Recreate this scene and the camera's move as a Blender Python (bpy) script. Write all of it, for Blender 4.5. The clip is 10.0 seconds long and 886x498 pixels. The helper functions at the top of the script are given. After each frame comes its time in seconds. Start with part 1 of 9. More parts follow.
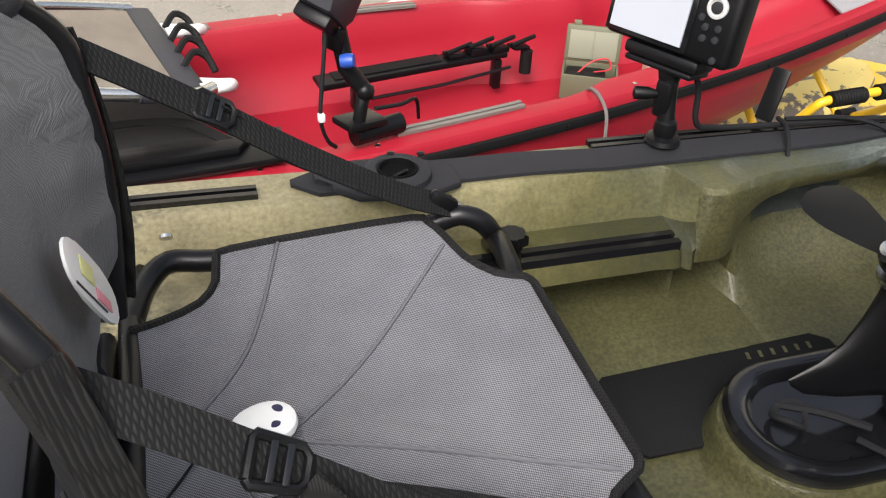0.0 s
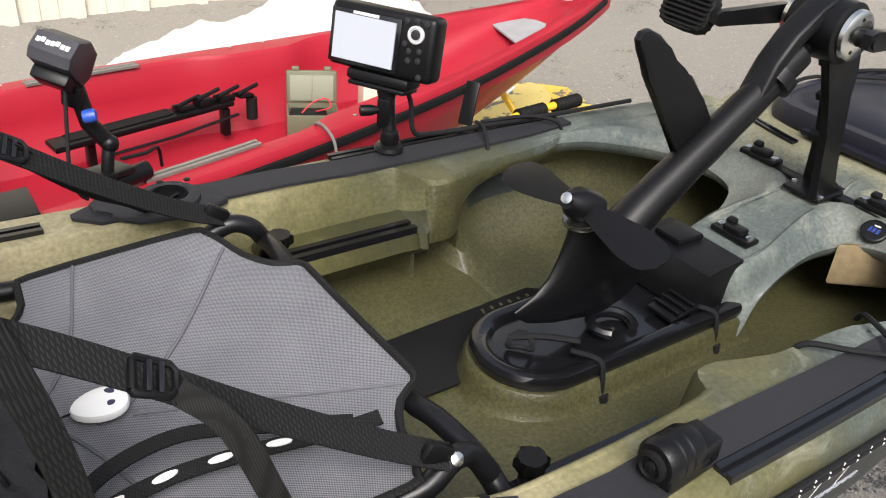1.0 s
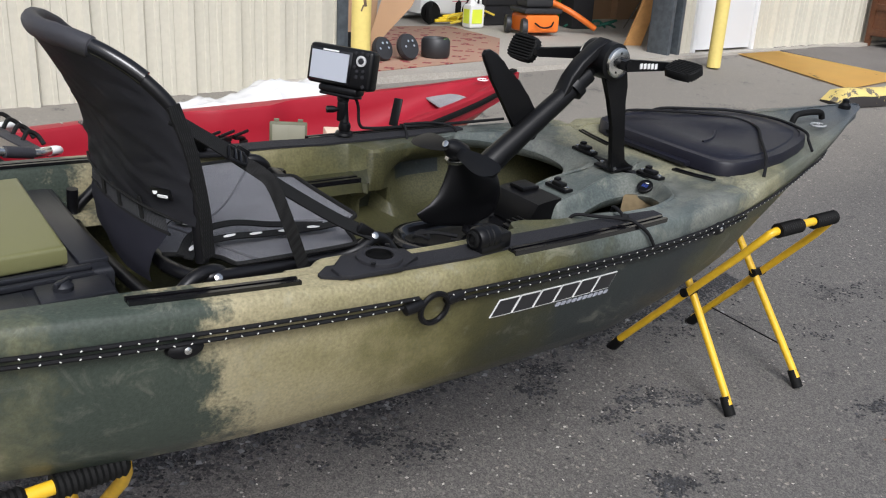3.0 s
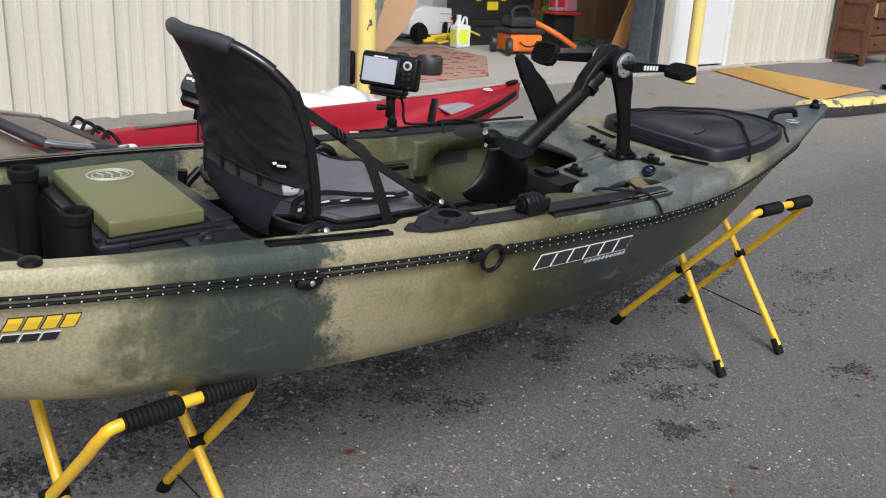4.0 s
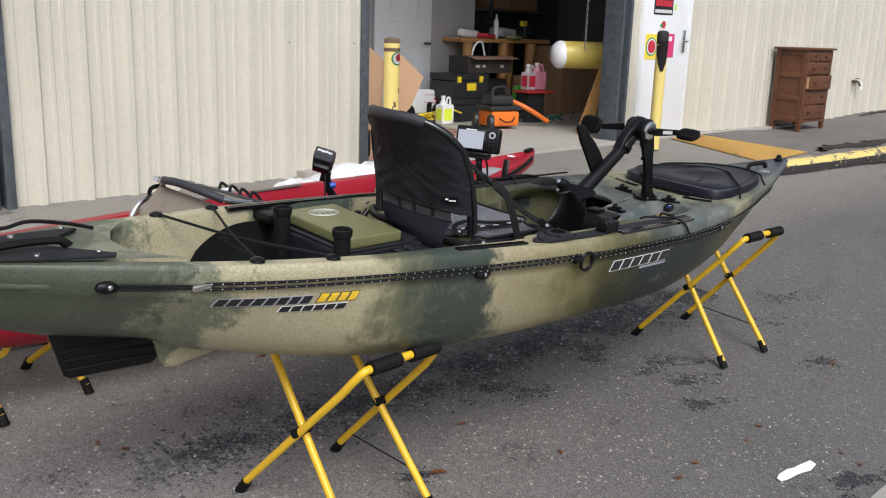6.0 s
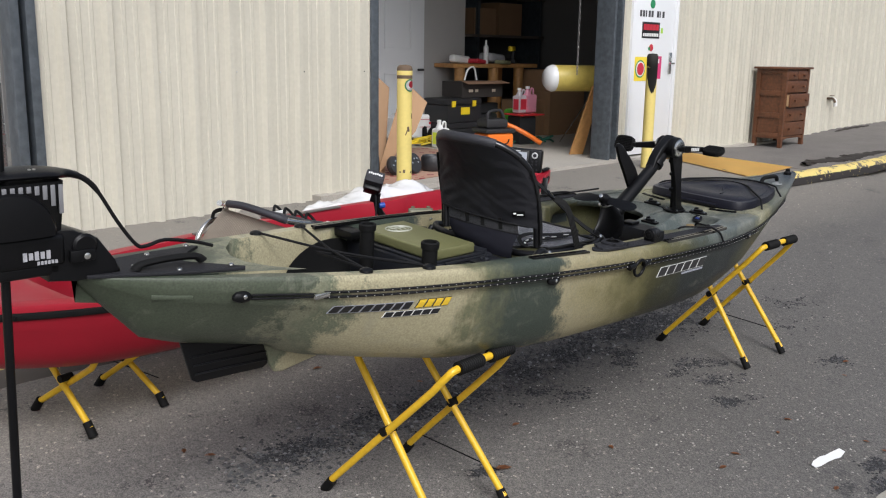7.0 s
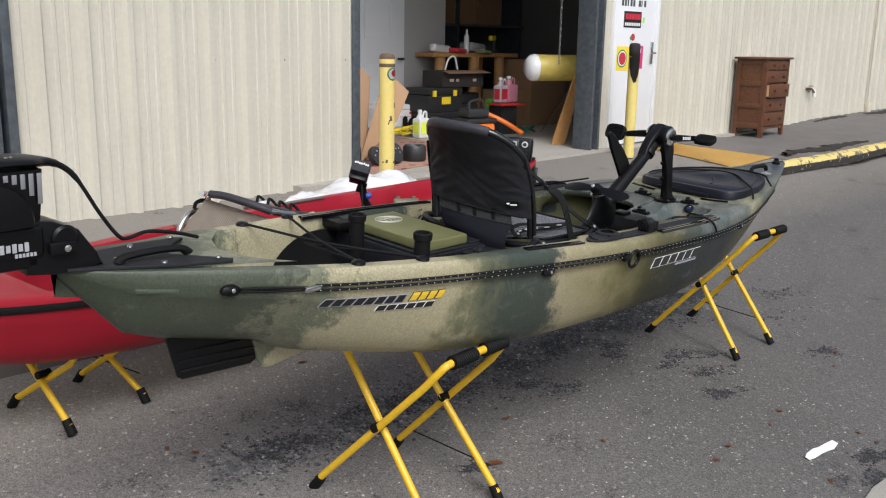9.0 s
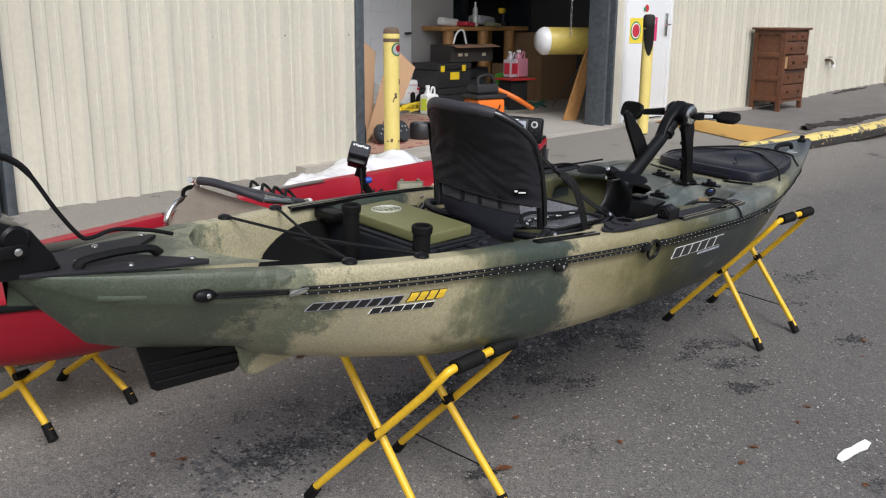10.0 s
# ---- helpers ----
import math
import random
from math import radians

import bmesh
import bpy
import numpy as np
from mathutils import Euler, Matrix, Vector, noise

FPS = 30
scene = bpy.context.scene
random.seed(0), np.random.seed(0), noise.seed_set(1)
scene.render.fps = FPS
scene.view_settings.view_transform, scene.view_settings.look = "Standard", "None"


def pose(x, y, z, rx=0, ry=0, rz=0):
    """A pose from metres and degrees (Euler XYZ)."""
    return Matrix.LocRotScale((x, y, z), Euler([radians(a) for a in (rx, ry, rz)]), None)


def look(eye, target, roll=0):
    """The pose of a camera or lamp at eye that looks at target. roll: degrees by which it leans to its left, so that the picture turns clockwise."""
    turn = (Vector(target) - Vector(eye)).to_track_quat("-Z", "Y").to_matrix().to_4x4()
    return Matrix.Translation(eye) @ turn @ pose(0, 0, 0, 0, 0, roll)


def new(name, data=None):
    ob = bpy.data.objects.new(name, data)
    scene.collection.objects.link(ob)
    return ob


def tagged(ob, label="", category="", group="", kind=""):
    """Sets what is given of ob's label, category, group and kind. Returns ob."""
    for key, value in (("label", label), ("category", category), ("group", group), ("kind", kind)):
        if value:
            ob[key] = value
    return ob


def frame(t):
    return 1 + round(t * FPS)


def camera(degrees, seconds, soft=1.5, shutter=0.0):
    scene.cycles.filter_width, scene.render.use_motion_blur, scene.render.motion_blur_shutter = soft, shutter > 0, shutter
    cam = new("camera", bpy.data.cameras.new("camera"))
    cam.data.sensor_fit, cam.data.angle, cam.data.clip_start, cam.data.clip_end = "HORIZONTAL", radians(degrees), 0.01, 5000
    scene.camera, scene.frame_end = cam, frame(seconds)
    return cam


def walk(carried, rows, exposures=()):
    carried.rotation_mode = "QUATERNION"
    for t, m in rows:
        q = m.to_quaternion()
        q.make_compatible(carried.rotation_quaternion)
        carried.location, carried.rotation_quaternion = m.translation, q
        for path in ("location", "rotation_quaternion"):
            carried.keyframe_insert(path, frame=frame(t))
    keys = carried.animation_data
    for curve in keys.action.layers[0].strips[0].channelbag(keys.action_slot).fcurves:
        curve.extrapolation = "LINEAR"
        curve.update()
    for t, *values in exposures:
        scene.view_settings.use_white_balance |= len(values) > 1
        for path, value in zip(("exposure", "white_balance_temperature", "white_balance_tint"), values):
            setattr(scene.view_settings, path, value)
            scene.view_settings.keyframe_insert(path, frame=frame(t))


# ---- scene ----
cam = camera(52.1, 10.0, soft=1.15)
METRES, EYE, TILT, LEAN, TURN = 3.55, 1.386, 0.0, 0.0, -16.9
ROWS = [
    (0.0, 0.0, 0.0, 0.0, 0.73, -32.24, -1.15),
    (0.5, -0.0046, -0.0312, 0.0053, -9.56, -30.08, -1.33),
    (1.0, -0.0189, -0.0591, 0.0086, -18.01, -28.17, -2.05),
    (1.5, -0.0364, -0.0952, 0.0056, -21.6, -26.74, -2.81),
    (2.0, -0.0378, -0.1771, 0.0035, -20.54, -23.74, -3.75),
    (2.5, -0.0425, -0.2563, 0.0056, -19.34, -21.65, -3.51),
    (2.7, -0.0571, -0.2832, 0.0061, -19.56, -21.01, -3.28),
    (3.8, -0.1543, -0.3815, 0.0076, -22.3, -18.85, -3.15),
    (4.0, -0.1704, -0.4021, 0.0053, -22.17, -18.7, -2.9),
    (4.5, -0.2178, -0.4437, 0.0083, -22.46, -18.51, -2.6),
    (5.0, -0.2969, -0.4901, 0.0119, -23.8, -16.67, -2.53),
    (5.2, -0.324, -0.5117, 0.015, -24.63, -15.93, -2.39),
    (6.3, -0.4362, -0.5971, 0.0246, -25.97, -12.98, -1.54),
    (6.5, -0.4613, -0.6016, 0.0242, -26.11, -12.55, -1.25),
    (7.0, -0.5178, -0.6065, 0.0273, -27.91, -12.23, -0.89),
    (7.5, -0.5284, -0.6117, 0.0264, -29.22, -11.6, -1.6),
    (8.0, -0.5317, -0.6145, 0.0277, -30.26, -11.4, -1.88),
    (8.5, -0.5328, -0.6064, 0.0263, -30.12, -11.71, -1.76),
    (9.0, -0.519, -0.5811, 0.0225, -29.34, -12.78, -1.04),
    (9.5, -0.4913, -0.5506, 0.0232, -28.47, -13.28, -0.26),
    (10.0, -0.4784, -0.525, 0.022, -28.71, -14.37, -0.49),
]
walk(cam, [(t, pose(0, 0, EYE, TILT, LEAN, TURN) @ pose(METRES * x, METRES * y, METRES * z, 90 + pitch, roll, yaw)) for t, x, y, z, yaw, pitch, roll in ROWS], exposures=[(t, e, k, 10) for t, e, k in ((0, 0.78, 6450), (0.5, 0.79, 6450), (1.0, 0.80, 6400), (1.5, 0.80, 6320), (2.0, 0.50, 6140), (2.5, 0.20, 6020), (4.0, 0.07, 5950), (5.0, 0.28, 5900), (6.5, -0.09, 6020), (8.0, -0.05, 6000), (10.0, -0.03, 6000))])


# ---- camera's exposure, world, sun ----
world = bpy.data.worlds.new("sky")
scene.world = world
world.use_nodes = True
wn, wl = world.node_tree.nodes, world.node_tree.links
sky = wn.new("ShaderNodeTexSky")
sky.sky_type = "NISHITA"
sky.sun_disc = False
sky.sun_elevation, sky.sun_rotation = radians(46), radians(208)
sky.air_density, sky.dust_density, sky.ozone_density = 1.0, 6.0, 1.0
grey = wn.new("ShaderNodeHueSaturation")
grey.inputs["Saturation"].default_value = 0.55
wl.new(sky.outputs[0], grey.inputs["Color"])
wl.new(grey.outputs[0], wn["Background"].inputs[0])
wn["Background"].inputs[1].default_value = 0.15
sun = new("sun", bpy.data.lights.new("sun", "SUN"))
sun.data.energy, sun.data.angle, sun.data.color = 1.6, radians(25), (1.0, 0.98, 0.96)
sun.matrix_world = look((-3.4, -6.9, 9.5), (0.8, 1.0, 0.5))
# added fill lamp in the bay opening, brightens the workshop beyond the sky's light
bay = new("bay_fill", bpy.data.lights.new("bay_fill", "AREA"))
bay.data.shape, bay.data.size, bay.data.size_y = "RECTANGLE", 3.0, 2.6
bay.data.energy, bay.data.color = 10, (0.95, 0.98, 1.0)
bay.matrix_world = look((4.25, 4.62, 1.95), (4.6, 8.0, 1.3))


# ---- building helpers ----
ORIGIN = {}
KAYAK = pose(0, 0.645, 0, 3.3, 0, 0)


def thing(name, origin, label, category, group="", m=None, kind=""):
    """An empty at the base of a thing, placed in the frame m."""
    ob = new(name)
    ob.empty_display_size = 0.05
    ob.matrix_world = (m or Matrix()) @ Matrix.Translation(origin)
    ORIGIN[ob] = Vector(origin)
    return tagged(ob, label, category, group, kind)


def part(name, bm, material, parent=None, label="", smooth=True):
    """Links a bmesh as one mesh object under a thing or a part."""
    root = parent
    o = ORIGIN.get(root, Vector((0, 0, 0))) if root else Vector((0, 0, 0))
    if root:
        bmesh.ops.translate(bm, verts=bm.verts, vec=-o)
    bmesh.ops.recalc_face_normals(bm, faces=bm.faces)
    me = bpy.data.meshes.new(name)
    bm.to_mesh(me)
    bm.free()
    for p in me.polygons:
        p.use_smooth = smooth
    if smooth:
        me.set_sharp_from_angle(angle=radians(40))
    me.materials.append(material)
    ob = new(name, me)
    if parent:
        ob.parent = parent
        ORIGIN[ob] = o
    if label:
        tagged(ob, label)
    return ob


def solo(name, bm, material, label, category, group="", kind="", m=None, smooth=True):
    """A thing that is a single mesh."""
    ob = part(name, bm, material, None, "", smooth)
    if m:
        ob.matrix_world = m
    return tagged(ob, label, category, group, kind)


def B():
    return bmesh.new()


def box(bm, c, s, rot=(0, 0, 0), bevel=0.0, seg=2):
    """A box with centre c, size s, turned by rot degrees, edges rounded."""
    r = bmesh.ops.create_cube(bm, size=1.0)
    vs = r["verts"]
    bmesh.ops.scale(bm, vec=s, verts=vs)
    if bevel > 0:
        es = list({e for v in vs for e in v.link_edges})
        q = bmesh.ops.bevel(bm, geom=es, offset=bevel, segments=seg, profile=0.5, affect="EDGES")
        vs = list({v for f in q["faces"] for v in f.verts} | {v for v in vs if v.is_valid})
    bmesh.ops.transform(bm, matrix=pose(*c, *rot), verts=vs)
    return bm


def loft(bm, rings, closed=True, caps=True):
    """Skins a list of rings of equal length."""
    vr = [[bm.verts.new(p) for p in r] for r in rings]
    n = len(rings[0])
    for a, b in zip(vr, vr[1:]):
        for i in range(n if closed else n - 1):
            j = (i + 1) % n
            bm.faces.new((a[i], a[j], b[j], b[i]))
    if caps and closed:
        bm.faces.new(vr[0][::-1])
        bm.faces.new(vr[-1])
    return vr


def smooth_path(pts, n=6):
    """Catmull-Rom points through pts."""
    P = [Vector(p) for p in pts]
    if len(P) < 3:
        return P
    out = []
    Q = [2 * P[0] - P[1]] + P + [2 * P[-1] - P[-2]]
    for i in range(1, len(Q) - 2):
        a, b, c, d = Q[i - 1:i + 3]
        for k in range(n):
            t = k / n
            out.append(0.5 * ((2 * b) + (c - a) * t + (2 * a - 5 * b + 4 * c - d) * t * t + (3 * b - a - 3 * c + d) * t ** 3))
    out.append(P[-1])
    return out


def tube(bm, pts, r, seg=10, curve=0, flat=None, up=None):
    """A tube of radius r (or a list) along pts; flat=(w, h) sweeps a strap instead, whose width lies along up x tangent."""
    P = smooth_path(pts, curve) if curve else [Vector(p) for p in pts]
    rings, last = [], None
    for i, p in enumerate(P):
        t = (P[min(i + 1, len(P) - 1)] - P[max(i - 1, 0)]).normalized()
        if last is None:
            u = Vector(up) if up else (Vector((0, 0, 1)) if abs(t.z) < 0.9 else Vector((1, 0, 0)))
        else:
            u = last if up is None else Vector(up)
        u = (u - t * u.dot(t)).normalized()
        last = u
        v = t.cross(u)
        rr = r[min(i * len(r) // len(P), len(r) - 1)] if isinstance(r, (list, tuple)) else r
        if flat:
            w, h = flat[0] / 2, flat[1] / 2
            rings.append([p + v * w + u * h, p - v * w + u * h, p - v * w - u * h, p + v * w - u * h])
        else:
            rings.append([p + (v * math.cos(a) + u * math.sin(a)) * rr for a in (2 * math.pi * k / seg for k in range(seg))])
    loft(bm, rings)
    return bm


def cone(bm, p0, p1, r0, r1, seg=20):
    """A straight round piece from p0 to p1."""
    p0, p1 = Vector(p0), Vector(p1)
    t = (p1 - p0).normalized()
    u = t.orthogonal().normalized()
    v = t.cross(u)
    loft(bm, [[p + (u * math.cos(a) + v * math.sin(a)) * r for a in (2 * math.pi * k / seg for k in range(seg))] for p, r in ((p0, r0), (p1, r1))])
    return bm


def lathe(bm, prof, c, axis=(0, 0, 1), seg=20):
    """Turns a profile of (radius, height) round an axis through c."""
    t = Vector(axis).normalized()
    u = t.orthogonal().normalized()
    v = t.cross(u)
    rings = [[Vector(c) + t * h + (u * math.cos(a) + v * math.sin(a)) * max(r, 1e-4) for a in (2 * math.pi * k / seg for k in range(seg))] for r, h in prof]
    loft(bm, rings)
    return bm


def prism(bm, pts, lift, bevel=0.0, seg=2):
    """Extrudes the flat outline pts (3D points) by the vector lift."""
    a = [bm.verts.new(p) for p in pts]
    b = [bm.verts.new(Vector(p) + Vector(lift)) for p in pts]
    n = len(a)
    fs = [bm.faces.new(a[::-1]), bm.faces.new(b)]
    for i in range(n):
        fs.append(bm.faces.new((a[i], a[(i + 1) % n], b[(i + 1) % n], b[i])))
    if bevel > 0:
        bmesh.ops.bevel(bm, geom=list({e for f in fs[:2] for e in f.edges}), offset=bevel, segments=seg, profile=0.5, affect="EDGES")
    return bm


def lerp(x, table):
    """Linear interpolation in rows of (x, value)."""
    if x <= table[0][0]:
        return table[0][1]
    for (a, p), (b, q) in zip(table, table[1:]):
        if x <= b:
            return p + (q - p) * (x - a) / (b - a)
    return table[-1][1]


def ease(x, table):
    """Smooth interpolation in rows of (x, value), by monotone-ish cubic tangents."""
    if x <= table[0][0]:
        return table[0][1]
    if x >= table[-1][0]:
        return table[-1][1]
    n = len(table)
    for i in range(n - 1):
        if x <= table[i + 1][0]:
            break
    def slope(k):
        if k in (0, n - 1):
            j = min(k, n - 2)
            return (table[j + 1][1] - table[j][1]) / (table[j + 1][0] - table[j][0])
        return (table[k + 1][1] - table[k - 1][1]) / (table[k + 1][0] - table[k - 1][0])
    (a, p), (b, q) = table[i], table[i + 1]
    h = b - a
    t = (x - a) / h
    m0, m1 = slope(i) * h, slope(i + 1) * h
    return (2 * t ** 3 - 3 * t * t + 1) * p + (t ** 3 - 2 * t * t + t) * m0 + (-2 * t ** 3 + 3 * t * t) * q + (t ** 3 - t * t) * m1


# ---- materials ----
def mat(name, col, rough=0.5, metal=0.0, vary=0.12, scale=6.0, grain=0.0, gscale=200.0, bump=0.0, bscale=150.0, spec=0.5, coat=0.0, rvary=0.1):
    """A surface with stains at one scale, grain at another, and fine relief."""
    m = bpy.data.materials.new(name)
    m.use_nodes = True
    n, l = m.node_tree.nodes, m.node_tree.links
    b = n["Principled BSDF"]
    co = n.new("ShaderNodeTexCoord")
    big, small = n.new("ShaderNodeTexNoise"), n.new("ShaderNodeTexNoise")
    for t, s in ((big, scale), (small, gscale)):
        t.inputs["Scale"].default_value = s
        t.inputs["Detail"].default_value = 6
        l.new(co.outputs["Object"], t.inputs["Vector"])
    mix = n.new("ShaderNodeMix")
    mix.data_type = "RGBA"
    mix.inputs["A"].default_value = (*[c * (1 - vary) for c in col], 1)
    mix.inputs["B"].default_value = (*[min(1, c * (1 + vary)) for c in col], 1)
    l.new(big.outputs["Fac"], mix.inputs["Factor"])
    out = mix.outputs["Result"]
    if grain > 0:
        g = n.new("ShaderNodeMix")
        g.data_type, g.blend_type = "RGBA", "MULTIPLY"
        g.inputs["Factor"].default_value = grain
        ramp = n.new("ShaderNodeValToRGB")
        ramp.color_ramp.elements[0].position, ramp.color_ramp.elements[1].position = 0.35, 0.65
        l.new(small.outputs["Fac"], ramp.inputs[0])
        l.new(out, g.inputs["A"])
        l.new(ramp.outputs[0], g.inputs["B"])
        out = g.outputs["Result"]
    l.new(out, b.inputs["Base Color"])
    mr = n.new("ShaderNodeMapRange")
    mr.inputs["To Min"].default_value, mr.inputs["To Max"].default_value = max(0.02, rough - rvary), min(1, rough + rvary)
    l.new(big.outputs["Fac"], mr.inputs["Value"])
    l.new(mr.outputs[0], b.inputs["Roughness"])
    b.inputs["Metallic"].default_value = metal
    b.inputs["Specular IOR Level"].default_value = spec
    b.inputs["Coat Weight"].default_value = coat
    if bump > 0:
        t = n.new("ShaderNodeTexNoise")
        t.inputs["Scale"].default_value, t.inputs["Detail"].default_value = bscale, 3
        l.new(co.outputs["Object"], t.inputs["Vector"])
        bp = n.new("ShaderNodeBump")
        bp.inputs["Strength"].default_value, bp.inputs["Distance"].default_value = bump, 0.002
        l.new(t.outputs["Fac"], bp.inputs["Height"])
        l.new(bp.outputs[0], b.inputs["Normal"])
    return m


def nodes_of(m):
    return m.node_tree.nodes, m.node_tree.links, m.node_tree.nodes["Principled BSDF"]


def camo(name="camo_plastic", deck=False):
    """Rotomoulded plastic: tan, olive and dark grey-green fields that run into one another along the boat."""
    m = mat(name, (0.3, 0.28, 0.15), 0.40, vary=0.05, bump=0.3, bscale=420, rvary=0.10, spec=0.34)
    n, l, b = nodes_of(m)
    co = n.new("ShaderNodeTexCoord")
    sep = n.new("ShaderNodeSeparateXYZ")
    l.new(co.outputs["Object"], sep.inputs[0])
    warp = n.new("ShaderNodeTexNoise")
    warp.inputs["Scale"].default_value, warp.inputs["Detail"].default_value, warp.inputs["Roughness"].default_value = 3.6, 10, 0.66
    l.new(co.outputs["Object"], warp.inputs["Vector"])
    speck = n.new("ShaderNodeTexNoise")
    speck.inputs["Scale"].default_value, speck.inputs["Detail"].default_value = 170, 4
    l.new(co.outputs["Object"], speck.inputs["Vector"])
    add = n.new("ShaderNodeMath")
    add.operation = "MULTIPLY_ADD"
    l.new(warp.outputs["Fac"], add.inputs[0])
    add.inputs[1].default_value = 0.95 if deck else 0.75
    add_mid = -0.10 if deck else 0.0
    runs = n.new("ShaderNodeMapping")
    runs.inputs["Scale"].default_value = (26, 26, 8)
    l.new(co.outputs["Object"], runs.inputs["Vector"])
    run = n.new("ShaderNodeTexNoise")
    run.inputs["Scale"].default_value, run.inputs["Detail"].default_value, run.inputs["Roughness"].default_value = 1, 7, 0.7
    l.new(runs.outputs[0], run.inputs["Vector"])
    drip = n.new("ShaderNodeMath")
    drip.operation = "MULTIPLY_ADD"
    l.new(run.outputs["Fac"], drip.inputs[0])
    drip.inputs[1].default_value = 0.16
    shift = n.new("ShaderNodeMath")
    shift.inputs[1].default_value = -0.08
    l.new(sep.outputs["X"], shift.inputs[0])
    l.new(shift.outputs[0], drip.inputs[2])
    l.new(drip.outputs[0], add.inputs[2])
    add2 = n.new("ShaderNodeMath")
    add2.operation = "MULTIPLY_ADD"
    l.new(speck.outputs["Fac"], add2.inputs[0])
    add2.inputs[1].default_value = 0.05
    l.new(add.outputs[0], add2.inputs[2])
    mr = n.new("ShaderNodeMapRange")
    mr.inputs["From Min"].default_value, mr.inputs["From Max"].default_value = -1.6 + 0.01 - add_mid, 2.5 + 0.01 - add_mid
    l.new(add2.outputs[0], mr.inputs["Value"])
    ramp = n.new("ShaderNodeValToRGB")
    cr = ramp.color_ramp
    dark = (0.046, 0.058, 0.046, 1)
    # forward of x = 0.1 these flank colours also include the shade on the sides
    stops = [(-1.6, (0.052, 0.065, 0.042, 1)), (-1.06, (0.074, 0.086, 0.060, 1)), (-1.01, (0.20, 0.20, 0.135, 1)), (-0.94, (0.12, 0.135, 0.09, 1)), (-0.88, (0.37, 0.335, 0.215, 1)), (-0.58, (0.36, 0.325, 0.205, 1)), (-0.50, (0.14, 0.14, 0.08, 1)), (-0.36, dark), (-0.12, dark), (-0.05, (0.33, 0.29, 0.178, 1)), (0.14, (0.255, 0.225, 0.12, 1)), (0.28, (0.125, 0.113, 0.046, 1)), (0.44, (0.052, 0.049, 0.018, 1)), (0.58, (0.031, 0.032, 0.016, 1)), (0.72, (0.020, 0.025, 0.024, 1)), (1.10, (0.023, 0.028, 0.029, 1)), (1.25, (0.058, 0.060, 0.032, 1)), (1.60, (0.064, 0.066, 0.036, 1)), (1.85, (0.04, 0.047, 0.038, 1)), (2.45, (0.03, 0.038, 0.048, 1))]
    if deck:
        stops = [q for q in stops if q[0] < 0.1] + [(0.28, (0.22, 0.197, 0.105, 1)), (0.50, (0.100, 0.093, 0.040, 1)), (0.68, (0.064, 0.066, 0.038, 1)), (0.80, (0.058, 0.068, 0.058, 1)), (0.92, (0.125, 0.140, 0.128, 1)), (1.03, (0.066, 0.080, 0.076, 1)), (1.14, (0.140, 0.148, 0.130, 1)), (1.22, (0.078, 0.088, 0.076, 1)), (1.33, (0.235, 0.225, 0.150, 1)), (1.50, (0.205, 0.195, 0.118, 1)), (1.60, (0.085, 0.092, 0.066, 1)), (1.82, (0.125, 0.13, 0.105, 1)), (2.1, (0.07, 0.08, 0.078, 1)), (2.45, (0.05, 0.06, 0.075, 1))]
    cr.elements[0].position, cr.elements[0].color = 0, stops[0][1]
    cr.elements[1].position, cr.elements[1].color = 1, stops[-1][1]
    for x, c in stops[1:-1]:
        cr.elements.new((x + 1.6) / 4.1).color = c
    l.new(mr.outputs[0], ramp.inputs[0])
    fine = n.new("ShaderNodeMix")
    fine.data_type, fine.blend_type = "RGBA", "OVERLAY"
    fine.inputs["Factor"].default_value = 0.58 if deck else 0.46
    l.new(ramp.outputs[0], fine.inputs["A"])
    l.new(speck.outputs["Fac"], fine.inputs["B"])
    scuff = n.new("ShaderNodeTexNoise")
    scuff.inputs["Scale"].default_value, scuff.inputs["Detail"].default_value, scuff.inputs["Roughness"].default_value, scuff.inputs["Distortion"].default_value = 11, 9, 0.72, 0.8
    l.new(co.outputs["Object"], scuff.inputs["Vector"])
    pick = n.new("ShaderNodeMapRange")
    pick.inputs["From Min"].default_value, pick.inputs["From Max"].default_value, pick.inputs["To Max"].default_value = 0.56, 0.74, 0.62 if deck else 0.42
    l.new(scuff.outputs["Fac"], pick.inputs["Value"])
    pale = n.new("ShaderNodeMix")
    pale.data_type = "RGBA"
    pale.inputs["B"].default_value = (0.27, 0.265, 0.21, 1)
    l.new(pick.outputs[0], pale.inputs["Factor"])
    l.new(fine.outputs["Result"], pale.inputs["A"])
    l.new(pale.outputs["Result"], b.inputs["Base Color"])
    return m


M_CAMO = camo()
M_CAMO_DECK = camo("camo_deck_plastic", True)
M_OLIVE = mat("olive_plastic", (0.074, 0.071, 0.030), 0.44, vary=0.4, scale=7, grain=0.5, gscale=190, bump=0.4, bscale=320)
M_BLACK = mat("black_plastic", (0.0042, 0.0042, 0.0048), 0.36, vary=0.3, bump=0.15, bscale=700, spec=0.24)
M_GLOSS = mat("glossy_black_plastic", (0.006, 0.006, 0.007), 0.16, vary=0.2, spec=0.55)
M_RUBBER = mat("black_rubber", (0.006, 0.006, 0.006), 0.7, vary=0.3, bump=0.3, bscale=400, spec=0.18)
M_PAD = mat("dark_grey_foam_pad", (0.016, 0.016, 0.019), 0.7, vary=0.12, bump=0.4, bscale=900, spec=0.3)
M_TUBE = mat("black_anodised_tube", (0.006, 0.006, 0.007), 0.33, spec=0.3)
M_STEEL = mat("stainless_steel", (0.62, 0.62, 0.6), 0.25, metal=1.0, vary=0.1)
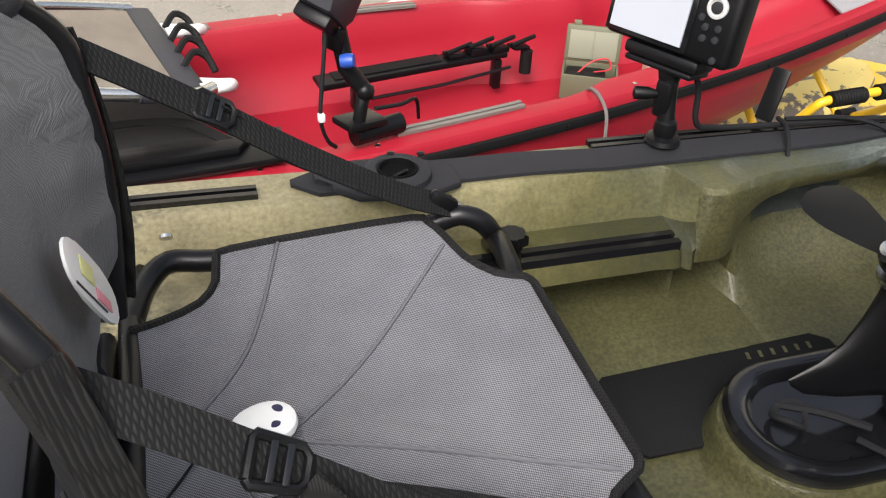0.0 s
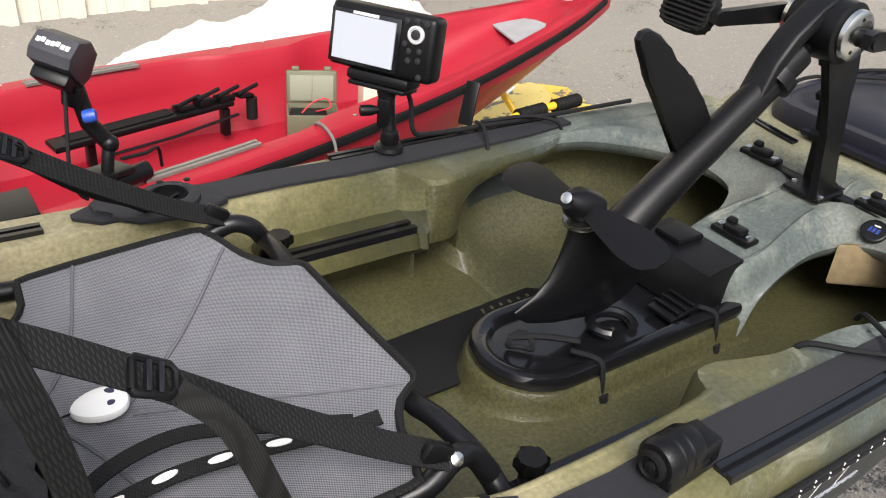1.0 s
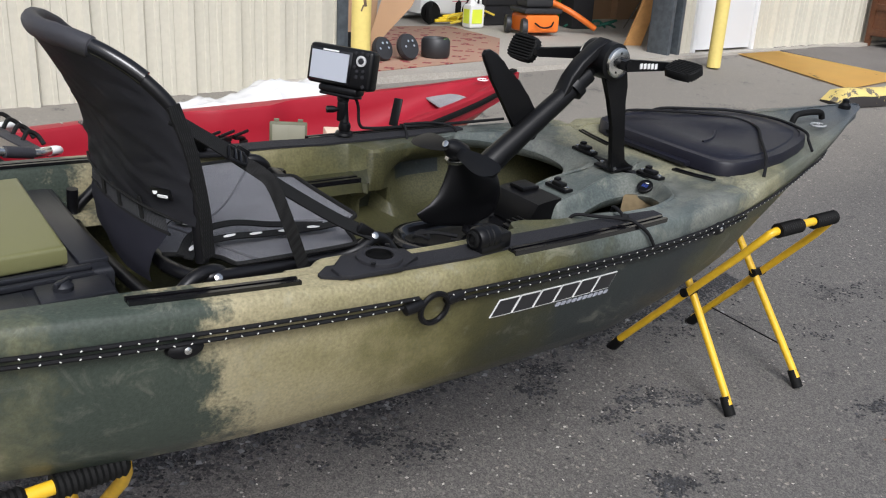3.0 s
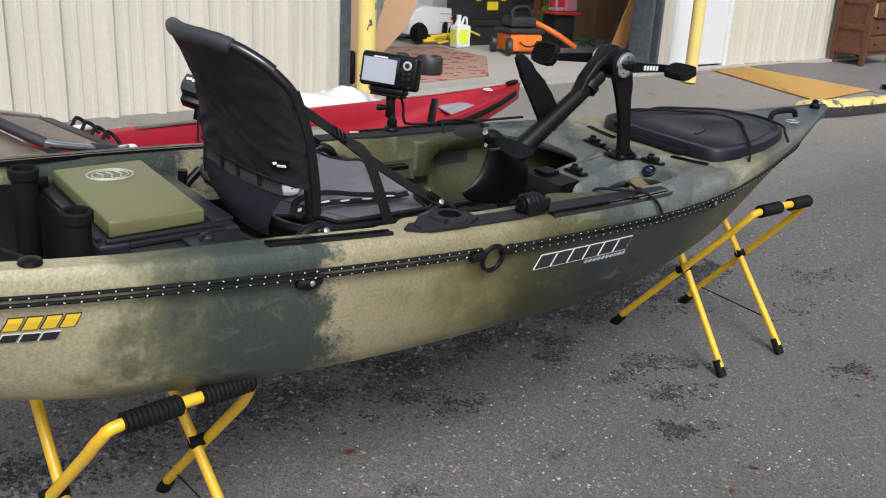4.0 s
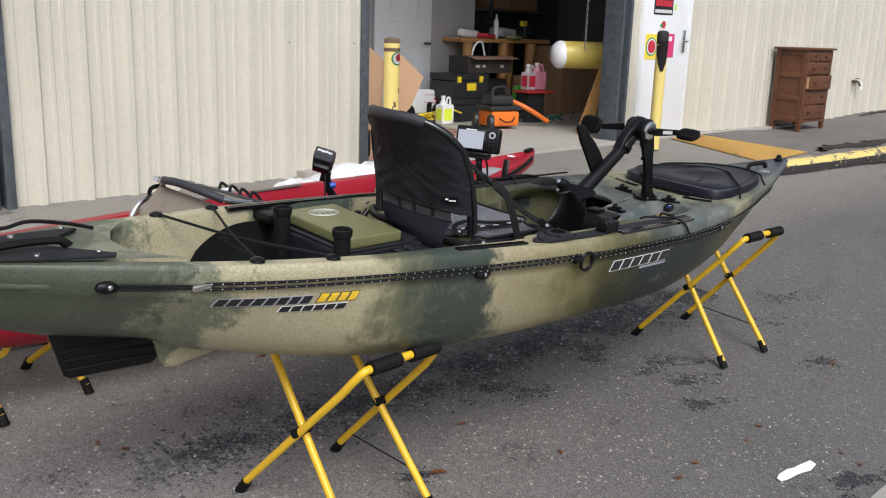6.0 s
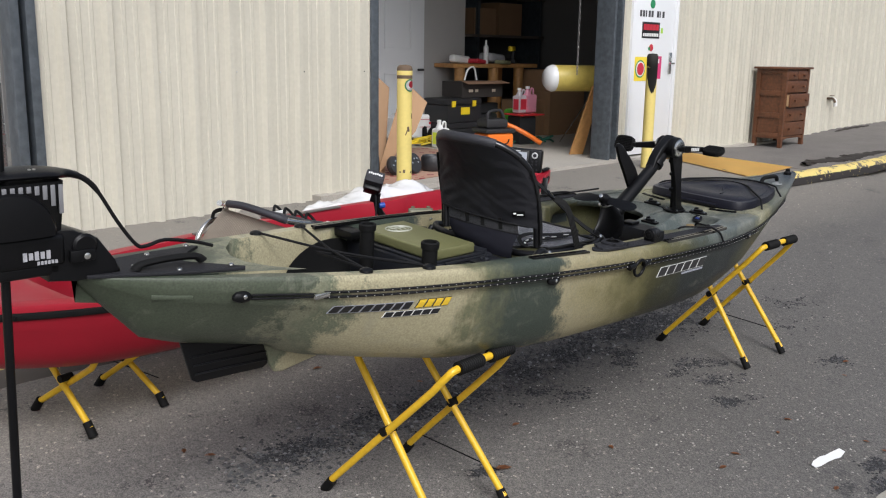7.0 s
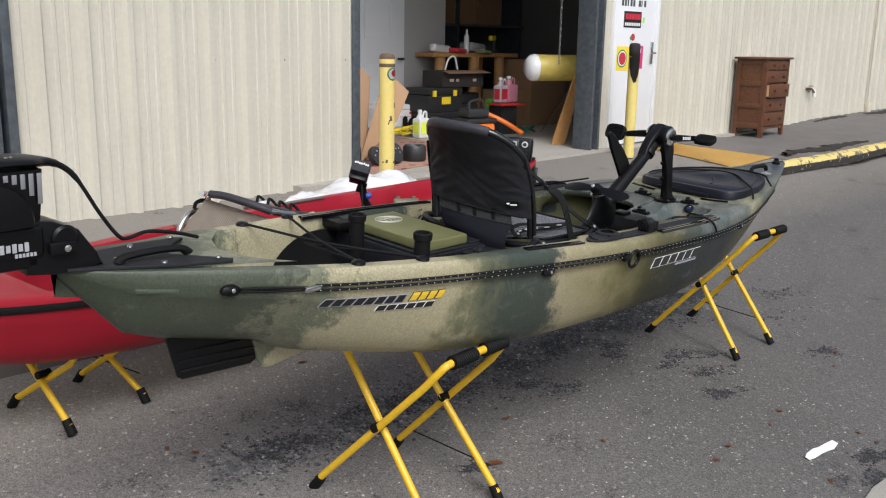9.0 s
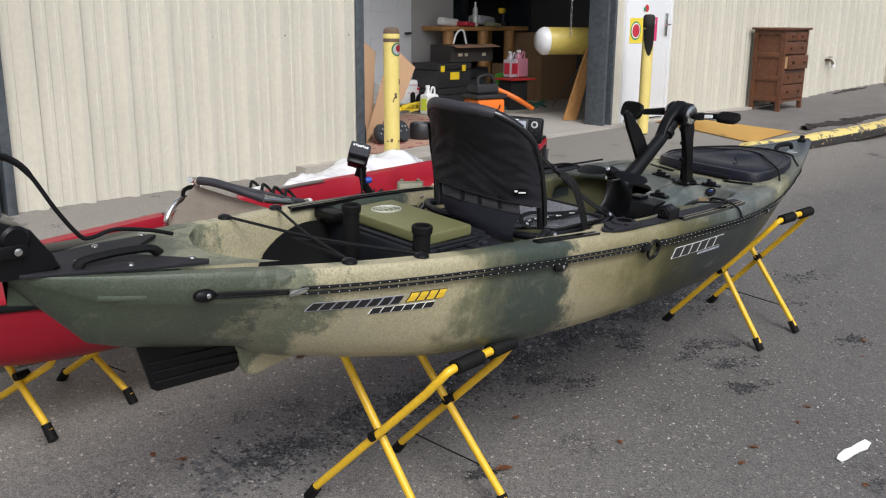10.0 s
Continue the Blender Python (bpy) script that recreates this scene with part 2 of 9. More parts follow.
M_WHITE = mat("white_plastic", (0.78, 0.78, 0.76), 0.35, vary=0.03)
M_RED = mat("red_plastic", (0.30, 0.012, 0.024), 0.38, vary=0.12, scale=5, bump=0.15, bscale=500, spec=0.25)
M_YELLOW = mat("yellow_powder_coat", (0.78, 0.48, 0.02), 0.35, vary=0.06, grain=0.1, gscale=60)
M_CORD = mat("black_cord", (0.009, 0.009, 0.010), 0.8, vary=0.4, scale=300, spec=0.2)


# ---- the yard: ground, kerbs, building ----
def road_z(x, y):
    return -0.0676 + 0.0069 * x + 0.0791 * y


def ground_z(x, y):
    """The road rises towards the building; under the raised walk beside the wall it stays low."""
    x = max(-60, min(60, x))
    y = max(-6, min(4.6, y))
    z = road_z(x, y)
    fx = max(0, min(1, (x - 8.3) / 0.5))
    fy = max(0, min(1, (y - 2.75) / 0.3))
    return z - 0.12 * fx * fy


WALL_Y = 4.373
M_ASPHALT = mat("old_asphalt", (0.116, 0.110, 0.103), 0.85, vary=0.16, scale=0.9, bump=1.0, bscale=190)


def asphalt_nodes(m):
    """Fine grit, scattered pale chips, and dark crumbling patches where the ground is damp."""
    n, l, b = nodes_of(m)
    src = b.inputs["Base Color"].links[0].from_socket
    co = n.new("ShaderNodeTexCoord")

    def times(a, fac_out, stops):
        r = n.new("ShaderNodeValToRGB")
        r.color_ramp.elements[0].position, r.color_ramp.elements[0].color = stops[0][0], (*stops[0][1], 1)
        r.color_ramp.elements[1].position, r.color_ramp.elements[1].color = stops[-1][0], (*stops[-1][1], 1)
        for p, c in stops[1:-1]:
            r.color_ramp.elements.new(p).color = (*c, 1)
        l.new(fac_out, r.inputs[0])
        x = n.new("ShaderNodeMix")
        x.data_type, x.blend_type = "RGBA", "MULTIPLY"
        x.inputs["Factor"].default_value = 1
        l.new(a, x.inputs["A"])
        l.new(r.outputs[0], x.inputs["B"])
        return x.outputs["Result"], r.outputs[0]

    def cells(scale):
        v = n.new("ShaderNodeTexVoronoi")
        v.inputs["Scale"].default_value = scale
        l.new(co.outputs["Object"], v.inputs["Vector"])
        bw = n.new("ShaderNodeRGBToBW")
        l.new(v.outputs["Color"], bw.inputs[0])
        return bw.outputs[0]

    out, _ = times(src, cells(260), [(0.2, (0.60, 0.60, 0.60)), (0.8, (1.34, 1.32, 1.30))])
    out, _ = times(out, cells(95), [(0.0, (0.74, 0.74, 0.75)), (0.45, (0.98, 0.98, 0.98)), (0.86, (1.06, 1.06, 1.05)), (0.89, (1.45, 1.42, 1.36)), (0.95, (2.3, 2.2, 2.05))])
    # damp, crumbling patches, thickest on the worn strip between the stands
    t = n.new("ShaderNodeTexNoise")
    t.inputs["Scale"].default_value, t.inputs["Detail"].default_value, t.inputs["Roughness"].default_value = 3.4, 14, 0.74
    l.new(co.outputs["Object"], t.inputs["Vector"])
    mp = n.new("ShaderNodeMapping")
    mp.inputs["Location"].default_value = (-0.26, -4.3, 0)
    mp.inputs["Scale"].default_value = (0.40, 4.0, 0)
    l.new(co.outputs["Object"], mp.inputs["Vector"])
    ln = n.new("ShaderNodeVectorMath")
    ln.operation = "LENGTH"
    l.new(mp.outputs[0], ln.inputs[0])
    mr = n.new("ShaderNodeMapRange")
    mr.inputs["From Min"].default_value, mr.inputs["From Max"].default_value = 0.2, 1.1
    mr.inputs["To Min"].default_value, mr.inputs["To Max"].default_value = 0.060, -0.014
    l.new(ln.outputs["Value"], mr.inputs["Value"])
    less = n.new("ShaderNodeMath")
    less.operation = "SUBTRACT"
    l.new(t.outputs["Fac"], less.inputs[0])
    l.new(mr.outputs[0], less.inputs[1])
    crumb = n.new("ShaderNodeMath")
    crumb.operation = "MULTIPLY_ADD"
    l.new(cells(120), crumb.inputs[0])
    crumb.inputs[1].default_value = 0.16
    l.new(less.outputs[0], crumb.inputs[2])
    # paler and more even tan towards the building
    sx = n.new("ShaderNodeSeparateXYZ")
    l.new(co.outputs["Object"], sx.inputs[0])
    du = n.new("ShaderNodeMapRange")
    du.inputs["From Min"].default_value, du.inputs["From Max"].default_value = 1.4, 3.0
    l.new(sx.outputs["Y"], du.inputs["Value"])
    out, _ = times(out, du.outputs[0], [(0.0, (1, 1, 1)), (1.0, (1.95, 1.86, 1.70))])
    # paler towards low x as well
    wx = n.new("ShaderNodeMapRange")
    wx.inputs["From Min"].default_value, wx.inputs["From Max"].default_value = 1.1, -0.7
    l.new(sx.outputs["X"], wx.inputs["Value"])
    out, _ = times(out, wx.outputs[0], [(0.0, (1, 1, 1)), (1.0, (1.58, 1.57, 1.55))])
    far_tan = n.new("ShaderNodeMix")
    far_tan.data_type = "RGBA"
    far_tan.inputs["B"].default_value = (0.205, 0.190, 0.165, 1)
    part_of = n.new("ShaderNodeMath")
    part_of.operation = "MULTIPLY"
    part_of.inputs[1].default_value = 0.75
    l.new(du.outputs[0], part_of.inputs[0])
    l.new(part_of.outputs[0], far_tan.inputs["Factor"])
    l.new(out, far_tan.inputs["A"])
    out = far_tan.outputs["Result"]
    out, mask = times(out, crumb.outputs[0], [(0.450, (0.30, 0.30, 0.315)), (0.485, (1, 1, 1))])
    l.new(out, b.inputs["Base Color"])
    rr = n.new("ShaderNodeMapRange")
    rr.inputs["To Min"].default_value, rr.inputs["To Max"].default_value = 0.5, 0.85
    l.new(mask, rr.inputs["Value"])
    l.new(rr.outputs[0], b.inputs["Roughness"])


asphalt_nodes(M_ASPHALT)

bm = B()
xs = [-400, -60, -20, -8, -4, -2, 0, 1, 2, 3, 4, 5, 6, 7, 8, 10, 12, 16, 24, 60, 400]
ys = [-400, -60, -20, -6, -3, -1, 0, 1, 2, 3, 4, 4.6, 12, 60, 400]
grid = [[bm.verts.new((x, y, ground_z(x, y) - (0.25 if y > 4.7 else 0))) for y in ys] for x in xs]
for i in range(len(xs) - 1):
    for j in range(len(ys) - 1):
        bm.faces.new((grid[i][j], grid[i + 1][j], grid[i + 1][j + 1], grid[i][j + 1]))
solo("ground", bm, M_ASPHALT, "grey worn asphalt yard with stone chips and damp dark patches", "ground", kind="structure")

# loose grit: dark crumbs along the worn strip, pale chips here and there
def grit(name, spots, col, size, seed, label):
    rnd = random.Random(seed)
    base = [(1, 0, 0), (-1, 0, 0), (0, 1, 0), (0, -1, 0), (0.2, 0.1, 1), (-0.1, 0.2, -0.6)]
    tris = [(0, 2, 4), (2, 1, 4), (1, 3, 4), (3, 0, 4), (2, 0, 5), (1, 2, 5), (3, 1, 5), (0, 3, 5)]
    vs, fs = [], []
    for x, y in spots:
        a, r = rnd.uniform(0, 6.28), size * rnd.uniform(0.5, 1.4)
        ca, sa, sq, h = math.cos(a), math.sin(a), rnd.uniform(0.5, 0.9), rnd.uniform(0.35, 0.6)
        k = len(vs)
        for px, py, pz in base:
            px, py = px * r, py * r * sq
            vs.append((x + ca * px - sa * py, y + sa * px + ca * py, road_z(x, y) + 0.001 + pz * r * h))
        fs += [(k + a_, k + b_, k + c_) for a_, b_, c_ in tris]
    me = bpy.data.meshes.new(name)
    me.from_pydata(vs, [], fs)
    m = mat(name + "_stone", col, 0.7, vary=0.3)
    n, l, b = nodes_of(m)
    g = n.new("ShaderNodeNewGeometry")
    # tone differs by stone; the palest end paints glints into the colour
    r = n.new("ShaderNodeValToRGB")
    r.color_ramp.elements[0].color = (*[c * 0.45 for c in col], 1)
    r.color_ramp.elements[1].color = (*[c * 3.5 for c in col], 1)
    r.color_ramp.elements.new(0.85).color = (*[c * 1.5 for c in col], 1)
    l.new(g.outputs["Random Per Island"], r.inputs[0])
    l.new(r.outputs[0], b.inputs["Base Color"])
    me.materials.append(m)
    return tagged(new(name, me), label, "gravel", kind="stuff")


PATCHES = [(0.62, 0.87, 0.07), (0.74, 0.76, 0.07), (1.19, 0.83, 0.09), (1.37, 0.91, 0.08), (1.26, 0.60, 0.09), (1.50, 0.62, 0.08), (1.60, 0.53, 0.07), (1.41, 0.45, 0.08), (1.30, 0.39, 0.06), (1.27, 0.28, 0.06), (1.43, 0.26, 0.06), (1.63, 0.40, 0.07), (0.45, 0.82, 0.05), (-0.09, 0.55, 0.05), (1.20, -0.40, 0.05), (1.30, -0.43, 0.06), (1.05, -0.47, 0.05), (2.0, 0.9, 0.12), (2.5, 0.55, 0.12), (3.0, 0.8, 0.15), (2.2, 0.2, 0.08)]


def strip(count, seed):
    """Crumbs along the open seam that runs beside the kayak, thinning at its edges, and in ragged clumps towards the bow."""
    rnd = random.Random(seed)
    out = []
    while len(out) < count:
        if rnd.random() < 0.68:
            x = rnd.uniform(-0.70, 2.6)
            p = Vector((x, 1.075 + rnd.gauss(0, 0.058 + 0.03 * noise.noise((x * 2.5, 0, 1))), 0))
        else:
            x, y, r = rnd.choice(PATCHES)
            p = Vector((x + rnd.gauss(0, r * 0.8), y + rnd.gauss(0, r * 0.45), 0))
        if noise.noise((p.x * 5.1, p.y * 7.3, 2.7)) + 0.7 * noise.noise((p.x * 16, p.y * 19, 6.1)) > rnd.uniform(-0.25, 0.4):
            out.append((p.x, p.y))
    return out


grit("gravel", strip(10500, 3), (0.026, 0.026, 0.028), 0.0066, 5, "loose dark asphalt crumbs along an open seam and in clumps")
rnd = random.Random(21)
grit("seam_stones", [(rnd.uniform(-0.85, 2.3), 1.075 + rnd.gauss(0, 0.085)) for k in range(2400)], (0.075, 0.074, 0.073), 0.0105, 22, "grey bare stones showing in the open seam")
rnd = random.Random(8)
grit("stone_chips", [(rnd.uniform(-2.2, 4.5), rnd.uniform(-1.2, 1.5)) for k in range(3000)], (0.20, 0.19, 0.17), 0.0040, 9, "small pale stone chips scattered over the asphalt")
rnd = random.Random(44)
grit("stone_chips", [(rnd.uniform(-2.0, 1.6), rnd.gauss(0.2, 0.55)) for k in range(6500)], (0.165, 0.155, 0.14), 0.0052, 45, "pale grey and white stone chips bedded in the asphalt below the kayak")
rnd = random.Random(31)
grit("stone_chips", [(rnd.uniform(4.5, 13), rnd.uniform(-0.6, 2.3)) for k in range(900)] + [(rnd.uniform(6.5, 14), 2.40 - abs(rnd.gauss(0, 0.09))) for k in range(600)], (0.20, 0.18, 0.15), 0.0055, 12, "pale crumbs and chips gathered along the kerb")

M_PANEL = mat("cream_steel_siding", (0.555, 0.525, 0.437), 0.42, vary=0.10, scale=1.5, grain=0.06, gscale=30, bump=0.1, bscale=40)


def siding(name, x0, x1, z0, z1, label, phase=0.371):
    """Ribbed steel sheet, a rib every 305 mm with two low ribs between."""
    bm = B()
    rib = [(-0.046, 0), (-0.018, -0.034), (0.018, -0.034), (0.030, 0), (0.034, 0.003), (0.038, 0), (0.092, 0), (0.099, -0.006), (0.121, -0.006), (0.128, 0), (0.176, 0), (0.183, -0.006), (0.205, -0.006), (0.212, 0)]
    pts = []
    k = math.floor((x0 - phase) / 0.3048) - 1
    while phase + k * 0.3048 < x1 + 0.3:
        for dx, dy in rib:
            x = phase + k * 0.3048 + dx
            if x0 <= x <= x1:
                pts.append((x, WALL_Y + dy))
        k += 1
    pts = [(x0, WALL_Y)] + pts + [(x1, WALL_Y)]
    outline = [(x, y, z0) for x, y in pts] + [(x1, WALL_Y + 0.12, z0), (x0, WALL_Y + 0.12, z0)]
    top = [(x, y, z1) for x, y, z in outline]
    loft(bm, [outline, top])
    return solo(name, bm, M_PANEL, label, "wall", kind="structure", smooth=False)


siding("wall_north_left", -0.10, 2.62, 0.20, 4.6, "cream ribbed steel wall between two open bays")
siding("wall_north_middle", 6.20, 6.425, 0.30, 4.6, "narrow cream steel wall beside a door")
siding("wall_north_right", 7.36, 15.68, 0.24, 4.6, "long cream ribbed steel wall behind a dresser")
siding("wall_north_far", 16.75, 40, 0.36, 4.6, "cream ribbed steel wall far down the building")
siding("wall_north_header", 2.62, 6.20, 3.3, 4.6, "cream steel wall above the open bay")
siding("wall_north_over_door", 6.425, 7.36, 2.45, 4.6, "cream steel wall above a white door")
siding("wall_north_over_far_door", 15.68, 16.75, 2.7, 4.6, "cream steel wall above a far door")
siding("wall_north_west", -16, -1.9, 0.10, 4.6, "cream ribbed steel wall beyond the second bay")
siding("wall_north_west_header", -1.9, -0.10, 3.3, 4.6, "cream steel wall above the second bay")

M_POST = mat("dark_blue_grey_steel", (0.10, 0.115, 0.13), 0.5, vary=0.25, scale=14, metal=0.2, grain=0.3, gscale=20)
bm = B()
for x in (6.02, 6.155):
    box(bm, (x + 0.02, WALL_Y + 0.06, 1.9), (0.04, 0.24, 3.2), bevel=0.004)
box(bm, (6.11, WALL_Y + 0.04, 1.9), (0.10, 0.05, 3.2))
solo("door_post", bm, M_POST, "dark blue-grey steel channel post of a bay door", "post", kind="structure")
bm = B()
box(bm, (2.66, WALL_Y + 0.08, 1.85), (0.08, 0.2, 3.3), bevel=0.004)
solo("door_post", bm, M_POST, "dark steel post at the edge of the bay", "post", kind="structure")
bm = B()
for x in (-0.14, -0.24):
    box(bm, (x, WALL_Y + 0.03, 1.9), (0.06, 0.16, 3.4), bevel=0.004)
box(bm, (-0.19, WALL_Y + 0.08, 1.9), (0.1, 0.04, 3.4))
solo("door_post", bm, M_POST, "dark steel post of the second bay", "post", kind="structure")

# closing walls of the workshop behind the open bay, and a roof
# dark grey puts the room's shade into the wall and ceiling colour
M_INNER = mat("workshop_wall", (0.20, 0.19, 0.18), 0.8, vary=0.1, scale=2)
M_SLAB = mat("pale_concrete_slab", (0.42, 0.39, 0.34), 0.7, vary=0.12, scale=3, grain=0.2, gscale=90)
bm = B()
box(bm, (6.0, 7.5, 0.19), (8.0, 6.5, 0.30))
solo("floor_workshop", bm, M_SLAB, "pale concrete workshop floor", "floor", kind="structure")
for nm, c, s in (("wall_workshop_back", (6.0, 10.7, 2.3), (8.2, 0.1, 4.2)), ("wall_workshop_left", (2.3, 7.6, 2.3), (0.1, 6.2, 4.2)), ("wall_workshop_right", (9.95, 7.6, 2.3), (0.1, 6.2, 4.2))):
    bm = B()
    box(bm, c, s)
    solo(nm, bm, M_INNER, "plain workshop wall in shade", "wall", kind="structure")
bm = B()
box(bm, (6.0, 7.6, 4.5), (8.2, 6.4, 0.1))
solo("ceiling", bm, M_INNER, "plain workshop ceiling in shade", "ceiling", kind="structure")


# ---- the camouflage fishing kayak ----
HALF = [(-1.52, 0.022), (-1.42, 0.085), (-1.25, 0.160), (-1.05, 0.232), (-0.82, 0.290), (-0.55, 0.345), (-0.15, 0.392), (0.3, 0.412), (0.6, 0.416), (0.9, 0.410), (1.15, 0.385), (1.4, 0.337), (1.85, 0.212), (2.1, 0.132), (2.3, 0.060), (2.38, 0.028), (2.41, 0.006)]
SHEER = [(-1.52, 0.950), (-1.15, 0.930), (-0.82, 0.905), (-0.6, 0.893), (-0.1, 0.866), (0.23, 0.848), (0.6, 0.838), (1.0, 0.832), (1.4, 0.834), (1.8, 0.845), (2.2, 0.866), (2.41, 0.885)]
KEEL = [(-1.52, 0.93), (-1.36, 0.757), (-1.28, 0.728), (-1.15, 0.700), (-1.02, 0.672), (-0.97, 0.645), (-0.9, 0.620), (-0.75, 0.588), (-0.6, 0.563), (-0.3, 0.522), (0.0, 0.498), (0.4, 0.490), (0.8, 0.490), (1.2, 0.512), (1.5, 0.557), (1.8, 0.650), (2.05, 0.745), (2.25, 0.828), (2.41, 0.882)]
WALLW = [(-1.52, 0.008), (-1.1, 0.045), (-0.45, 0.055), (-0.2, 0.080), (0.1, 0.085), (0.565, 0.080), (0.582, 0.088), (0.597, 0.135), (0.61, 0.150), (0.64, 0.152), (0.67, 0.140), (0.72, 0.125), (0.85, 0.115), (0.93, 0.085), (1.0, 0.065), (1.6, 0.06), (2.41, 0.004)]
FLOOR = [(-1.52, 0.88), (-1.15, 0.80), (-1.0, 0.70), (-0.5, 0.67), (-0.42, 0.645), (0.9, 0.645), (1.4, 0.65), (2.0, 0.82), (2.41, 0.878)]


def notch(x):
    """V-shaped drain groove across the gunwale beside the hatch."""
    return lerp(x, [(1.325, 0.0), (1.350, 0.016), (1.362, 0.018), (1.392, 0.0)])


def hull_section(x):
    w, zg, zk = ease(x, HALF), ease(x, SHEER), lerp(x, KEEL) if x < -0.6 else ease(x, KEEL)
    h = zg - zk
    v = lerp(x, [(-1.5, 0.9), (-1.0, 0.65), (-0.75, 0.3), (-0.5, 0.03), (0.9, 0.0), (1.4, 0.25), (2.0, 0.7), (2.41, 1.0)])
    full = [(0, 0), (0.42, 0.012), (0.66, 0.06), (0.80, 0.15), (0.875, 0.27), (0.925, 0.45), (0.955, 0.62)]
    vee = [(0, 0), (0.14, 0.03), (0.30, 0.12), (0.45, 0.24), (0.60, 0.38), (0.76, 0.54), (0.88, 0.66)]
    out = [((a * (1 - v) + c * v) * w, zk + (b * (1 - v) + d * v) * h) for (a, b), (c, d) in zip(full, vee)]
    g = min(1.0, h / 0.32)
    cut_z = notch(x)
    out += [(0.968 * w, zg - 0.092 * g), (0.972 * w, zg - 0.072 * g), (0.990 * w, zg - 0.064 * g), (1.0 * w, zg - 0.045 * g), (0.998 * w, zg - 0.02 * g - 0.5 * cut_z), (0.985 * w, zg - 0.006 * g - cut_z), (0.965 * w, zg - cut_z)]
    wi = max(w - lerp(x, WALLW), 0.3 * w)
    zf = min(ease(x, FLOOR), zg - 0.004)
    s = lerp(x, [(-0.30, 0), (-0.28, 1), (0.570, 1), (0.585, 0.75), (0.60, 0.15), (0.612, 0.0)])
    k = ease(x, [(0.63, 0), (0.655, 0.05), (0.70, 0.45), (0.76, 0.9), (0.82, 1), (1.1, 1)])
    d = zg - zf
    plain = [(wi, zg), (wi - 0.006, zg - 0.01), (wi - 0.012, zg - 0.25 * d), (wi - 0.02, zg - 0.45 * d), (wi - 0.03, zg - 0.6 * d), (wi - 0.05, zg - 0.85 * d), (wi - 0.10, zf + 0.005)]
    shelf = [(wi, zg), (wi - 0.004, zg - 0.008), (wi - 0.012, zg - 0.072), (wi - 0.085, zg - 0.077), (wi - 0.092, zg - 0.100), (wi - 0.030, zg - 0.122), (wi - 0.010, zf + 0.02)]
    block = [(wi, zg), (wi - 0.004, zg - 0.008), (wi - 0.010, zg - 0.045), (wi - 0.014, zg - 0.080), (wi - 0.012, zg - 0.104), (wi + 0.045, zg - 0.122), (wi + 0.060, zf + 0.02)]
    q = lerp(x, [(0.585, 0), (0.60, 1), (0.655, 1), (0.70, 0)])
    plain = [(a * (1 - q) + c * q, b * (1 - q) + e * q) for (a, b), (c, e) in zip(plain, block)]
    under = [(wi, zg), (wi - 0.003, zg - 0.014), (wi + 0.004, zg - 0.032), (0.93 * w - 0.02, zg - 0.4 * d), (0.91 * w - 0.02, zg - 0.6 * d), (0.86 * w - 0.03, zg - 0.85 * d), (0.72 * w - 0.03, zf + 0.005)]
    plain = [(a * (1 - k) + c * k, b * (1 - k) + e * k) for (a, b), (c, e) in zip(plain, under)]
    inn = [(max(a * (1 - s) + c * s, 0.02 * w), b * (1 - s) + e * s) for (a, b), (c, e) in zip(plain, shelf)]
    if x < 0.95 and w > 0.3:
        inn = inn[:5] + [(max(a, 0.20 + 0.012 * i), b) for i, (a, b) in zip((1, 0), inn[5:])]
    inn = [(a, b - cut_z) for a, b in inn[:2]] + inn[2:]
    inn.append((0.0, zf))
    return out + inn


def hull_mesh():
    bm = B()
    xs = sorted(set([round(-1.52 + i * 0.035, 4) for i in range(113)] + [2.41, -1.36, -1.02, -0.97, -0.3, -0.28, 0.54, 0.57, 0.578, 0.585, 0.592, 0.60, 0.606, 0.612, 0.62, 0.63, 0.645, 0.66, 0.68, 0.70, 0.715, 0.74, 0.76, 1.325, 1.34, 1.35, 1.362, 1.377, 1.392]))
    xs = [x for x in xs if x <= 2.41]
    rings = []
    for x in xs:
        s = hull_section(x)
        right = [(x, -y, z) for y, z in s]
        left = [(x, y, z) for y, z in s[1:-1]]
        rings.append(right + left[::-1])
    loft(bm, rings)
    return bm


kayak = thing("fishing_kayak", (0.4, 0, 0.51), "tan, olive and grey camouflage plastic fishing kayak on yellow stands", "kayak", m=KAYAK)
hull = part("hull", hull_mesh(), M_CAMO, kayak)
# the inside of the hull forward of the seat is plain olive; below the shelf the olive paints in shade
hull.data.materials.append(M_OLIVE)
hull.data.materials.append(M_CAMO_DECK)
for f in hull.data.polygons:
    c = f.center + Vector((0.4, 0, 0.51))
    if (0.60 < c.x < 2.0 or (-0.28 < c.x <= 0.60 and c.z < ease(c.x, SHEER) - 0.095)) and abs(c.y) < ease(c.x, HALF) - lerp(c.x, WALLW) + 0.05 and ease(c.x, KEEL) + 0.03 < c.z < ease(c.x, SHEER) - 0.022 and f.normal.y * c.y <= 0.02 * abs(c.y):
        f.material_index = 1
    elif c.z > ease(c.x, SHEER) - 0.045 * min(1.0, (ease(c.x, SHEER) - ease(c.x, KEEL)) / 0.32):
        f.material_index = 2
bm = B()
prism(bm, [(-0.985, -0.012, 0.66), (-0.965, -0.012, 0.590), (-0.945, -0.012, 0.560), (-0.92, -0.012, 0.556), (-0.80, -0.012, 0.578), (-0.72, -0.012, 0.600)], (0, 0.024, 0), 0.006)
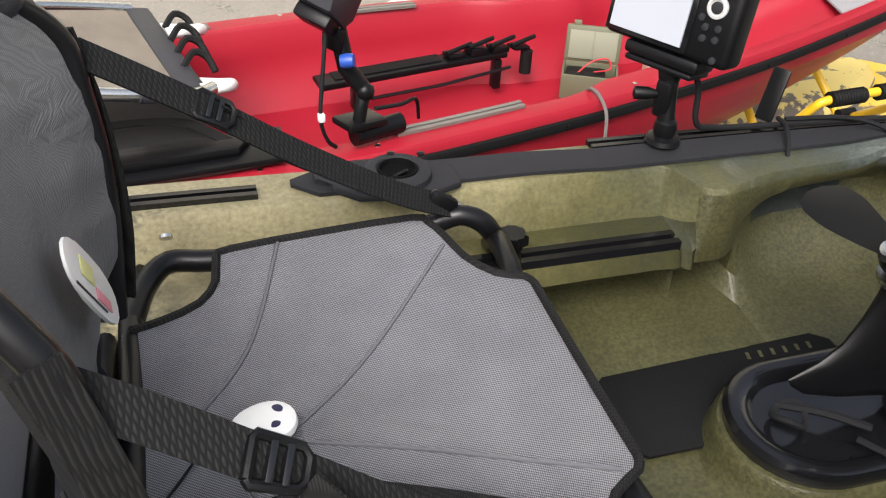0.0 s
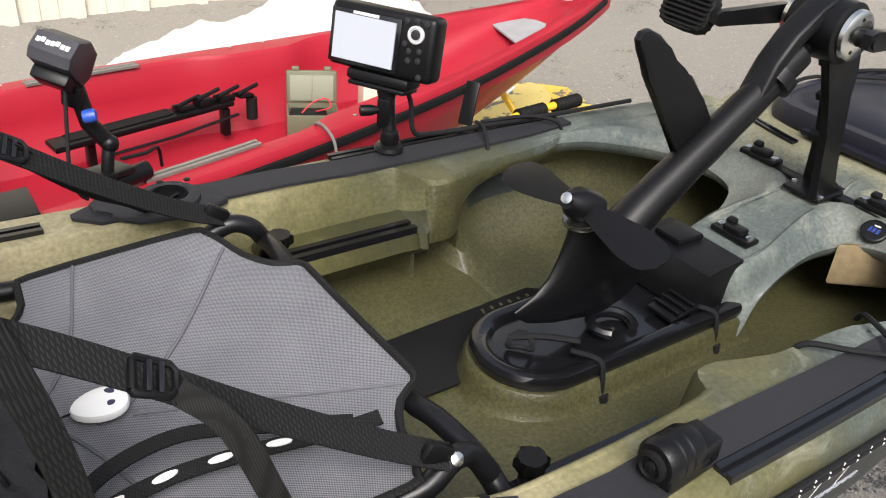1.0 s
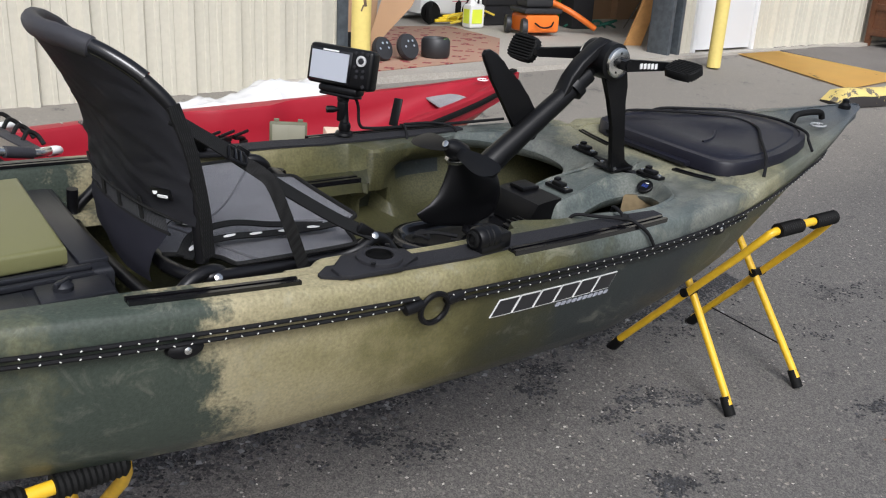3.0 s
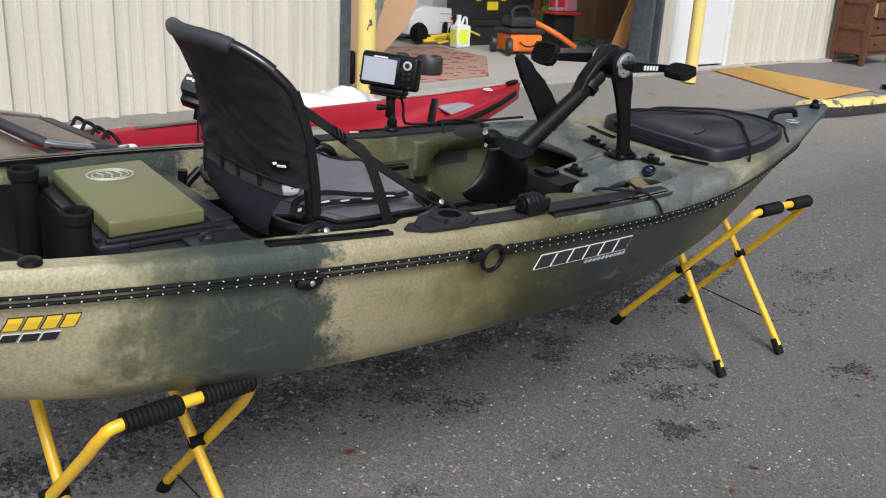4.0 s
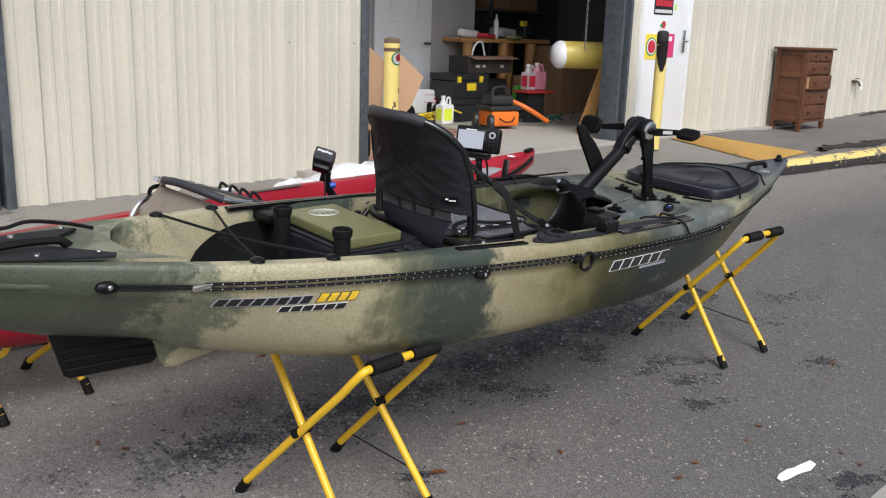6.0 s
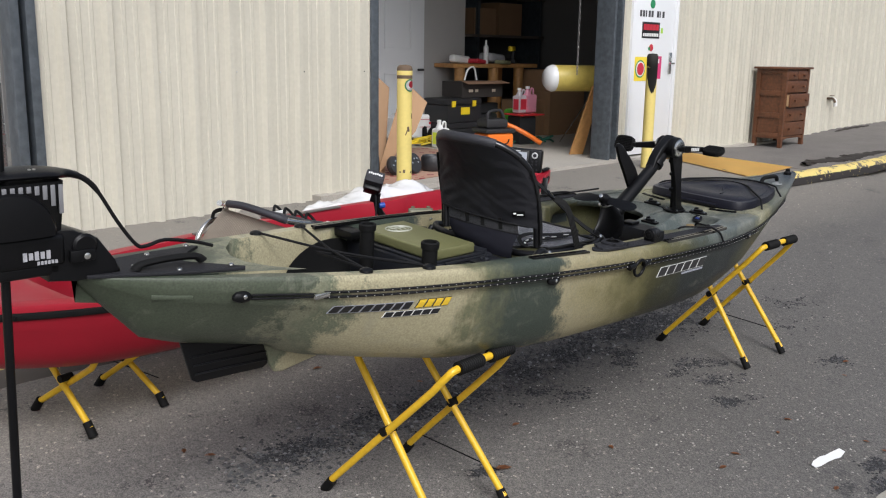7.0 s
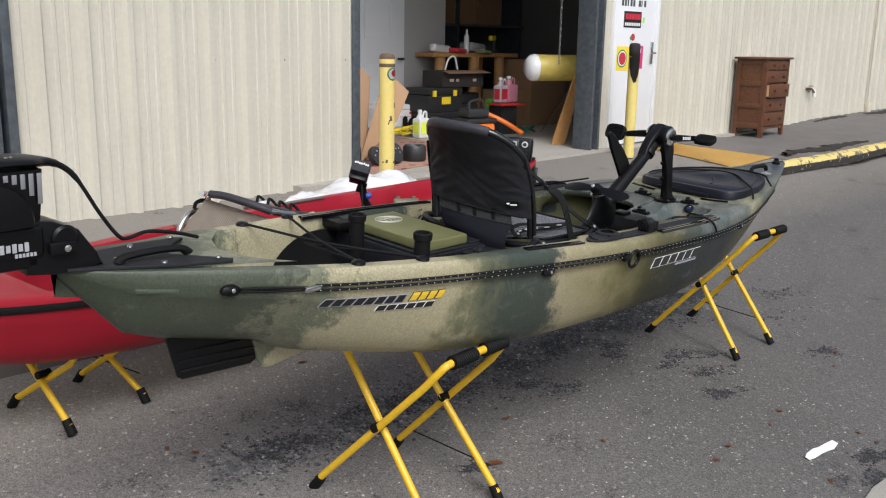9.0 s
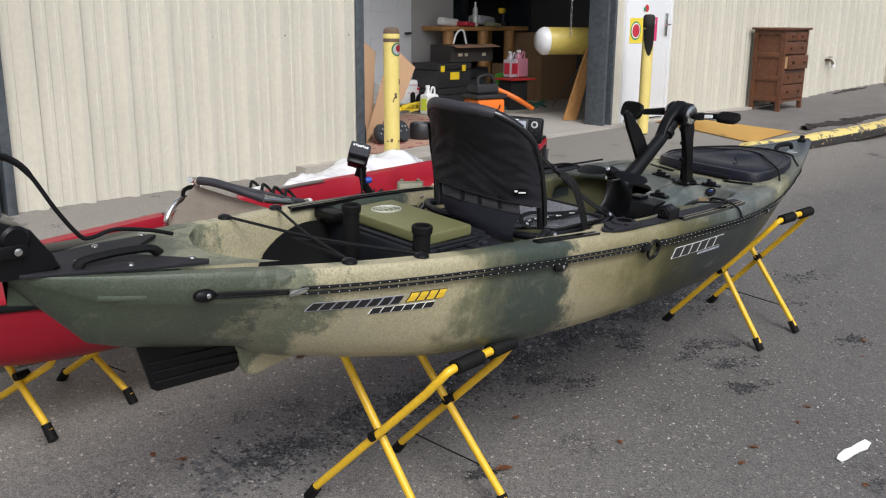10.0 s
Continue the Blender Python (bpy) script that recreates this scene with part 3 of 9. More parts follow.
part("skeg", bm, M_CAMO, kayak, "tan moulded skeg under the stern")


# the rear edge of the bow deck: rim of the footwell arches, crest above it, share of the deck's width
RIM = [
    ((0.86, -0.315, 0.825), (0.87, -0.325, 0.832), -1.0),
    ((0.98, -0.305, 0.815), (1.00, -0.325, 0.830), -0.98),
    ((1.06, -0.278, 0.806), (1.10, -0.292, 0.828), -0.91),
    ((1.114, -0.25, 0.797), (1.165, -0.242, 0.816), -0.78),
    ((1.15, -0.205, 0.787), (1.205, -0.19, 0.811), -0.60),
    ((1.176, -0.16, 0.776), (1.233, -0.137, 0.806), -0.42),
    ((1.160, -0.115, 0.766), (1.232, -0.072, 0.803), -0.22),
    ((1.112, -0.094, 0.757), (1.175, -0.038, 0.799), -0.12),
    ((1.053, -0.092, 0.744), (1.09, -0.047, 0.788), -0.10),
    ((0.975, -0.101, 0.716), (1.015, -0.062, 0.776), -0.08),
    ((0.934, -0.098, 0.646), (0.950, -0.058, 0.764), -0.055),
    ((0.925, -0.03, 0.646), (0.942, -0.025, 0.764), -0.02),
    ((0.925, 0.03, 0.646), (0.942, 0.018, 0.764), 0.02),
    ((0.950, 0.09, 0.646), (0.962, 0.042, 0.766), 0.055),
    ((1.0, 0.092, 0.722), (1.03, 0.046, 0.778), 0.08),
    ((1.055, 0.086, 0.742), (1.09, 0.040, 0.788), 0.10),
    ((1.10, 0.090, 0.756), (1.16, 0.036, 0.798), 0.12),
    ((1.145, 0.115, 0.767), (1.215, 0.072, 0.803), 0.22),
    ((1.155, 0.155, 0.776), (1.22, 0.135, 0.806), 0.42),
    ((1.135, 0.20, 0.787), (1.19, 0.19, 0.811), 0.60),
    ((1.09, 0.24, 0.799), (1.145, 0.242, 0.818), 0.78),
    ((1.03, 0.275, 0.809), (1.075, 0.292, 0.828), 0.91),
    ((0.96, 0.305, 0.818), (0.98, 0.325, 0.830), 0.98),
    ((0.86, 0.315, 0.825), (0.87, 0.325, 0.832), 1.0),
]


def deck_z(x, f):
    dip = ease(x, [(0.94, -0.070), (1.0, -0.058), (1.1, -0.042), (1.2, -0.029), (1.24, -0.026), (1.30, -0.012), (1.45, -0.012), (2.0, -0.012), (2.3, 0.0)])
    side = ease(abs(f), [(0, 1), (0.40, 1), (0.6, 0.75), (0.8, 0.3), (1, 0)])
    pocket = lerp(x, [(1.196, 0), (1.204, 0.009), (1.262, 0.009), (1.272, 0)]) * lerp(abs(f), [(0.50, 1), (0.54, 0)])
    return ease(x, SHEER) - 0.003 + dip * side - pocket - notch(x) * lerp(abs(f), [(0.68, 0), (0.86, 1)])


def bow_deck():
    """The decked bow: a saddle in the middle, an arched footwell cut on either side of it."""
    bm = B()
    fine = 4
    cols = []
    rim = smooth_path([r[0] for r in RIM], fine)
    crest = smooth_path([r[1] for r in RIM], fine)
    for k in range(len(rim)):
        i, u = min(k // fine, len(RIM) - 2), k / fine - min(k // fine, len(RIM) - 2)
        f = RIM[i][2] * (1 - u) + RIM[i + 1][2] * u
        p, c = Vector(rim[k]), Vector(crest[k])
        out = Vector((c.x - p.x, c.y - p.y, 0))
        out = out.normalized() if out.length > 1e-5 else Vector((1, 0, 0))
        col = [p + out * 0.030 + Vector((0, 0, -0.030)), p + out * 0.012 + Vector((0, 0, -0.020)), p + out * 0.002 + Vector((0, 0, -0.007)), p]
        for q, bulge in ((0.12, -0.001), (0.35, 0.001), (0.62, 0.004), (0.82, 0.0055), (0.95, 0.004)):
            col.append(p.lerp(c, q) + Vector((0, 0, 1)) * bulge - out * bulge)
        col.append(c)
        steps = [0.006, 0.014, 0.024, 0.034, 0.046, 0.060, 0.075, 0.095, 0.12] + [0.12 + (2.40 - c.x - 0.12) * (j / 44) ** 1.15 for j in range(1, 45)]
        for dx in steps:
            x = c.x + dx
            t = min(1.0, dx / 0.12)
            t = t * t * (3 - 2 * t)
            w = ease(x, HALF) - lerp(x, WALLW) + 0.010
            zt = min(1.0, dx / 0.05)
            col.append(Vector((x, c.y * (1 - t) + f * w * t, (c.z + 0.002 * (1 - zt)) * (1 - zt) + deck_z(x, f) * zt)))
        cols.append([bm.verts.new(q) for q in col])
    for a, b in zip(cols, cols[1:]):
        for k in range(len(a) - 1):
            bm.faces.new((a[k], a[k + 1], b[k + 1], b[k]))
    bmesh.ops.recalc_face_normals(bm, faces=bm.faces)
    return bm


part("bow_deck", bow_deck(), M_CAMO_DECK, kayak)


def stern_deck():
    bm = B()
    rows = []
    for i in range(12):
        x = -1.51 + 0.44 * i / 11
        w = max(ease(x, HALF) - ease(x, WALLW), 0.3 * ease(x, HALF)) + 0.008
        rows.append([(x + 0.10 * abs(f) ** 2 * (i / 11) , f * w, ease(x, SHEER) - 0.002) for f in (-1, -0.6, -0.2, 0.2, 0.6, 1)])
    loft(bm, rows, closed=False)
    return bm


part("stern_deck", stern_deck(), M_CAMO, kayak)


def well_shade_mesh():
    """Dark sheet that paints the shade in the rear well, with an arched edge up either side."""
    bm = B()
    rings = []
    for i in range(25):
        x = -0.82 + 0.68 * i / 24
        w = ease(x, HALF) - lerp(x, WALLW)
        rise = ease(x, [(-0.82, 0.0), (-0.79, 0.05), (-0.73, 0.115), (-0.62, 0.16), (-0.5, 0.170), (-0.3, 0.15), (-0.14, 0.12)])
        zf = ease(x, FLOOR) + 0.006
        d = ease(x, SHEER) - zf
        prof = []
        for k in range(5):
            f = 1 - k / 4
            u = min(1, rise * f / d)
            yy = lerp(u, [(0, w - 0.10), (0.15, w - 0.05), (0.4, w - 0.03), (0.55, w - 0.02), (0.75, w - 0.012), (1, w)])
            prof.append((yy - 0.016, zf + rise * f))
        rings.append([(x, -y, z) for y, z in prof] + [(x, 0, zf)] + [(x, y, z) for y, z in prof[::-1]])
    loft(bm, rings, closed=False)
    return bm


# added black sheet, the well's shade put into its colour
part("well_shade", well_shade_mesh(), M_RUBBER, kayak, "black sheet standing for the shade in the rear well")
# foam's tan is darkened: the shade below the deck is in its colour
bm = B()
prism(bm, [(1.135, -0.112, 0.70), (1.30, -0.09, 0.66), (1.36, -0.19, 0.66), (1.22, -0.185, 0.705)], (0.01, 0.004, 0.072), 0.006)
part("foam_block", bm, mat("shaded_tan_foam", (0.19, 0.14, 0.072), 0.8, vary=0.2, grain=0.2, gscale=80, bump=0.5, bscale=200), kayak, "tan foam block under the deck, darkened in colour for shade")


# ---- stands ----
def stand(label, m, spread=0.235, top=0.285, z=0.55, wide=0.43, narrow=0.37):
    """A folding stand: two crossed tube frames whose top bars, padded with foam, hold the hull."""
    st = thing("kayak_stand", (0, 0, 0), label, "kayak stand", "yellow kayak stands", m)
    for s, width in ((1, wide), (-1, narrow)):
        bm = B()
        b = width / 2
        c = b - 0.03
        pts = [(-b, s * spread, 0.03), (-c, -s * top * 0.74, z - 0.085), (-c + 0.012, -s * top * 0.92, z - 0.028), (-c + 0.05, -s * top, z), (c - 0.05, -s * top, z), (c - 0.012, -s * top * 0.92, z - 0.028), (c, -s * top * 0.74, z - 0.085), (b, s * spread, 0.03)]
        tube(bm, pts[:2] + smooth_path(pts[1:-1], 4)[1:-1] + pts[-2:], 0.0125, 12)
        f = part("tube_frame", bm, M_YELLOW, st)
        for x in (-c + 0.10, c - 0.08):
            bm = B()
            prof = []
            for k in range(12):
                prof += [(0.0225, -0.055 + k * 0.01), (0.0195, -0.050 + k * 0.01)]
            lathe(bm, [(0.013, -0.056)] + prof + [(0.013, 0.066)], (x, -s * top, z), (1, 0, 0), 12)
            part("foam_grip", bm, M_RUBBER, f, "black ribbed foam grip")
        for x in (-b, b):
            bm = B()
            cone(bm, (x, s * (spread + 0.014), 0.0), (x, s * (spread - 0.022), 0.05), 0.018, 0.017, 12)
            part("foot", bm, M_RUBBER, f, "black rubber foot")
    zc = z * spread / (spread + top)
    for x in (-1, 1):
        bm = B()
        cone(bm, (x * (min(narrow, wide) / 2 - 0.03), 0, zc + 0.012), (x * (max(narrow, wide) / 2 - 0.002), 0, zc + 0.012), 0.015, 0.015, 12)
        part("pivot", bm, M_RUBBER, st, "black pivot knuckle")
    bm = B()
    tube(bm, [(narrow / 2 + 0.01, -spread * 0.8, 0.11), (narrow / 2 + 0.02, spread * 0.8, 0.11)], 0.0025, 6)
    part("strap", bm, M_CORD, st, "thin black stay cord")
    return st


def on_road(x, y, turn):
    return pose(x, y, road_z(x, y), 3.3, 0, turn)


stand("yellow tubular folding stand under the bow of the kayak", on_road(1.875, 0.653, -1.4), spread=0.235, top=0.225, z=0.612, wide=0.42, narrow=0.36)
stand("yellow tubular folding stand under the middle of the kayak", on_road(-0.387, 0.575, 5), spread=0.243, top=0.235, z=0.578, wide=0.40, narrow=0.345)


# ---- fittings of the kayak ----
def gun(x, side, inset, dz=0.0):
    """A point on the gunwale's top, inset from its outer edge; side -1 is starboard."""
    return Vector((x, side * (ease(x, HALF) - inset), ease(x, SHEER) + dz))


def flank(x, drop, out=0.0, side=-1):
    """A point on the hull's side, drop below the gunwale."""
    s = hull_section(x)
    zg = ease(x, SHEER)
    z = zg - drop
    pts = sorted([p for p in s[3:14]], key=lambda p: p[1])
    y = lerp(z, [(p[1], p[0]) for p in pts])
    return Vector((x, side * (y + out), z))


def ribbon(bm, pts_a, pts_b, lift):
    """A thin slab between two edge lines, lifted upwards."""
    rings = []
    for a, b in zip(pts_a, pts_b):
        a, b = Vector(a), Vector(b)
        up = Vector((0, 0, lift))
        rings.append([a, b, b + up, a + up])
    loft(bm, rings)


U_TRACK = [(0, -0.004), (0.022, -0.004), (0.022, 0.007), (0.0145, 0.007), (0.0145, 0.002), (0.0075, 0.002), (0.0075, 0.007), (0, 0.007)]
for side in (-1, 1):
    # foam pad along the gunwale beside the seat
    bm = B()
    xs = [0.10, 0.13, 0.2, 0.3, 0.4, 0.5, 0.58, 0.64, 0.70, 0.78, 0.86, 0.92, 0.965]
    ribbon(bm, [gun(x, side, (0.024 if x < 0.48 else 0.034) if x > 0.12 else 0.04, 0.001) for x in xs], [gun(x, side, (0.076 if x < 0.5 else lerp(x, [(0.6, 0.084), (0.85, 0.078), (0.965, 0.060)])) if x > 0.12 else 0.05, 0.001) for x in xs], 0.005)
    part("gunwale_pad", bm, M_PAD, kayak, "dark grey foam pad")
    # accessory tracks
    for x0, x1, inset in ((-0.215 if side < 0 else -0.6, 0.060, 0.030 if side < 0 else 0.046), (0.50, 0.955, 0.010)):
        bm = B()
        xs = [x0 + (x1 - x0) * k / 10 for k in range(11)]
        loft(bm, [[gun(x, side, inset + e, z) for e, z in U_TRACK] for x in xs])
        part("rail_track", bm, M_GLOSS, kayak, "black slotted rail")
    bm = B()
    xs = [0.24 + 0.335 * k / 6 for k in range(7)]
    loft(bm, [[(x, side * (ease(x, HALF) - 0.137 - 1.27 * e), ease(x, SHEER) - 0.077 + 1.7 * z) for e, z in U_TRACK] for x in xs])
    part("rail_track", bm, M_GLOSS, kayak, "black slotted rail on the side shelf")
    # short slots on the bow deck
    bm = B()
    loft(bm, [[(1.308 + 0.008 * k / 6 + 0.8 * e, side * (0.118 + 0.122 * k / 6), deck_z(1.32, (0.118 + 0.122 * k / 6) / 0.30) + 0.7 * z) for e, z in U_TRACK] for k in range(7)])
    part("rail_track", bm, M_GLOSS, kayak, "short black slotted rail")

LIP = ((0.06, 0.318), (0.11, 0.316), (0.132, 0.300), (0.150, 0.291), (0.20, 0.290), (0.255, 0.295), (0.283, 0.306), (0.33, 0.311), (0.45, 0.311), (0.56, 0.305), (0.60, 0.298))
bm = B()
ribbon(bm, [(x, -y, ease(x, SHEER) - 0.012) for x, y in LIP], [(x, -0.34, ease(x, SHEER) - 0.012) for x, y in LIP], 0.0125)
tube(bm, [(x, -y, ease(x, SHEER) - 0.007) for x, y in LIP], 0.0085, 10, curve=4)
part("gunwale_lip", bm, M_CAMO_DECK, kayak, "rounded moulded lip of the gunwale")
M_SOCKET = mat("socket_shade_black", (0.002, 0.002, 0.002), 0.8, spec=0.1)
# cup holder plate on the starboard gunwale, and its twin
for side in (-1, 1):
    zp = ease(0.2, SHEER) + 0.003
    bm = B()
    outl = [(0.172, 0.309), (0.145, 0.335), (0.145, 0.345), (0.128, 0.352), (0.128, 0.378), (0.142, 0.392), (0.245, 0.394), (0.278, 0.372), (0.300, 0.365), (0.300, 0.322), (0.272, 0.310), (0.223, 0.302)]
    prism(bm, [(x, y * side, zp - (x - 0.19) * 0.04) for x, y in outl], (0, 0, 0.010), 0.003)
    c = Vector((0.227, 0.348 * side, zp + 0.009))
    lathe(bm, [(0.018, 0.0), (0.042, 0.000), (0.041, 0.006), (0.036, 0.009), (0.027, 0.010), (0.023, 0.006), (0.022, -0.004), (0.021, -0.05), (0.001, -0.052)], c, seg=28)
    plate = part("rod_holder_plate", bm, M_PAD, kayak, "dark grey rod holder plate with a round hole")
    # shallow dish closes the hole, its near-black painting the dark inside
    bm = B()
    lathe(bm, [(0.024, 0.0), (0.024, 0.0095), (0.0215, 0.0105), (0.020, 0.0045), (0.001, 0.003)], c, seg=28)
    part("socket", bm, M_SOCKET, plate, "near-black dish standing for the shaded rod socket")
    for dx, dy in ((-0.032, -0.03), (0.036, 0.028), (0.0, 0.036)):
        bm = B()
        lathe(bm, [(0.005, 0), (0.005, 0.002), (0.002, 0.003)], (0.227 + dx, c.y + dy, c.z + 0.008), seg=8)
        part("screw", bm, M_BLACK, plate)

# floor mat, with plain bars where a maker's mark stands
bm = B()
prism(bm, [(0.425, 0.045, 0.648), (0.44, 0.028, 0.648), (0.745, 0.028, 0.648), (0.765, 0.045, 0.648), (0.765, 0.155, 0.648), (0.745, 0.172, 0.648), (0.44, 0.160, 0.648), (0.425, 0.145, 0.648)], (0, 0, 0.006), 0.002)
mat_l = part("floor_mat", bm, M_RUBBER, kayak, "black rubber floor mat")
for k in range(6):
    bm = B()
    box(bm, (0.640 + k * 0.018, 0.150, 0.6543), (0.0045, 0.012, 0.0008), (0, 0, -12))
    part("logo_bar", bm, M_OLIVE, mat_l, "pale bar of a maker's mark")


# centre pod with the drive well
def pod_ring(x0, x1, w, z, n=10):
    pts = []
    for k in range(n + 1):
        a = math.pi / 2 + math.pi * k / n
        pts.append((x0 + w + w * math.cos(a), w * math.sin(a), z))
    return pts + [(x1, -w * 1.02, z), (x1, w * 1.02, z)]


bm = B()
loft(bm, [pod_ring(0.494, 0.975, 0.114, 0.640, 18), pod_ring(0.503, 0.97, 0.104, 0.649, 18), pod_ring(0.508, 0.965, 0.099, 0.664, 18), pod_ring(0.511, 0.96, 0.096, 0.680, 18), pod_ring(0.515, 0.96, 0.092, 0.686, 18), pod_ring(0.525, 0.96, 0.082, 0.687, 18)])
part("pod", bm, M_OLIVE, kayak, "olive moulded drive well")
bm = B()
loft(bm, [pod_ring(0.526, 0.95, 0.086, 0.680, 18), pod_ring(0.520, 0.95, 0.090, 0.688, 18), pod_ring(0.518, 0.95, 0.092, 0.701, 18), pod_ring(0.523, 0.95, 0.089, 0.708, 18), pod_ring(0.532, 0.95, 0.081, 0.710, 18), pod_ring(0.542, 0.945, 0.071, 0.708, 18), pod_ring(0.547, 0.94, 0.066, 0.702, 18), pod_ring(0.552, 0.935, 0.061, 0.696, 18)])
rim = part("well_rim", bm, M_GLOSS, kayak, "glossy black rim of the drive well")
bm = B()
loft(bm, [[(x, y, z) for x, z in ((0.862, 0.70), (0.866, 0.735), (0.886, 0.764), (0.905, 0.768), (0.962, 0.772), (0.968, 0.70))] for y in (-0.066, -0.060, 0.060, 0.086)])
prism(bm, [(0.905, 0.015, 0.768), (0.955, 0.010, 0.770), (0.955, 0.065, 0.770), (0.905, 0.065, 0.768)], (0.0, 0, 0.012), 0.004)
box(bm, (0.845, -0.045, 0.712), (0.06, 0.05, 0.008), (0, -8, 0), 0.003)
for k in range(3):
    box(bm, (0.83 + 0.016 * k, -0.045, 0.718 + 0.002 * k), (0.006, 0.05, 0.006), (0, -8, 0), 0.002)
part("latch_block", bm, M_BLACK, rim)
bm = B()
tube(bm, [(0.735 + 0.036 * math.cos(a), -0.028 + 0.030 * math.sin(a), 0.704 + 0.010 * math.sin(a / 2)) for a in (-0.5 + k * 0.32 for k in range(15))], 0.0085, 8)
part("handle_ring", bm, M_GLOSS, rim)
for x, y in ((0.655, -0.095), (0.89, -0.095)):
    bm = B()
    tube(bm, [(x - 0.02, y + 0.045, 0.712), (x, y + 0.01, 0.712), (x + 0.002, y - 0.0, 0.69), (x + 0.004, y - 0.002, 0.655)], 0.004, 6, curve=3)
    tube(bm, [(x + 0.004, y - 0.004, 0.66), (x + 0.004, y - 0.006, 0.64)], 0.009, 8)
    part("lashing", bm, M_CORD, kayak, "black elastic lashing with a toggle")
bm = B()
tube(bm, [(0.585 + 0.018 * math.cos(a), 0.0 + 0.018 * math.sin(a), 0.712 + 0.006 * math.sin(2 * a)) for a in (k * 0.52 for k in range(13))], 0.004, 6)
tube(bm, [(0.58, 0.02, 0.71), (0.62, -0.01, 0.716), (0.66, -0.04, 0.712)], 0.005, 6, curve=4)
part("lashing", bm, M_CORD, kayak, "looped black cord in the drive well")

# hatch on the bow
M_HATCH = mat("dark_slate_plastic", (0.009, 0.009, 0.016), 0.42, vary=0.2, grain=0.2, gscale=300, bump=0.25, bscale=600, spec=0.32)
def hatch_ring(s, z):
    base = [(1.366, 0.10), (1.370, 0.185), (1.380, 0.215), (1.402, 0.236), (1.44, 0.246), (1.52, 0.248), (1.62, 0.238), (1.74, 0.208), (1.82, 0.178), (1.87, 0.148), (1.91, 0.10), (1.925, 0.04)]
    c = 1.64
    pts = [(x, y) for x, y in base] + [(x, -y) for x, y in reversed(base)]
    return [(c + (x - c) * s, y * s, ease(x, SHEER) + z) for x, y in pts]


bm = B()
loft(bm, [hatch_ring(0.985, -0.016), hatch_ring(0.985, -0.008), hatch_ring(1.010, -0.008), hatch_ring(1.006, 0.022), hatch_ring(0.993, 0.0285), hatch_ring(0.93, 0.0295), hatch_ring(0.922, 0.0265), hatch_ring(0.87, 0.0265), hatch_ring(0.855, 0.030), hatch_ring(0.5, 0.0315), hatch_ring(0.08, 0.032)])
prism(bm, [(1.345, -0.13, 0.826), (1.38, -0.13, 0.826), (1.38, 0.13, 0.826), (1.345, 0.13, 0.826)], (-0.004, 0, 0.014), 0.004)
hatch = part("hatch_lid", bm, M_HATCH, kayak, "dark grey moulded hatch lid")
bm = B()
tube(bm, [(1.462, -0.294, 0.836), (1.495, -0.272, 0.858), (1.525, -0.248, 0.872), (1.64, -0.15, 0.879), (1.735, -0.07, 0.882), (1.765, 0.02, 0.882), (1.72, 0.10, 0.880), (1.65, 0.16, 0.878), (1.54, 0.252, 0.868), (1.50, 0.285, 0.840)], 0.0042, 8, curve=5)
tube(bm, [(1.79, -0.226, 0.850), (1.81, -0.195, 0.872), (1.84, -0.165, 0.884), (1.872, -0.08, 0.887), (1.876, -0.01, 0.886), (1.825, 0.086, 0.885), (1.76, 0.14, 0.882), (1.66, 0.225, 0.872), (1.62, 0.262, 0.845)], 0.0042, 8, curve=5)
part("lashing", bm, M_CORD, hatch, "crossed black elastic cord")
bm = B()
tube(bm, [(1.485, -0.072, 0.8655), (1.52, -0.066, 0.866), (1.565, -0.047, 0.867), (1.60, -0.024, 0.868), (1.62, -0.012, 0.8685)], 0.004, 6, curve=3)
part("emboss", bm, M_HATCH, hatch, "raised curved emblem")
bm = B()
lathe(bm, [(0.022, -0.004), (0.021, 0.001), (0.014, 0.003), (0.002, 0.004)], (1.458, -0.185, 0.8605), (0, 0, 1), 16)
part("button", bm, M_HATCH, hatch)

# bow handle, bow end cap
bm = B()
tube(bm, [(2.01, -0.015, 0.858), (2.02, -0.017, 0.880), (2.05, -0.02, 0.886), (2.11, -0.026, 0.887), (2.14, -0.03, 0.882), (2.15, -0.032, 0.864)], 0.010, 10, curve=3)
part("carry_handle", bm, M_RUBBER, kayak, "black carry handle")
bm = B()
lathe(bm, [(0.020, 0), (0.020, 0.012), (0.012, 0.02), (0.012, 0.03), (0.004, 0.034)], (2.335, 0, 0.874), seg=14)
part("bow_cleat", bm, M_BLACK, kayak)
bm = B()
tube(bm, [(2.06 + 0.028 * math.cos(a), -0.075 + 0.02 * math.sin(a), 0.862) for a in (k * 0.45 for k in range(13))], 0.003, 6)
tube(bm, [(2.05, -0.085, 0.862), (2.06, -0.07, 0.863), (2.08, -0.066, 0.862)], 0.003, 6)
part("emblem", bm, mat("pale_grey_print", (0.30, 0.31, 0.31), 0.5), kayak, "pale oval emblem")

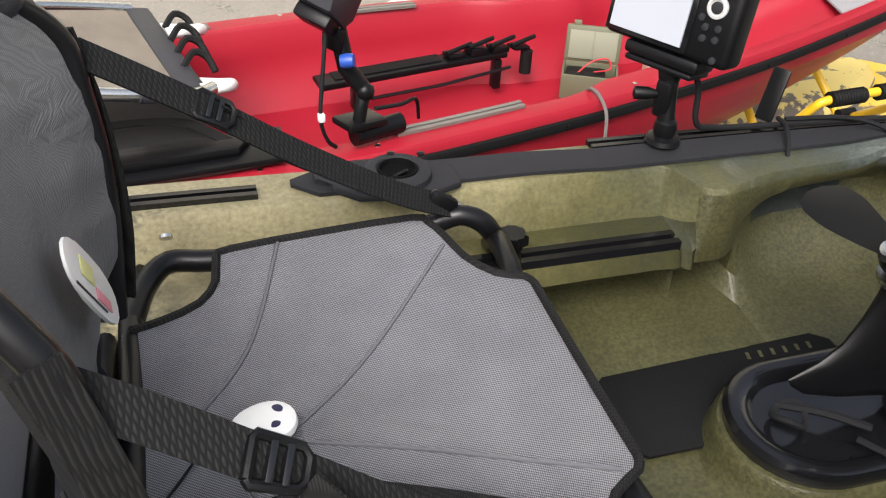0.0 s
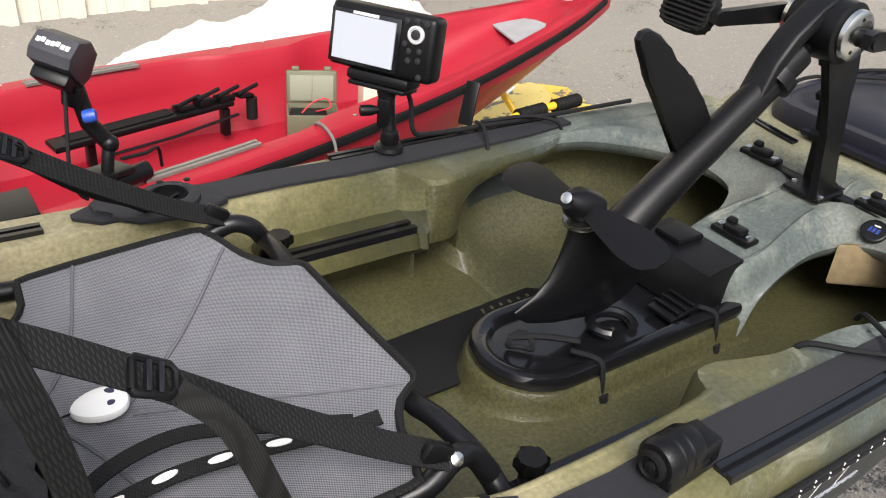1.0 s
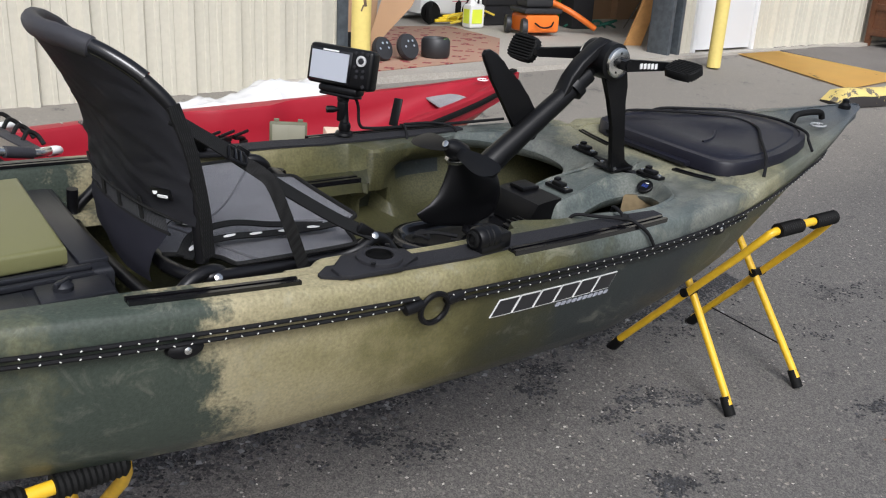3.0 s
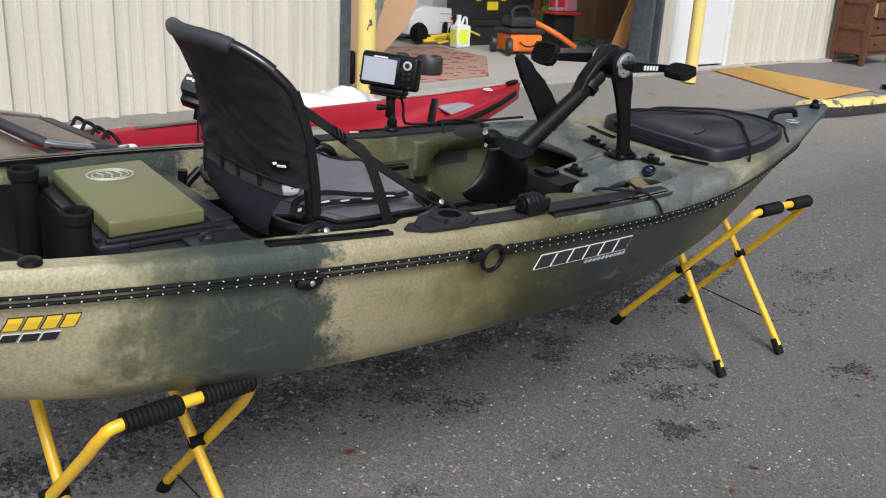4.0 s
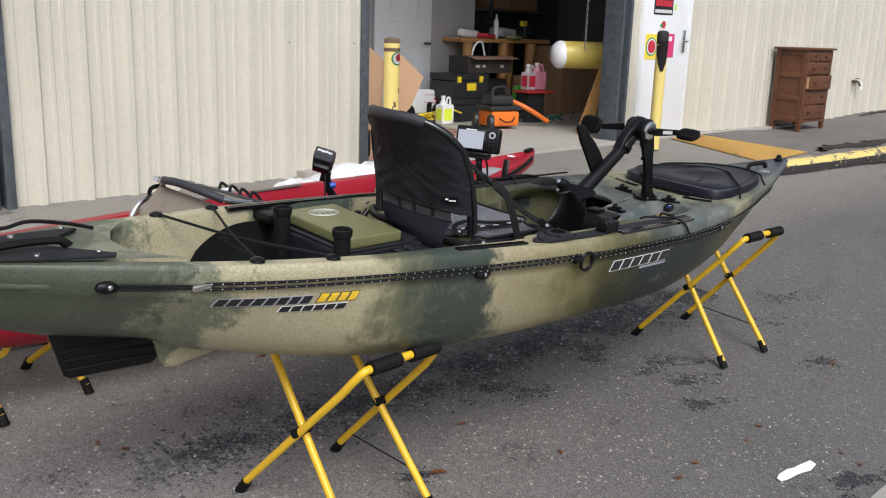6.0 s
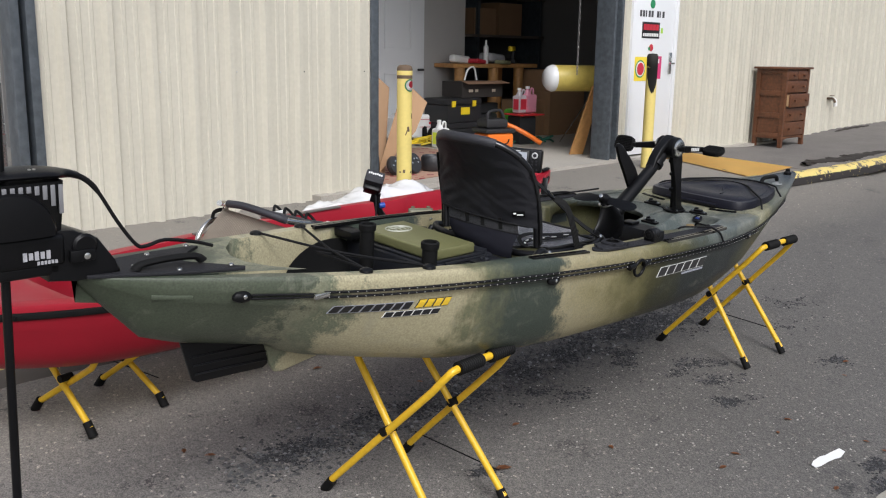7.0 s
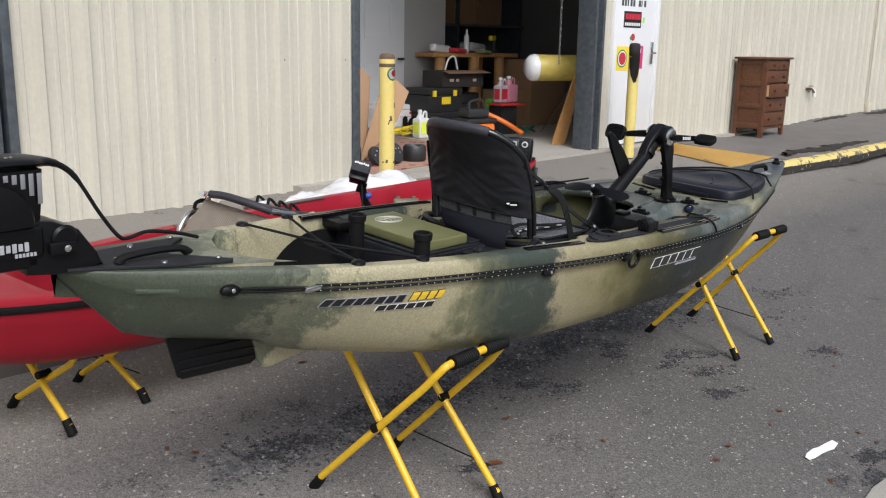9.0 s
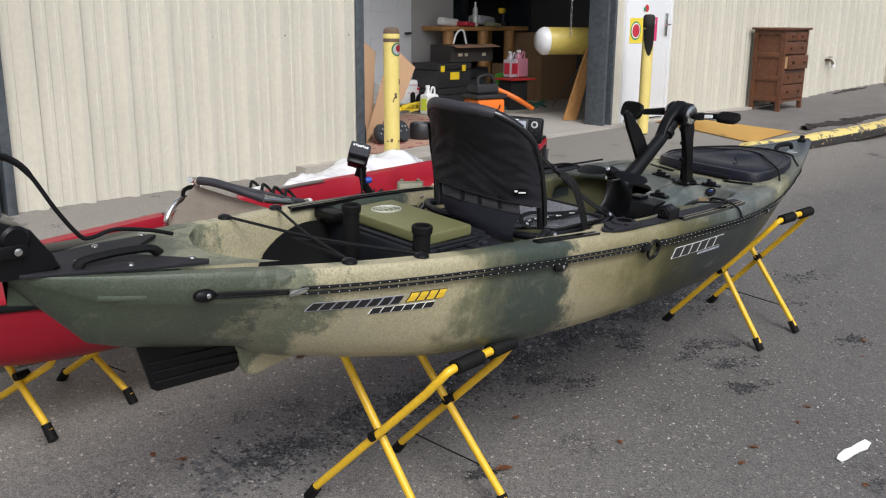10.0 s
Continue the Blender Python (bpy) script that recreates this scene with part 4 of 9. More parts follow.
# strut brackets and clamps across the deck
bm = B()
box(bm, (1.232, -0.005, 0.801), (0.024, 0.31, 0.008), (0, 0, 0), 0.002)
part("cross_rail", bm, M_BLACK, kayak, "black rail across the deck")
for x, y, z in ((1.226, 0.122, 0.812), (1.240, -0.106, 0.810), (1.006, -0.010, 0.777)):
    bm = B()
    box(bm, (x, y, z), (0.030, 0.075, 0.010), (0, 0, 0), 0.003)
    box(bm, (x, y, z + 0.008), (0.024, 0.036, 0.014), (0, 0, 0), 0.004)
    box(bm, (x + 0.006, y + 0.014, z + 0.016), (0.014, 0.016, 0.010), (0, -14, 0), 0.003)
    clamp = part("deck_clamp", bm, M_BLACK, kayak)
    for e in (-0.028, 0.028):
        bm = B()
        lathe(bm, [(0.007, 0), (0.007, 0.003), (0.003, 0.005)], (x, y + e, z + 0.005), seg=10)
        part("bolt", bm, M_STEEL, clamp, "bright steel bolt")

# small round voltmeter
M_FLECK = mat("white_fleck", (0.7, 0.7, 0.66), 0.5)
M_BLUE = mat("blue_display", (0.03, 0.05, 0.2), 0.2)
bm = B()
lathe(bm, [(0.0205, -0.004), (0.0205, 0.0025), (0.0185, 0.0035), (0.0175, 0.002), (0.001, 0.002)], (1.193, -0.132, 0.7935), (-0.56, -0.10, 0.82), 28)
gauge = part("voltmeter", bm, M_BLACK, kayak)
bm = B()
for k in (-1, 0, 1):
    bm = B()
    box(bm, (1.1918, -0.1322 + 0.0068 * k, 0.7957), (0.010, 0.0048, 0.001), (-7, -34, 0))
    part("display", bm, M_BLUE, gauge, "small blue lit digit bar")
bm = B()
box(bm, (1.1992, -0.1322, 0.8008), (0.0022, 0.012, 0.001), (-7, -34, 0))
part("dial_mark", bm, M_FLECK, gauge, "small white mark on the dial")

# side lines with bright flecks, ring, bungee anchors
for drop, x0, x1 in ((0.042, -0.965, 0.27), (0.056, -0.965, 0.268), (0.046, 0.33, 2.0), (0.062, 0.36, 1.32)):
    bm = B()
    pts = [flank(x0 + (x1 - x0) * k / 40, drop, 0.006) for k in range(41)]
    tube(bm, pts, 0.0038, 6)
    line = part("side_line", bm, M_CORD, kayak, "black cord with white flecks along the side")
    bm = B()
    n = int((x1 - x0) / 0.026)
    for k in range(n):
        p = flank(x0 + (x1 - x0) * (k + 0.5) / n, drop, 0.0095)
        box(bm, p, (0.0032, 0.0012, 0.0018), (0, 35 * (-1) ** k, 0))
    tagged(part("fleck", bm, M_FLECK, line, "white flecks of the cord"), kind="stuff")
bm = B()
tube(bm, [flank(-1.0 + 2.9 * k / 40, 0.07, 0.006, 1) for k in range(41)], 0.0038, 6)
part("side_line", bm, M_CORD, kayak, "black cord along the side")
rc = flank(0.305, 0.068, 0.014)
bm = B()
tube(bm, [rc + Vector((0.030 * math.cos(a), -0.004 * math.sin(a), 0.030 * math.sin(a))) for a in (k * 0.2618 for k in range(25))], 0.0055, 8)
ring = part("pull_ring", bm, M_BLACK, kayak, "black ring on the side line")
for e in (-0.045, 0.045):
    bm = B()
    p = rc + Vector((e, 0.003, 0.012))
    lathe(bm, [(0.004, -0.022), (0.011, -0.018), (0.012, 0.0), (0.010, 0.018), (0.004, 0.022)], p, (1, 0, 0.15), 10)
    part("knot", bm, M_BLACK, ring)
for x, d in ((-0.145, 0.068), (-1.17, 0.050), (1.17, 0.058)):
    p = flank(x, d, 0.0)
    bm = B()
    lathe(bm, [(0.026, 0), (0.024, 0.008), (0.012, 0.014), (0.001, 0.015)], p, (0, -1, 0.1), 14)
    bmesh.ops.scale(bm, vec=(1.2, 1, 0.62), verts=bm.verts, space=Matrix.Translation(-p))
    pad = part("line_anchor", bm, M_BLACK, kayak)
    bm = B()
    lathe(bm, [(0.006, 0), (0.006, 0.003), (0.002, 0.005)], p + Vector((0, -0.013, 0.001)), (0, -1, 0.1), 10)
    part("bolt", bm, M_STEEL, pad, "bright steel bolt")
bm = B()
box(bm, flank(-0.975, 0.049, 0.010), (0.05, 0.014, 0.016), (0, -2, 0), 0.005)
part("line_clip", bm, M_STEEL, kayak, "small steel clip on the side line")
bm = B()
tube(bm, [flank(-1.15, 0.046, 0.005), flank(-1.05, 0.046, 0.005), flank(-0.97, 0.046, 0.008)], 0.003, 6)
tube(bm, [flank(-1.15, 0.056, 0.005), flank(-1.05, 0.056, 0.005), flank(-0.97, 0.053, 0.008)], 0.003, 6)
part("side_line", bm, M_CORD, kayak)


# makers' marks as plain slanted strokes, edged
def blocks(name, x0, x1, drop0, drop1, n, fill, edge, label, rim=0.0018, gap=0.14):
    """A row of n slanted plain blocks on the hull's side, each with a thin edge of another colour."""
    cw, lean = (x1 - x0) / n, 0.45
    for k in range(n):
        a, b = x0 + k * cw, x0 + (k + 1 - gap) * cw
        for mtl, r, out in ((edge, rim, 0.0022), (fill, 0.0, 0.0030)):
            if mtl is None:
                continue
            d0, d1 = drop0 - r, drop1 + r
            bm = B()
            rings = []
            for j in range(4):
                d = d0 + (d1 - d0) * j / 3
                sh = lean * (drop1 - d)
                rings.append([flank(a - r + sh, d, out), flank(b + r + sh, d, out), flank(b + r + sh, d, out - 0.004), flank(a - r + sh, d, out - 0.004)])
            loft(bm, rings)
            part(name, bm, mtl, kayak, label, smooth=False)


M_DECAL_W = mat("white_decal", (0.75, 0.75, 0.73), 0.4)
M_DECAL_K = mat("black_decal", (0.015, 0.015, 0.017), 0.35)
M_DECAL_Y = mat("yellow_decal", (0.75, 0.5, 0.03), 0.4)
M_DECAL_B = mat("grey_decal", (0.34, 0.35, 0.40), 0.4)
blocks("logo_mark", 0.462, 0.800, 0.094, 0.128, 6, M_DECAL_K, M_DECAL_W, "black block edged in white, of a maker's mark", 0.0020)
blocks("logo_mark", 0.640, 0.800, 0.135, 0.143, 10, M_DECAL_B, None, "small pale block of a maker's mark", 0, 0.45)
blocks("logo_mark", -0.935, -0.690, 0.088, 0.110, 8, M_DECAL_K, M_DECAL_B, "dark block edged in grey, of a model mark", 0.0018, 0.22)
blocks("logo_mark", -0.675, -0.560, 0.084, 0.108, 4, M_DECAL_Y, M_DECAL_K, "yellow block edged in black, of a model mark", 0.0014, 0.24)
blocks("logo_mark", -0.770, -0.590, 0.117, 0.133, 6, M_DECAL_K, M_DECAL_W, "black block edged in white, of a model mark", 0.0010, 0.16)
bm = B()
box(bm, flank(-1.33, 0.050, -0.001), (0.10, 0.006, 0.012), (0, 4, -22), 0.003)
part("drain_slot", bm, M_CAMO, kayak)

# bungee over the rear well
for chain in (((-0.82, -1), (-0.64, 1), (-0.62, -1)), ((-0.62, -1), (-0.84, 1), (-0.82, -1))):
    bm = B()
    pts = [gun(x, s, 0.035, 0.008) for x, s in chain]
    tube(bm, [pts[0], (pts[0] + pts[1]) / 2 - Vector((0, 0, 0.012)), pts[1]], 0.004, 6, curve=3)
    part("bungee", bm, M_CORD, kayak, "black bungee over the rear well")
bm = B()
tube(bm, [gun(-0.82, -1, 0.035, 0.008), (-0.76, 0.05, 0.885), gun(-0.62, -1, 0.035, 0.008)], 0.004, 6)
part("bungee", bm, M_CORD, kayak, "black bungee over the rear well")
for x, s in ((-0.82, -1), (-0.62, -1), (-0.84, 1), (-0.64, 1)):
    bm = B()
    p = gun(x, s, 0.033, 0.002)
    lathe(bm, [(0.020, 0), (0.018, 0.007), (0.009, 0.011), (0.001, 0.012)], p, seg=12)
    part("bungee_anchor", bm, M_BLACK, kayak)

# stern plate, handle, rudder
bm = B()
prism(bm, [(-1.47, -0.05, 0.949), (-1.22, -0.115, 0.937), (-1.09, -0.135, 0.931), (-1.08, -0.12, 0.931), (-1.20, -0.02, 0.937), (-1.20, 0.02, 0.937), (-1.08, 0.12, 0.931), (-1.09, 0.135, 0.931), (-1.22, 0.115, 0.937), (-1.47, 0.05, 0.949)], (0, 0, 0.008), 0.002)
splate = part("stern_plate", bm, M_PAD, kayak, "dark grey mounting plate on the stern")
splate.location.x -= 0.038
for x, y in ((-1.12, -0.115), (-1.25, -0.085), (-1.12, 0.115), (-1.25, 0.085), (-1.33, 0.0)):
    bm = B()
    lathe(bm, [(0.008, 0), (0.007, 0.004), (0.002, 0.006)], (x, y, 0.946), seg=10)
    part("bolt", bm, M_STEEL, splate, "bright steel bolt")
bm = B()
tube(bm, [(-1.378, -0.055, 0.955), (-1.363, -0.055, 0.972), (-1.298, -0.055, 0.978), (-1.238, -0.055, 0.972), (-1.218, -0.055, 0.952)], 0.0125, 10, curve=3)
bmesh.ops.scale(bm, vec=(1.15, 1.0, 0.72), verts=bm.verts, space=Matrix.Translation((1.298, 0.055, -0.952)))
part("carry_handle", bm, M_RUBBER, kayak, "black carry handle on the stern")
bm = B()
prism(bm, [(-1.245, -0.006, 0.715), (-1.212, -0.006, 0.600), (-1.197, -0.006, 0.590), (-0.985, -0.006, 0.582), (-0.968, -0.006, 0.592), (-0.965, -0.006, 0.66)], (0, 0.012, 0), 0.003)
rudder = part("rudder", bm, M_BLACK, kayak, "black rudder blade folded under the stern")
for dz in (0.0, 0.026, 0.052):
    bm = B()
    tube(bm, [(-1.205 - 0.25 * dz, -0.007, 0.615 + dz), (-1.09, -0.008, 0.612 + dz), (-0.975, -0.007, 0.606 + dz)], 0.003, 6, curve=2)
    part("groove_edge", bm, M_BLACK, rudder, "thin moulded ridge along the blade")


# ---- the seat ----
def weave(name, light, dark, scale=420.0):
    """Woven mesh: light and dark threads in a fine twill."""
    m = mat(name, light, 0.75, vary=0.1, bump=0.0)
    n, l, b = nodes_of(m)
    co = n.new("ShaderNodeTexCoord")
    mp = n.new("ShaderNodeMapping")
    mp.inputs["Rotation"].default_value = (0.3, 0.2, 0.6)
    l.new(co.outputs["Object"], mp.inputs["Vector"])
    ws = []
    for d in ("X", "Y"):
        w = n.new("ShaderNodeTexWave")
        w.bands_direction = d
        w.inputs["Scale"].default_value, w.inputs["Distortion"].default_value, w.inputs["Detail"].default_value = scale / 6.28 * (1 if d == "X" else 0.6), 1.3, 2
        l.new(mp.outputs[0], w.inputs["Vector"])
        ws.append(w)
    mul = n.new("ShaderNodeMath")
    mul.operation = "MULTIPLY"
    l.new(ws[0].outputs["Fac"], mul.inputs[0])
    l.new(ws[1].outputs["Fac"], mul.inputs[1])
    soft = n.new("ShaderNodeTexNoise")
    soft.inputs["Scale"].default_value = 14
    l.new(co.outputs["Object"], soft.inputs["Vector"])
    mr = n.new("ShaderNodeMapRange")
    mr.inputs["From Max"].default_value, mr.inputs["To Max"].default_value = 0.42, 1.0
    l.new(mul.outputs[0], mr.inputs["Value"])
    mix = n.new("ShaderNodeMix")
    mix.data_type = "RGBA"
    mix.inputs["A"].default_value = (*dark, 1)
    mix.inputs["B"].default_value = (*light, 1)
    l.new(mr.outputs[0], mix.inputs["Factor"])
    mix2 = n.new("ShaderNodeMix")
    mix2.data_type, mix2.blend_type = "RGBA", "MULTIPLY"
    mix2.inputs["Factor"].default_value = 0.35
    l.new(mix.outputs["Result"], mix2.inputs["A"])
    l.new(soft.outputs["Fac"], mix2.inputs["B"])
    l.new(mix2.outputs["Result"], b.inputs["Base Color"])
    bp = n.new("ShaderNodeBump")
    bp.inputs["Strength"].default_value, bp.inputs["Distance"].default_value = 0.5, 0.001
    l.new(mul.outputs[0], bp.inputs["Height"])
    l.new(bp.outputs[0], b.inputs["Normal"])
    b.inputs["Specular IOR Level"].default_value = 0.25
    return m


M_MESH = weave("grey_woven_mesh", (0.60, 0.60, 0.64), (0.14, 0.14, 0.155), 1350)
M_MESH_BACK = weave("dark_woven_mesh", (0.40, 0.40, 0.405), (0.30, 0.30, 0.305), 1700)
M_CLOTH = mat("black_nylon_cloth", (0.028, 0.028, 0.034), 0.5, vary=0.35, bump=0.5, bscale=900, spec=0.45)
M_FLAP = mat("navy_nylon_flap", (0.012, 0.012, 0.022), 0.8, vary=0.2, bump=0.4, bscale=700)
M_STRAP = weave("black_webbing", (0.014, 0.014, 0.014), (0.003, 0.003, 0.003), 900)
M_GREYMESH = weave("silver_grey_mesh", (0.2, 0.2, 0.21), (0.05, 0.05, 0.055), 1200)

M_SEAM = mat("dark_seam_thread", (0.10, 0.10, 0.11), 0.8)
seat = thing("chair", (0.12, 0, 0.82), "grey mesh kayak seat with upright black back and webbing straps", "chair", m=KAYAK)


def seat_z(x, y):
    """The slung fabric: higher at the sides, sagging in the middle."""
    return 0.852 - 0.020 * (1 - (y / 0.25) ** 2) * (1 - ((x - 0.1) / 0.26) ** 2) + 0.02 * max(0, x - 0.2)


half = [(0.318, 0.0), (0.318, 0.120), (0.312, 0.134), (0.285, 0.150), (0.262, 0.185), (0.250, 0.225), (0.238, 0.252), (0.222, 0.262), (0.12, 0.258), (0.02, 0.250), (0.004, 0.240), (0.000, 0.205), (-0.018, 0.175), (-0.055, 0.155), (-0.085, 0.145), (-0.092, 0.0)]
# rows across the boat: for each x the width of the sheet
tab = [(-0.092, 0.143), (-0.055, 0.155), (-0.018, 0.178), (-0.002, 0.205), (0.004, 0.243), (0.02, 0.252), (0.12, 0.258), (0.222, 0.262), (0.238, 0.252), (0.250, 0.225), (0.262, 0.185), (0.285, 0.150), (0.312, 0.132), (0.318, 0.118)]
bm = B()
rings = []
xs_seat = [-0.092, -0.075, -0.055, -0.036, -0.018, -0.010, -0.002, 0.004, 0.02, 0.05, 0.085, 0.12, 0.155, 0.19, 0.222, 0.238, 0.250, 0.262, 0.285, 0.30, 0.312, 0.318]
for x in xs_seat:
    w = lerp(x, tab)
    rings.append([(x, w * (-1 + 2 * k / 18), seat_z(x, w * (-1 + 2 * k / 18))) for k in range(19)])
loft(bm, rings, closed=False)
bmesh.ops.solidify(bm, geom=bm.faces[:], thickness=0.004)
pan = part("seat_pan", bm, M_MESH, seat)
# bound hem and seams
for s in (-1, 1):
    bm = B()
    tube(bm, [(x, s * y, seat_z(x, y) + 0.001) for x, y in half[1:15]], 0.0045, 6, curve=2)
    part("hem", bm, M_STRAP, pan, "black bound edge")
bm = B()
tube(bm, [(0.318, y, seat_z(0.318, y) + 0.001) for y in (-0.12, -0.06, 0, 0.06, 0.12)], 0.005, 6)
part("hem", bm, M_STRAP, pan, "black bound edge")
for pts in ([(0.07, 0.25), (0.02, 0.10), (-0.05, 0.0)], [(0.245, 0.21), (0.13, 0.07), (0.045, -0.01)], [(0.05, -0.25), (0.0, -0.05), (-0.06, 0.04)], [(0.30, -0.13), (0.16, -0.06), (0.05, -0.02)]):
    bm = B()
    a = [Vector((p.x, p.y, seat_z(p.x, p.y) + 0.0012)) for p in smooth_path([(x, y, 0) for x, y in pts], 8)]
    tube(bm, a, 0.0022, 5)
    part("seam", bm, M_SEAM, pan, "dark stitched seam")

# seat frame
bm = B()
for s in (-1, 1):
    tube(bm, [(-0.085, 0.17 * s, 0.835), (-0.07, 0.225 * s, 0.838), (-0.045, 0.256 * s, 0.842), (0.0, 0.254 * s, 0.838), (0.12, 0.250 * s, 0.834), (0.20, 0.252 * s, 0.832), (0.243, 0.260 * s, 0.842), (0.276, 0.254 * s, 0.856), (0.303, 0.250 * s, 0.845), (0.322, 0.258 * s, 0.818)], 0.0125, 12, curve=4)
tube(bm, [(0.336, -0.302, 0.776), (0.332, -0.285, 0.786), (0.320, -0.240, 0.824), (0.312, -0.175, 0.832), (0.306, -0.12, 0.828), (0.306, 0.12, 0.828), (0.312, 0.175, 0.832), (0.320, 0.240, 0.824), (0.332, 0.285, 0.786), (0.336, 0.302, 0.776)], 0.0125, 12, curve=3)
tube(bm, [(-0.085, -0.17, 0.835), (-0.085, 0.17, 0.835)], 0.0125, 12)
part("seat_frame", bm, M_TUBE, seat, "black tubular seat frame")
for s in (-1, 1):
    bm = B()
    tube(bm, [(-0.07, 0.25 * s, 0.838), (-0.12, 0.25 * s, 0.78), (-0.14, 0.24 * s, 0.66)], 0.011, 10, curve=4)
    part("leg", bm, M_TUBE, seat)
    for p in ((0.274, 0.261 * s, 0.863), (-0.045, 0.285 * s, 0.853)):
        bm = B()
        lathe(bm, [(0.0075, 0), (0.007, 0.004), (0.002, 0.006)], p, (0, s, 0.8), 10)
        part("bolt", bm, M_STEEL, seat, "bright steel bolt")
    bm = B()
    kx, ky, kz = (0.342, 0.250, 0.808) if s > 0 else (0.386, -0.250, 0.786)
    star = [(kx + (0.020 if k % 2 else 0.013) * math.cos(k * math.pi / 6), ky + (0.020 if k % 2 else 0.013) * math.sin(k * math.pi / 6), kz) for k in range(12)]
    prism(bm, star, (0, 0, 0.016), 0.003)
    cone(bm, (kx, ky, kz - 0.036), (kx, ky, kz + 0.002), 0.014, 0.012, 12)
    part("clamp_knob", bm, M_BLACK, seat, "black star knob")


for s in (-1,):
    bm = B()
    tube(bm, [(-0.120, 0.262 * s, 0.800), (-0.100, 0.262 * s, 0.828), (-0.070, 0.256 * s, 0.848), (-0.040, 0.250 * s, 0.850), (-0.015, 0.245 * s, 0.835), (0.0, 0.243 * s, 0.80)], 0.0125, 12, curve=5)
    part("rear_hoop", bm, M_TUBE, seat, "black tube hoop at the hinge")


bm = B()
tube(bm, [(-0.118, 0.245, 0.842), (-0.120, 0.235, 0.775), (-0.122, 0.10, 0.770), (-0.124, -0.12, 0.785), (-0.124, -0.225, 0.800)], 0.0115, 12, curve=4)
part("rear_brace", bm, M_TUBE, seat, "black tube across under the back")
# backrest
BACK_R = [(0, (-0.052, -0.232, 0.862)), (0.35, (-0.058, -0.226, 0.955)), (0.65, (-0.066, -0.219, 1.035)), (1, (-0.090, -0.204, 1.134))]
BACK_L = [(0, (-0.098, 0.152, 0.862)), (0.35, (-0.088, 0.172, 0.955)), (0.65, (-0.088, 0.190, 1.035)), (1, (-0.100, 0.196, 1.134))]


def along(v, table):
    return Vector([lerp(v, [(t, p[k]) for t, p in table]) for k in range(3)])


def back_pt(u, v):
    """u -1..1 from starboard to port, v 0..1 upwards; the cloth hollows backwards between two posts, the top bar bows most."""
    p = along(v, BACK_R) * (1 - u) / 2 + along(v, BACK_L) * (1 + u) / 2
    sag = ease(v, [(0, 0.030), (0.35, 0.036), (0.65, 0.055), (0.85, 0.088), (1, 0.128)])
    p.x -= sag * (1 - abs(u) ** 2.2)
    p.z += 0.080 * (1 - u ** 4) * v ** 3
    return p


def fold(u, v):
    """Tension folds that fan out from the posts, and slack ripples below the top bar."""
    a = noise.noise((u * 1.3 + 4, v * 17 + 3.0 * u, 0.4)) * (0.3 + abs(u) ** 1.5) * 0.0060
    b = noise.noise((u * 4 + v * 2.2, v * 5.5, 7.7)) * 0.0050
    c = abs(noise.noise((u * 1.8 - v * 1.5, v * 9 - u * 2.4, 2.1))) * -0.0060
    return (a + b + c) * (1 - u ** 8) * min(1, (1 - v) * 8)


def back_sheet(v0, v1, off, u0=-1.0, u1=1.0, n=40, m=48, tilt=0.0, folds=1.0):
    """A piece of the back between two heights; tilt lowers the starboard end of its lower edge."""
    bm = B()
    rings = []
    for i in range(n + 1):
        row = []
        for j in range(m + 1):
            u = u0 + (u1 - u0) * j / m
            v = v0 + tilt * (1 - u) / 2 * (1 - i / n) + (v1 - v0) * i / n
            row.append(back_pt(u, v) + Vector((off + folds * fold(u, v), 0, 0)))
        rings.append(row)
    loft(bm, rings, closed=False)
    bmesh.ops.solidify(bm, geom=bm.faces[:], thickness=0.004)
    return bm


back = part("backrest", back_sheet(0.30, 0.985, -0.013, -1.06, 1.06, tilt=-0.05), M_CLOTH, seat, "black stretched cloth back, creased towards its posts")
part("front_mesh", back_sheet(0.24, 0.96, 0.012, -0.95, 0.95, 20, 24), M_MESH_BACK, back, "dark grey woven mesh facing the sitter")
part("mesh_band", back_sheet(0.175, 0.31, -0.010, -0.74, 0.80, 8, 30, -0.03, 0.5), M_GREYMESH, back, "silver-grey mesh pocket band")
for u in (-0.42, -0.05, 0.30):
    bm = B()
    tube(bm, [back_pt(u, v) + Vector((-0.013, 0, 0)) for v in (0.17, 0.22, 0.27, 0.31)], 0, flat=(0.014, 0.003), up=(-1, 0, 0))
    part("pocket_rib", bm, M_STRAP, back, "black rib over the mesh band")
bm = B()
for v, g in ((0.305, -0.016), (0.165, -0.011)):
    tube(bm, [back_pt(-0.95 + 1.9 * k / 14 if v > 0.2 else -0.76 + 1.56 * k / 14, v - (0.05 if v > 0.2 else 0.03) * (1 - (-1 + 2 * k / 14)) / 2) + Vector((g, 0, 0)) for k in range(15)], 0.0028, 6)
part("hem", bm, M_STRAP, back, "rolled black hem")
bm = B()
rings = []
for i in range(13):
    v = i / 12
    row = []
    for j in range(17):
        f = -1 + 2 * j / 16
        a = back_pt(-0.74 + 1.54 * j / 16, 0.18 - 0.03 * (1 - f) / 2)
        b = Vector((-0.112 - 0.022 * (1 - f * f) + 0.010 * f, -0.048 + 0.140 * f, 0.826 + 0.006 * f))
        p = a.lerp(b, v)
        p.x -= 0.010 * (1 - v) + 0.012 * math.sin(v * math.pi) + 0.004 * noise.noise((f * 2, v * 4, 3.3))
        row.append(p)
    rings.append(row)
loft(bm, rings, closed=False)
bmesh.ops.solidify(bm, geom=bm.faces[:], thickness=0.004)
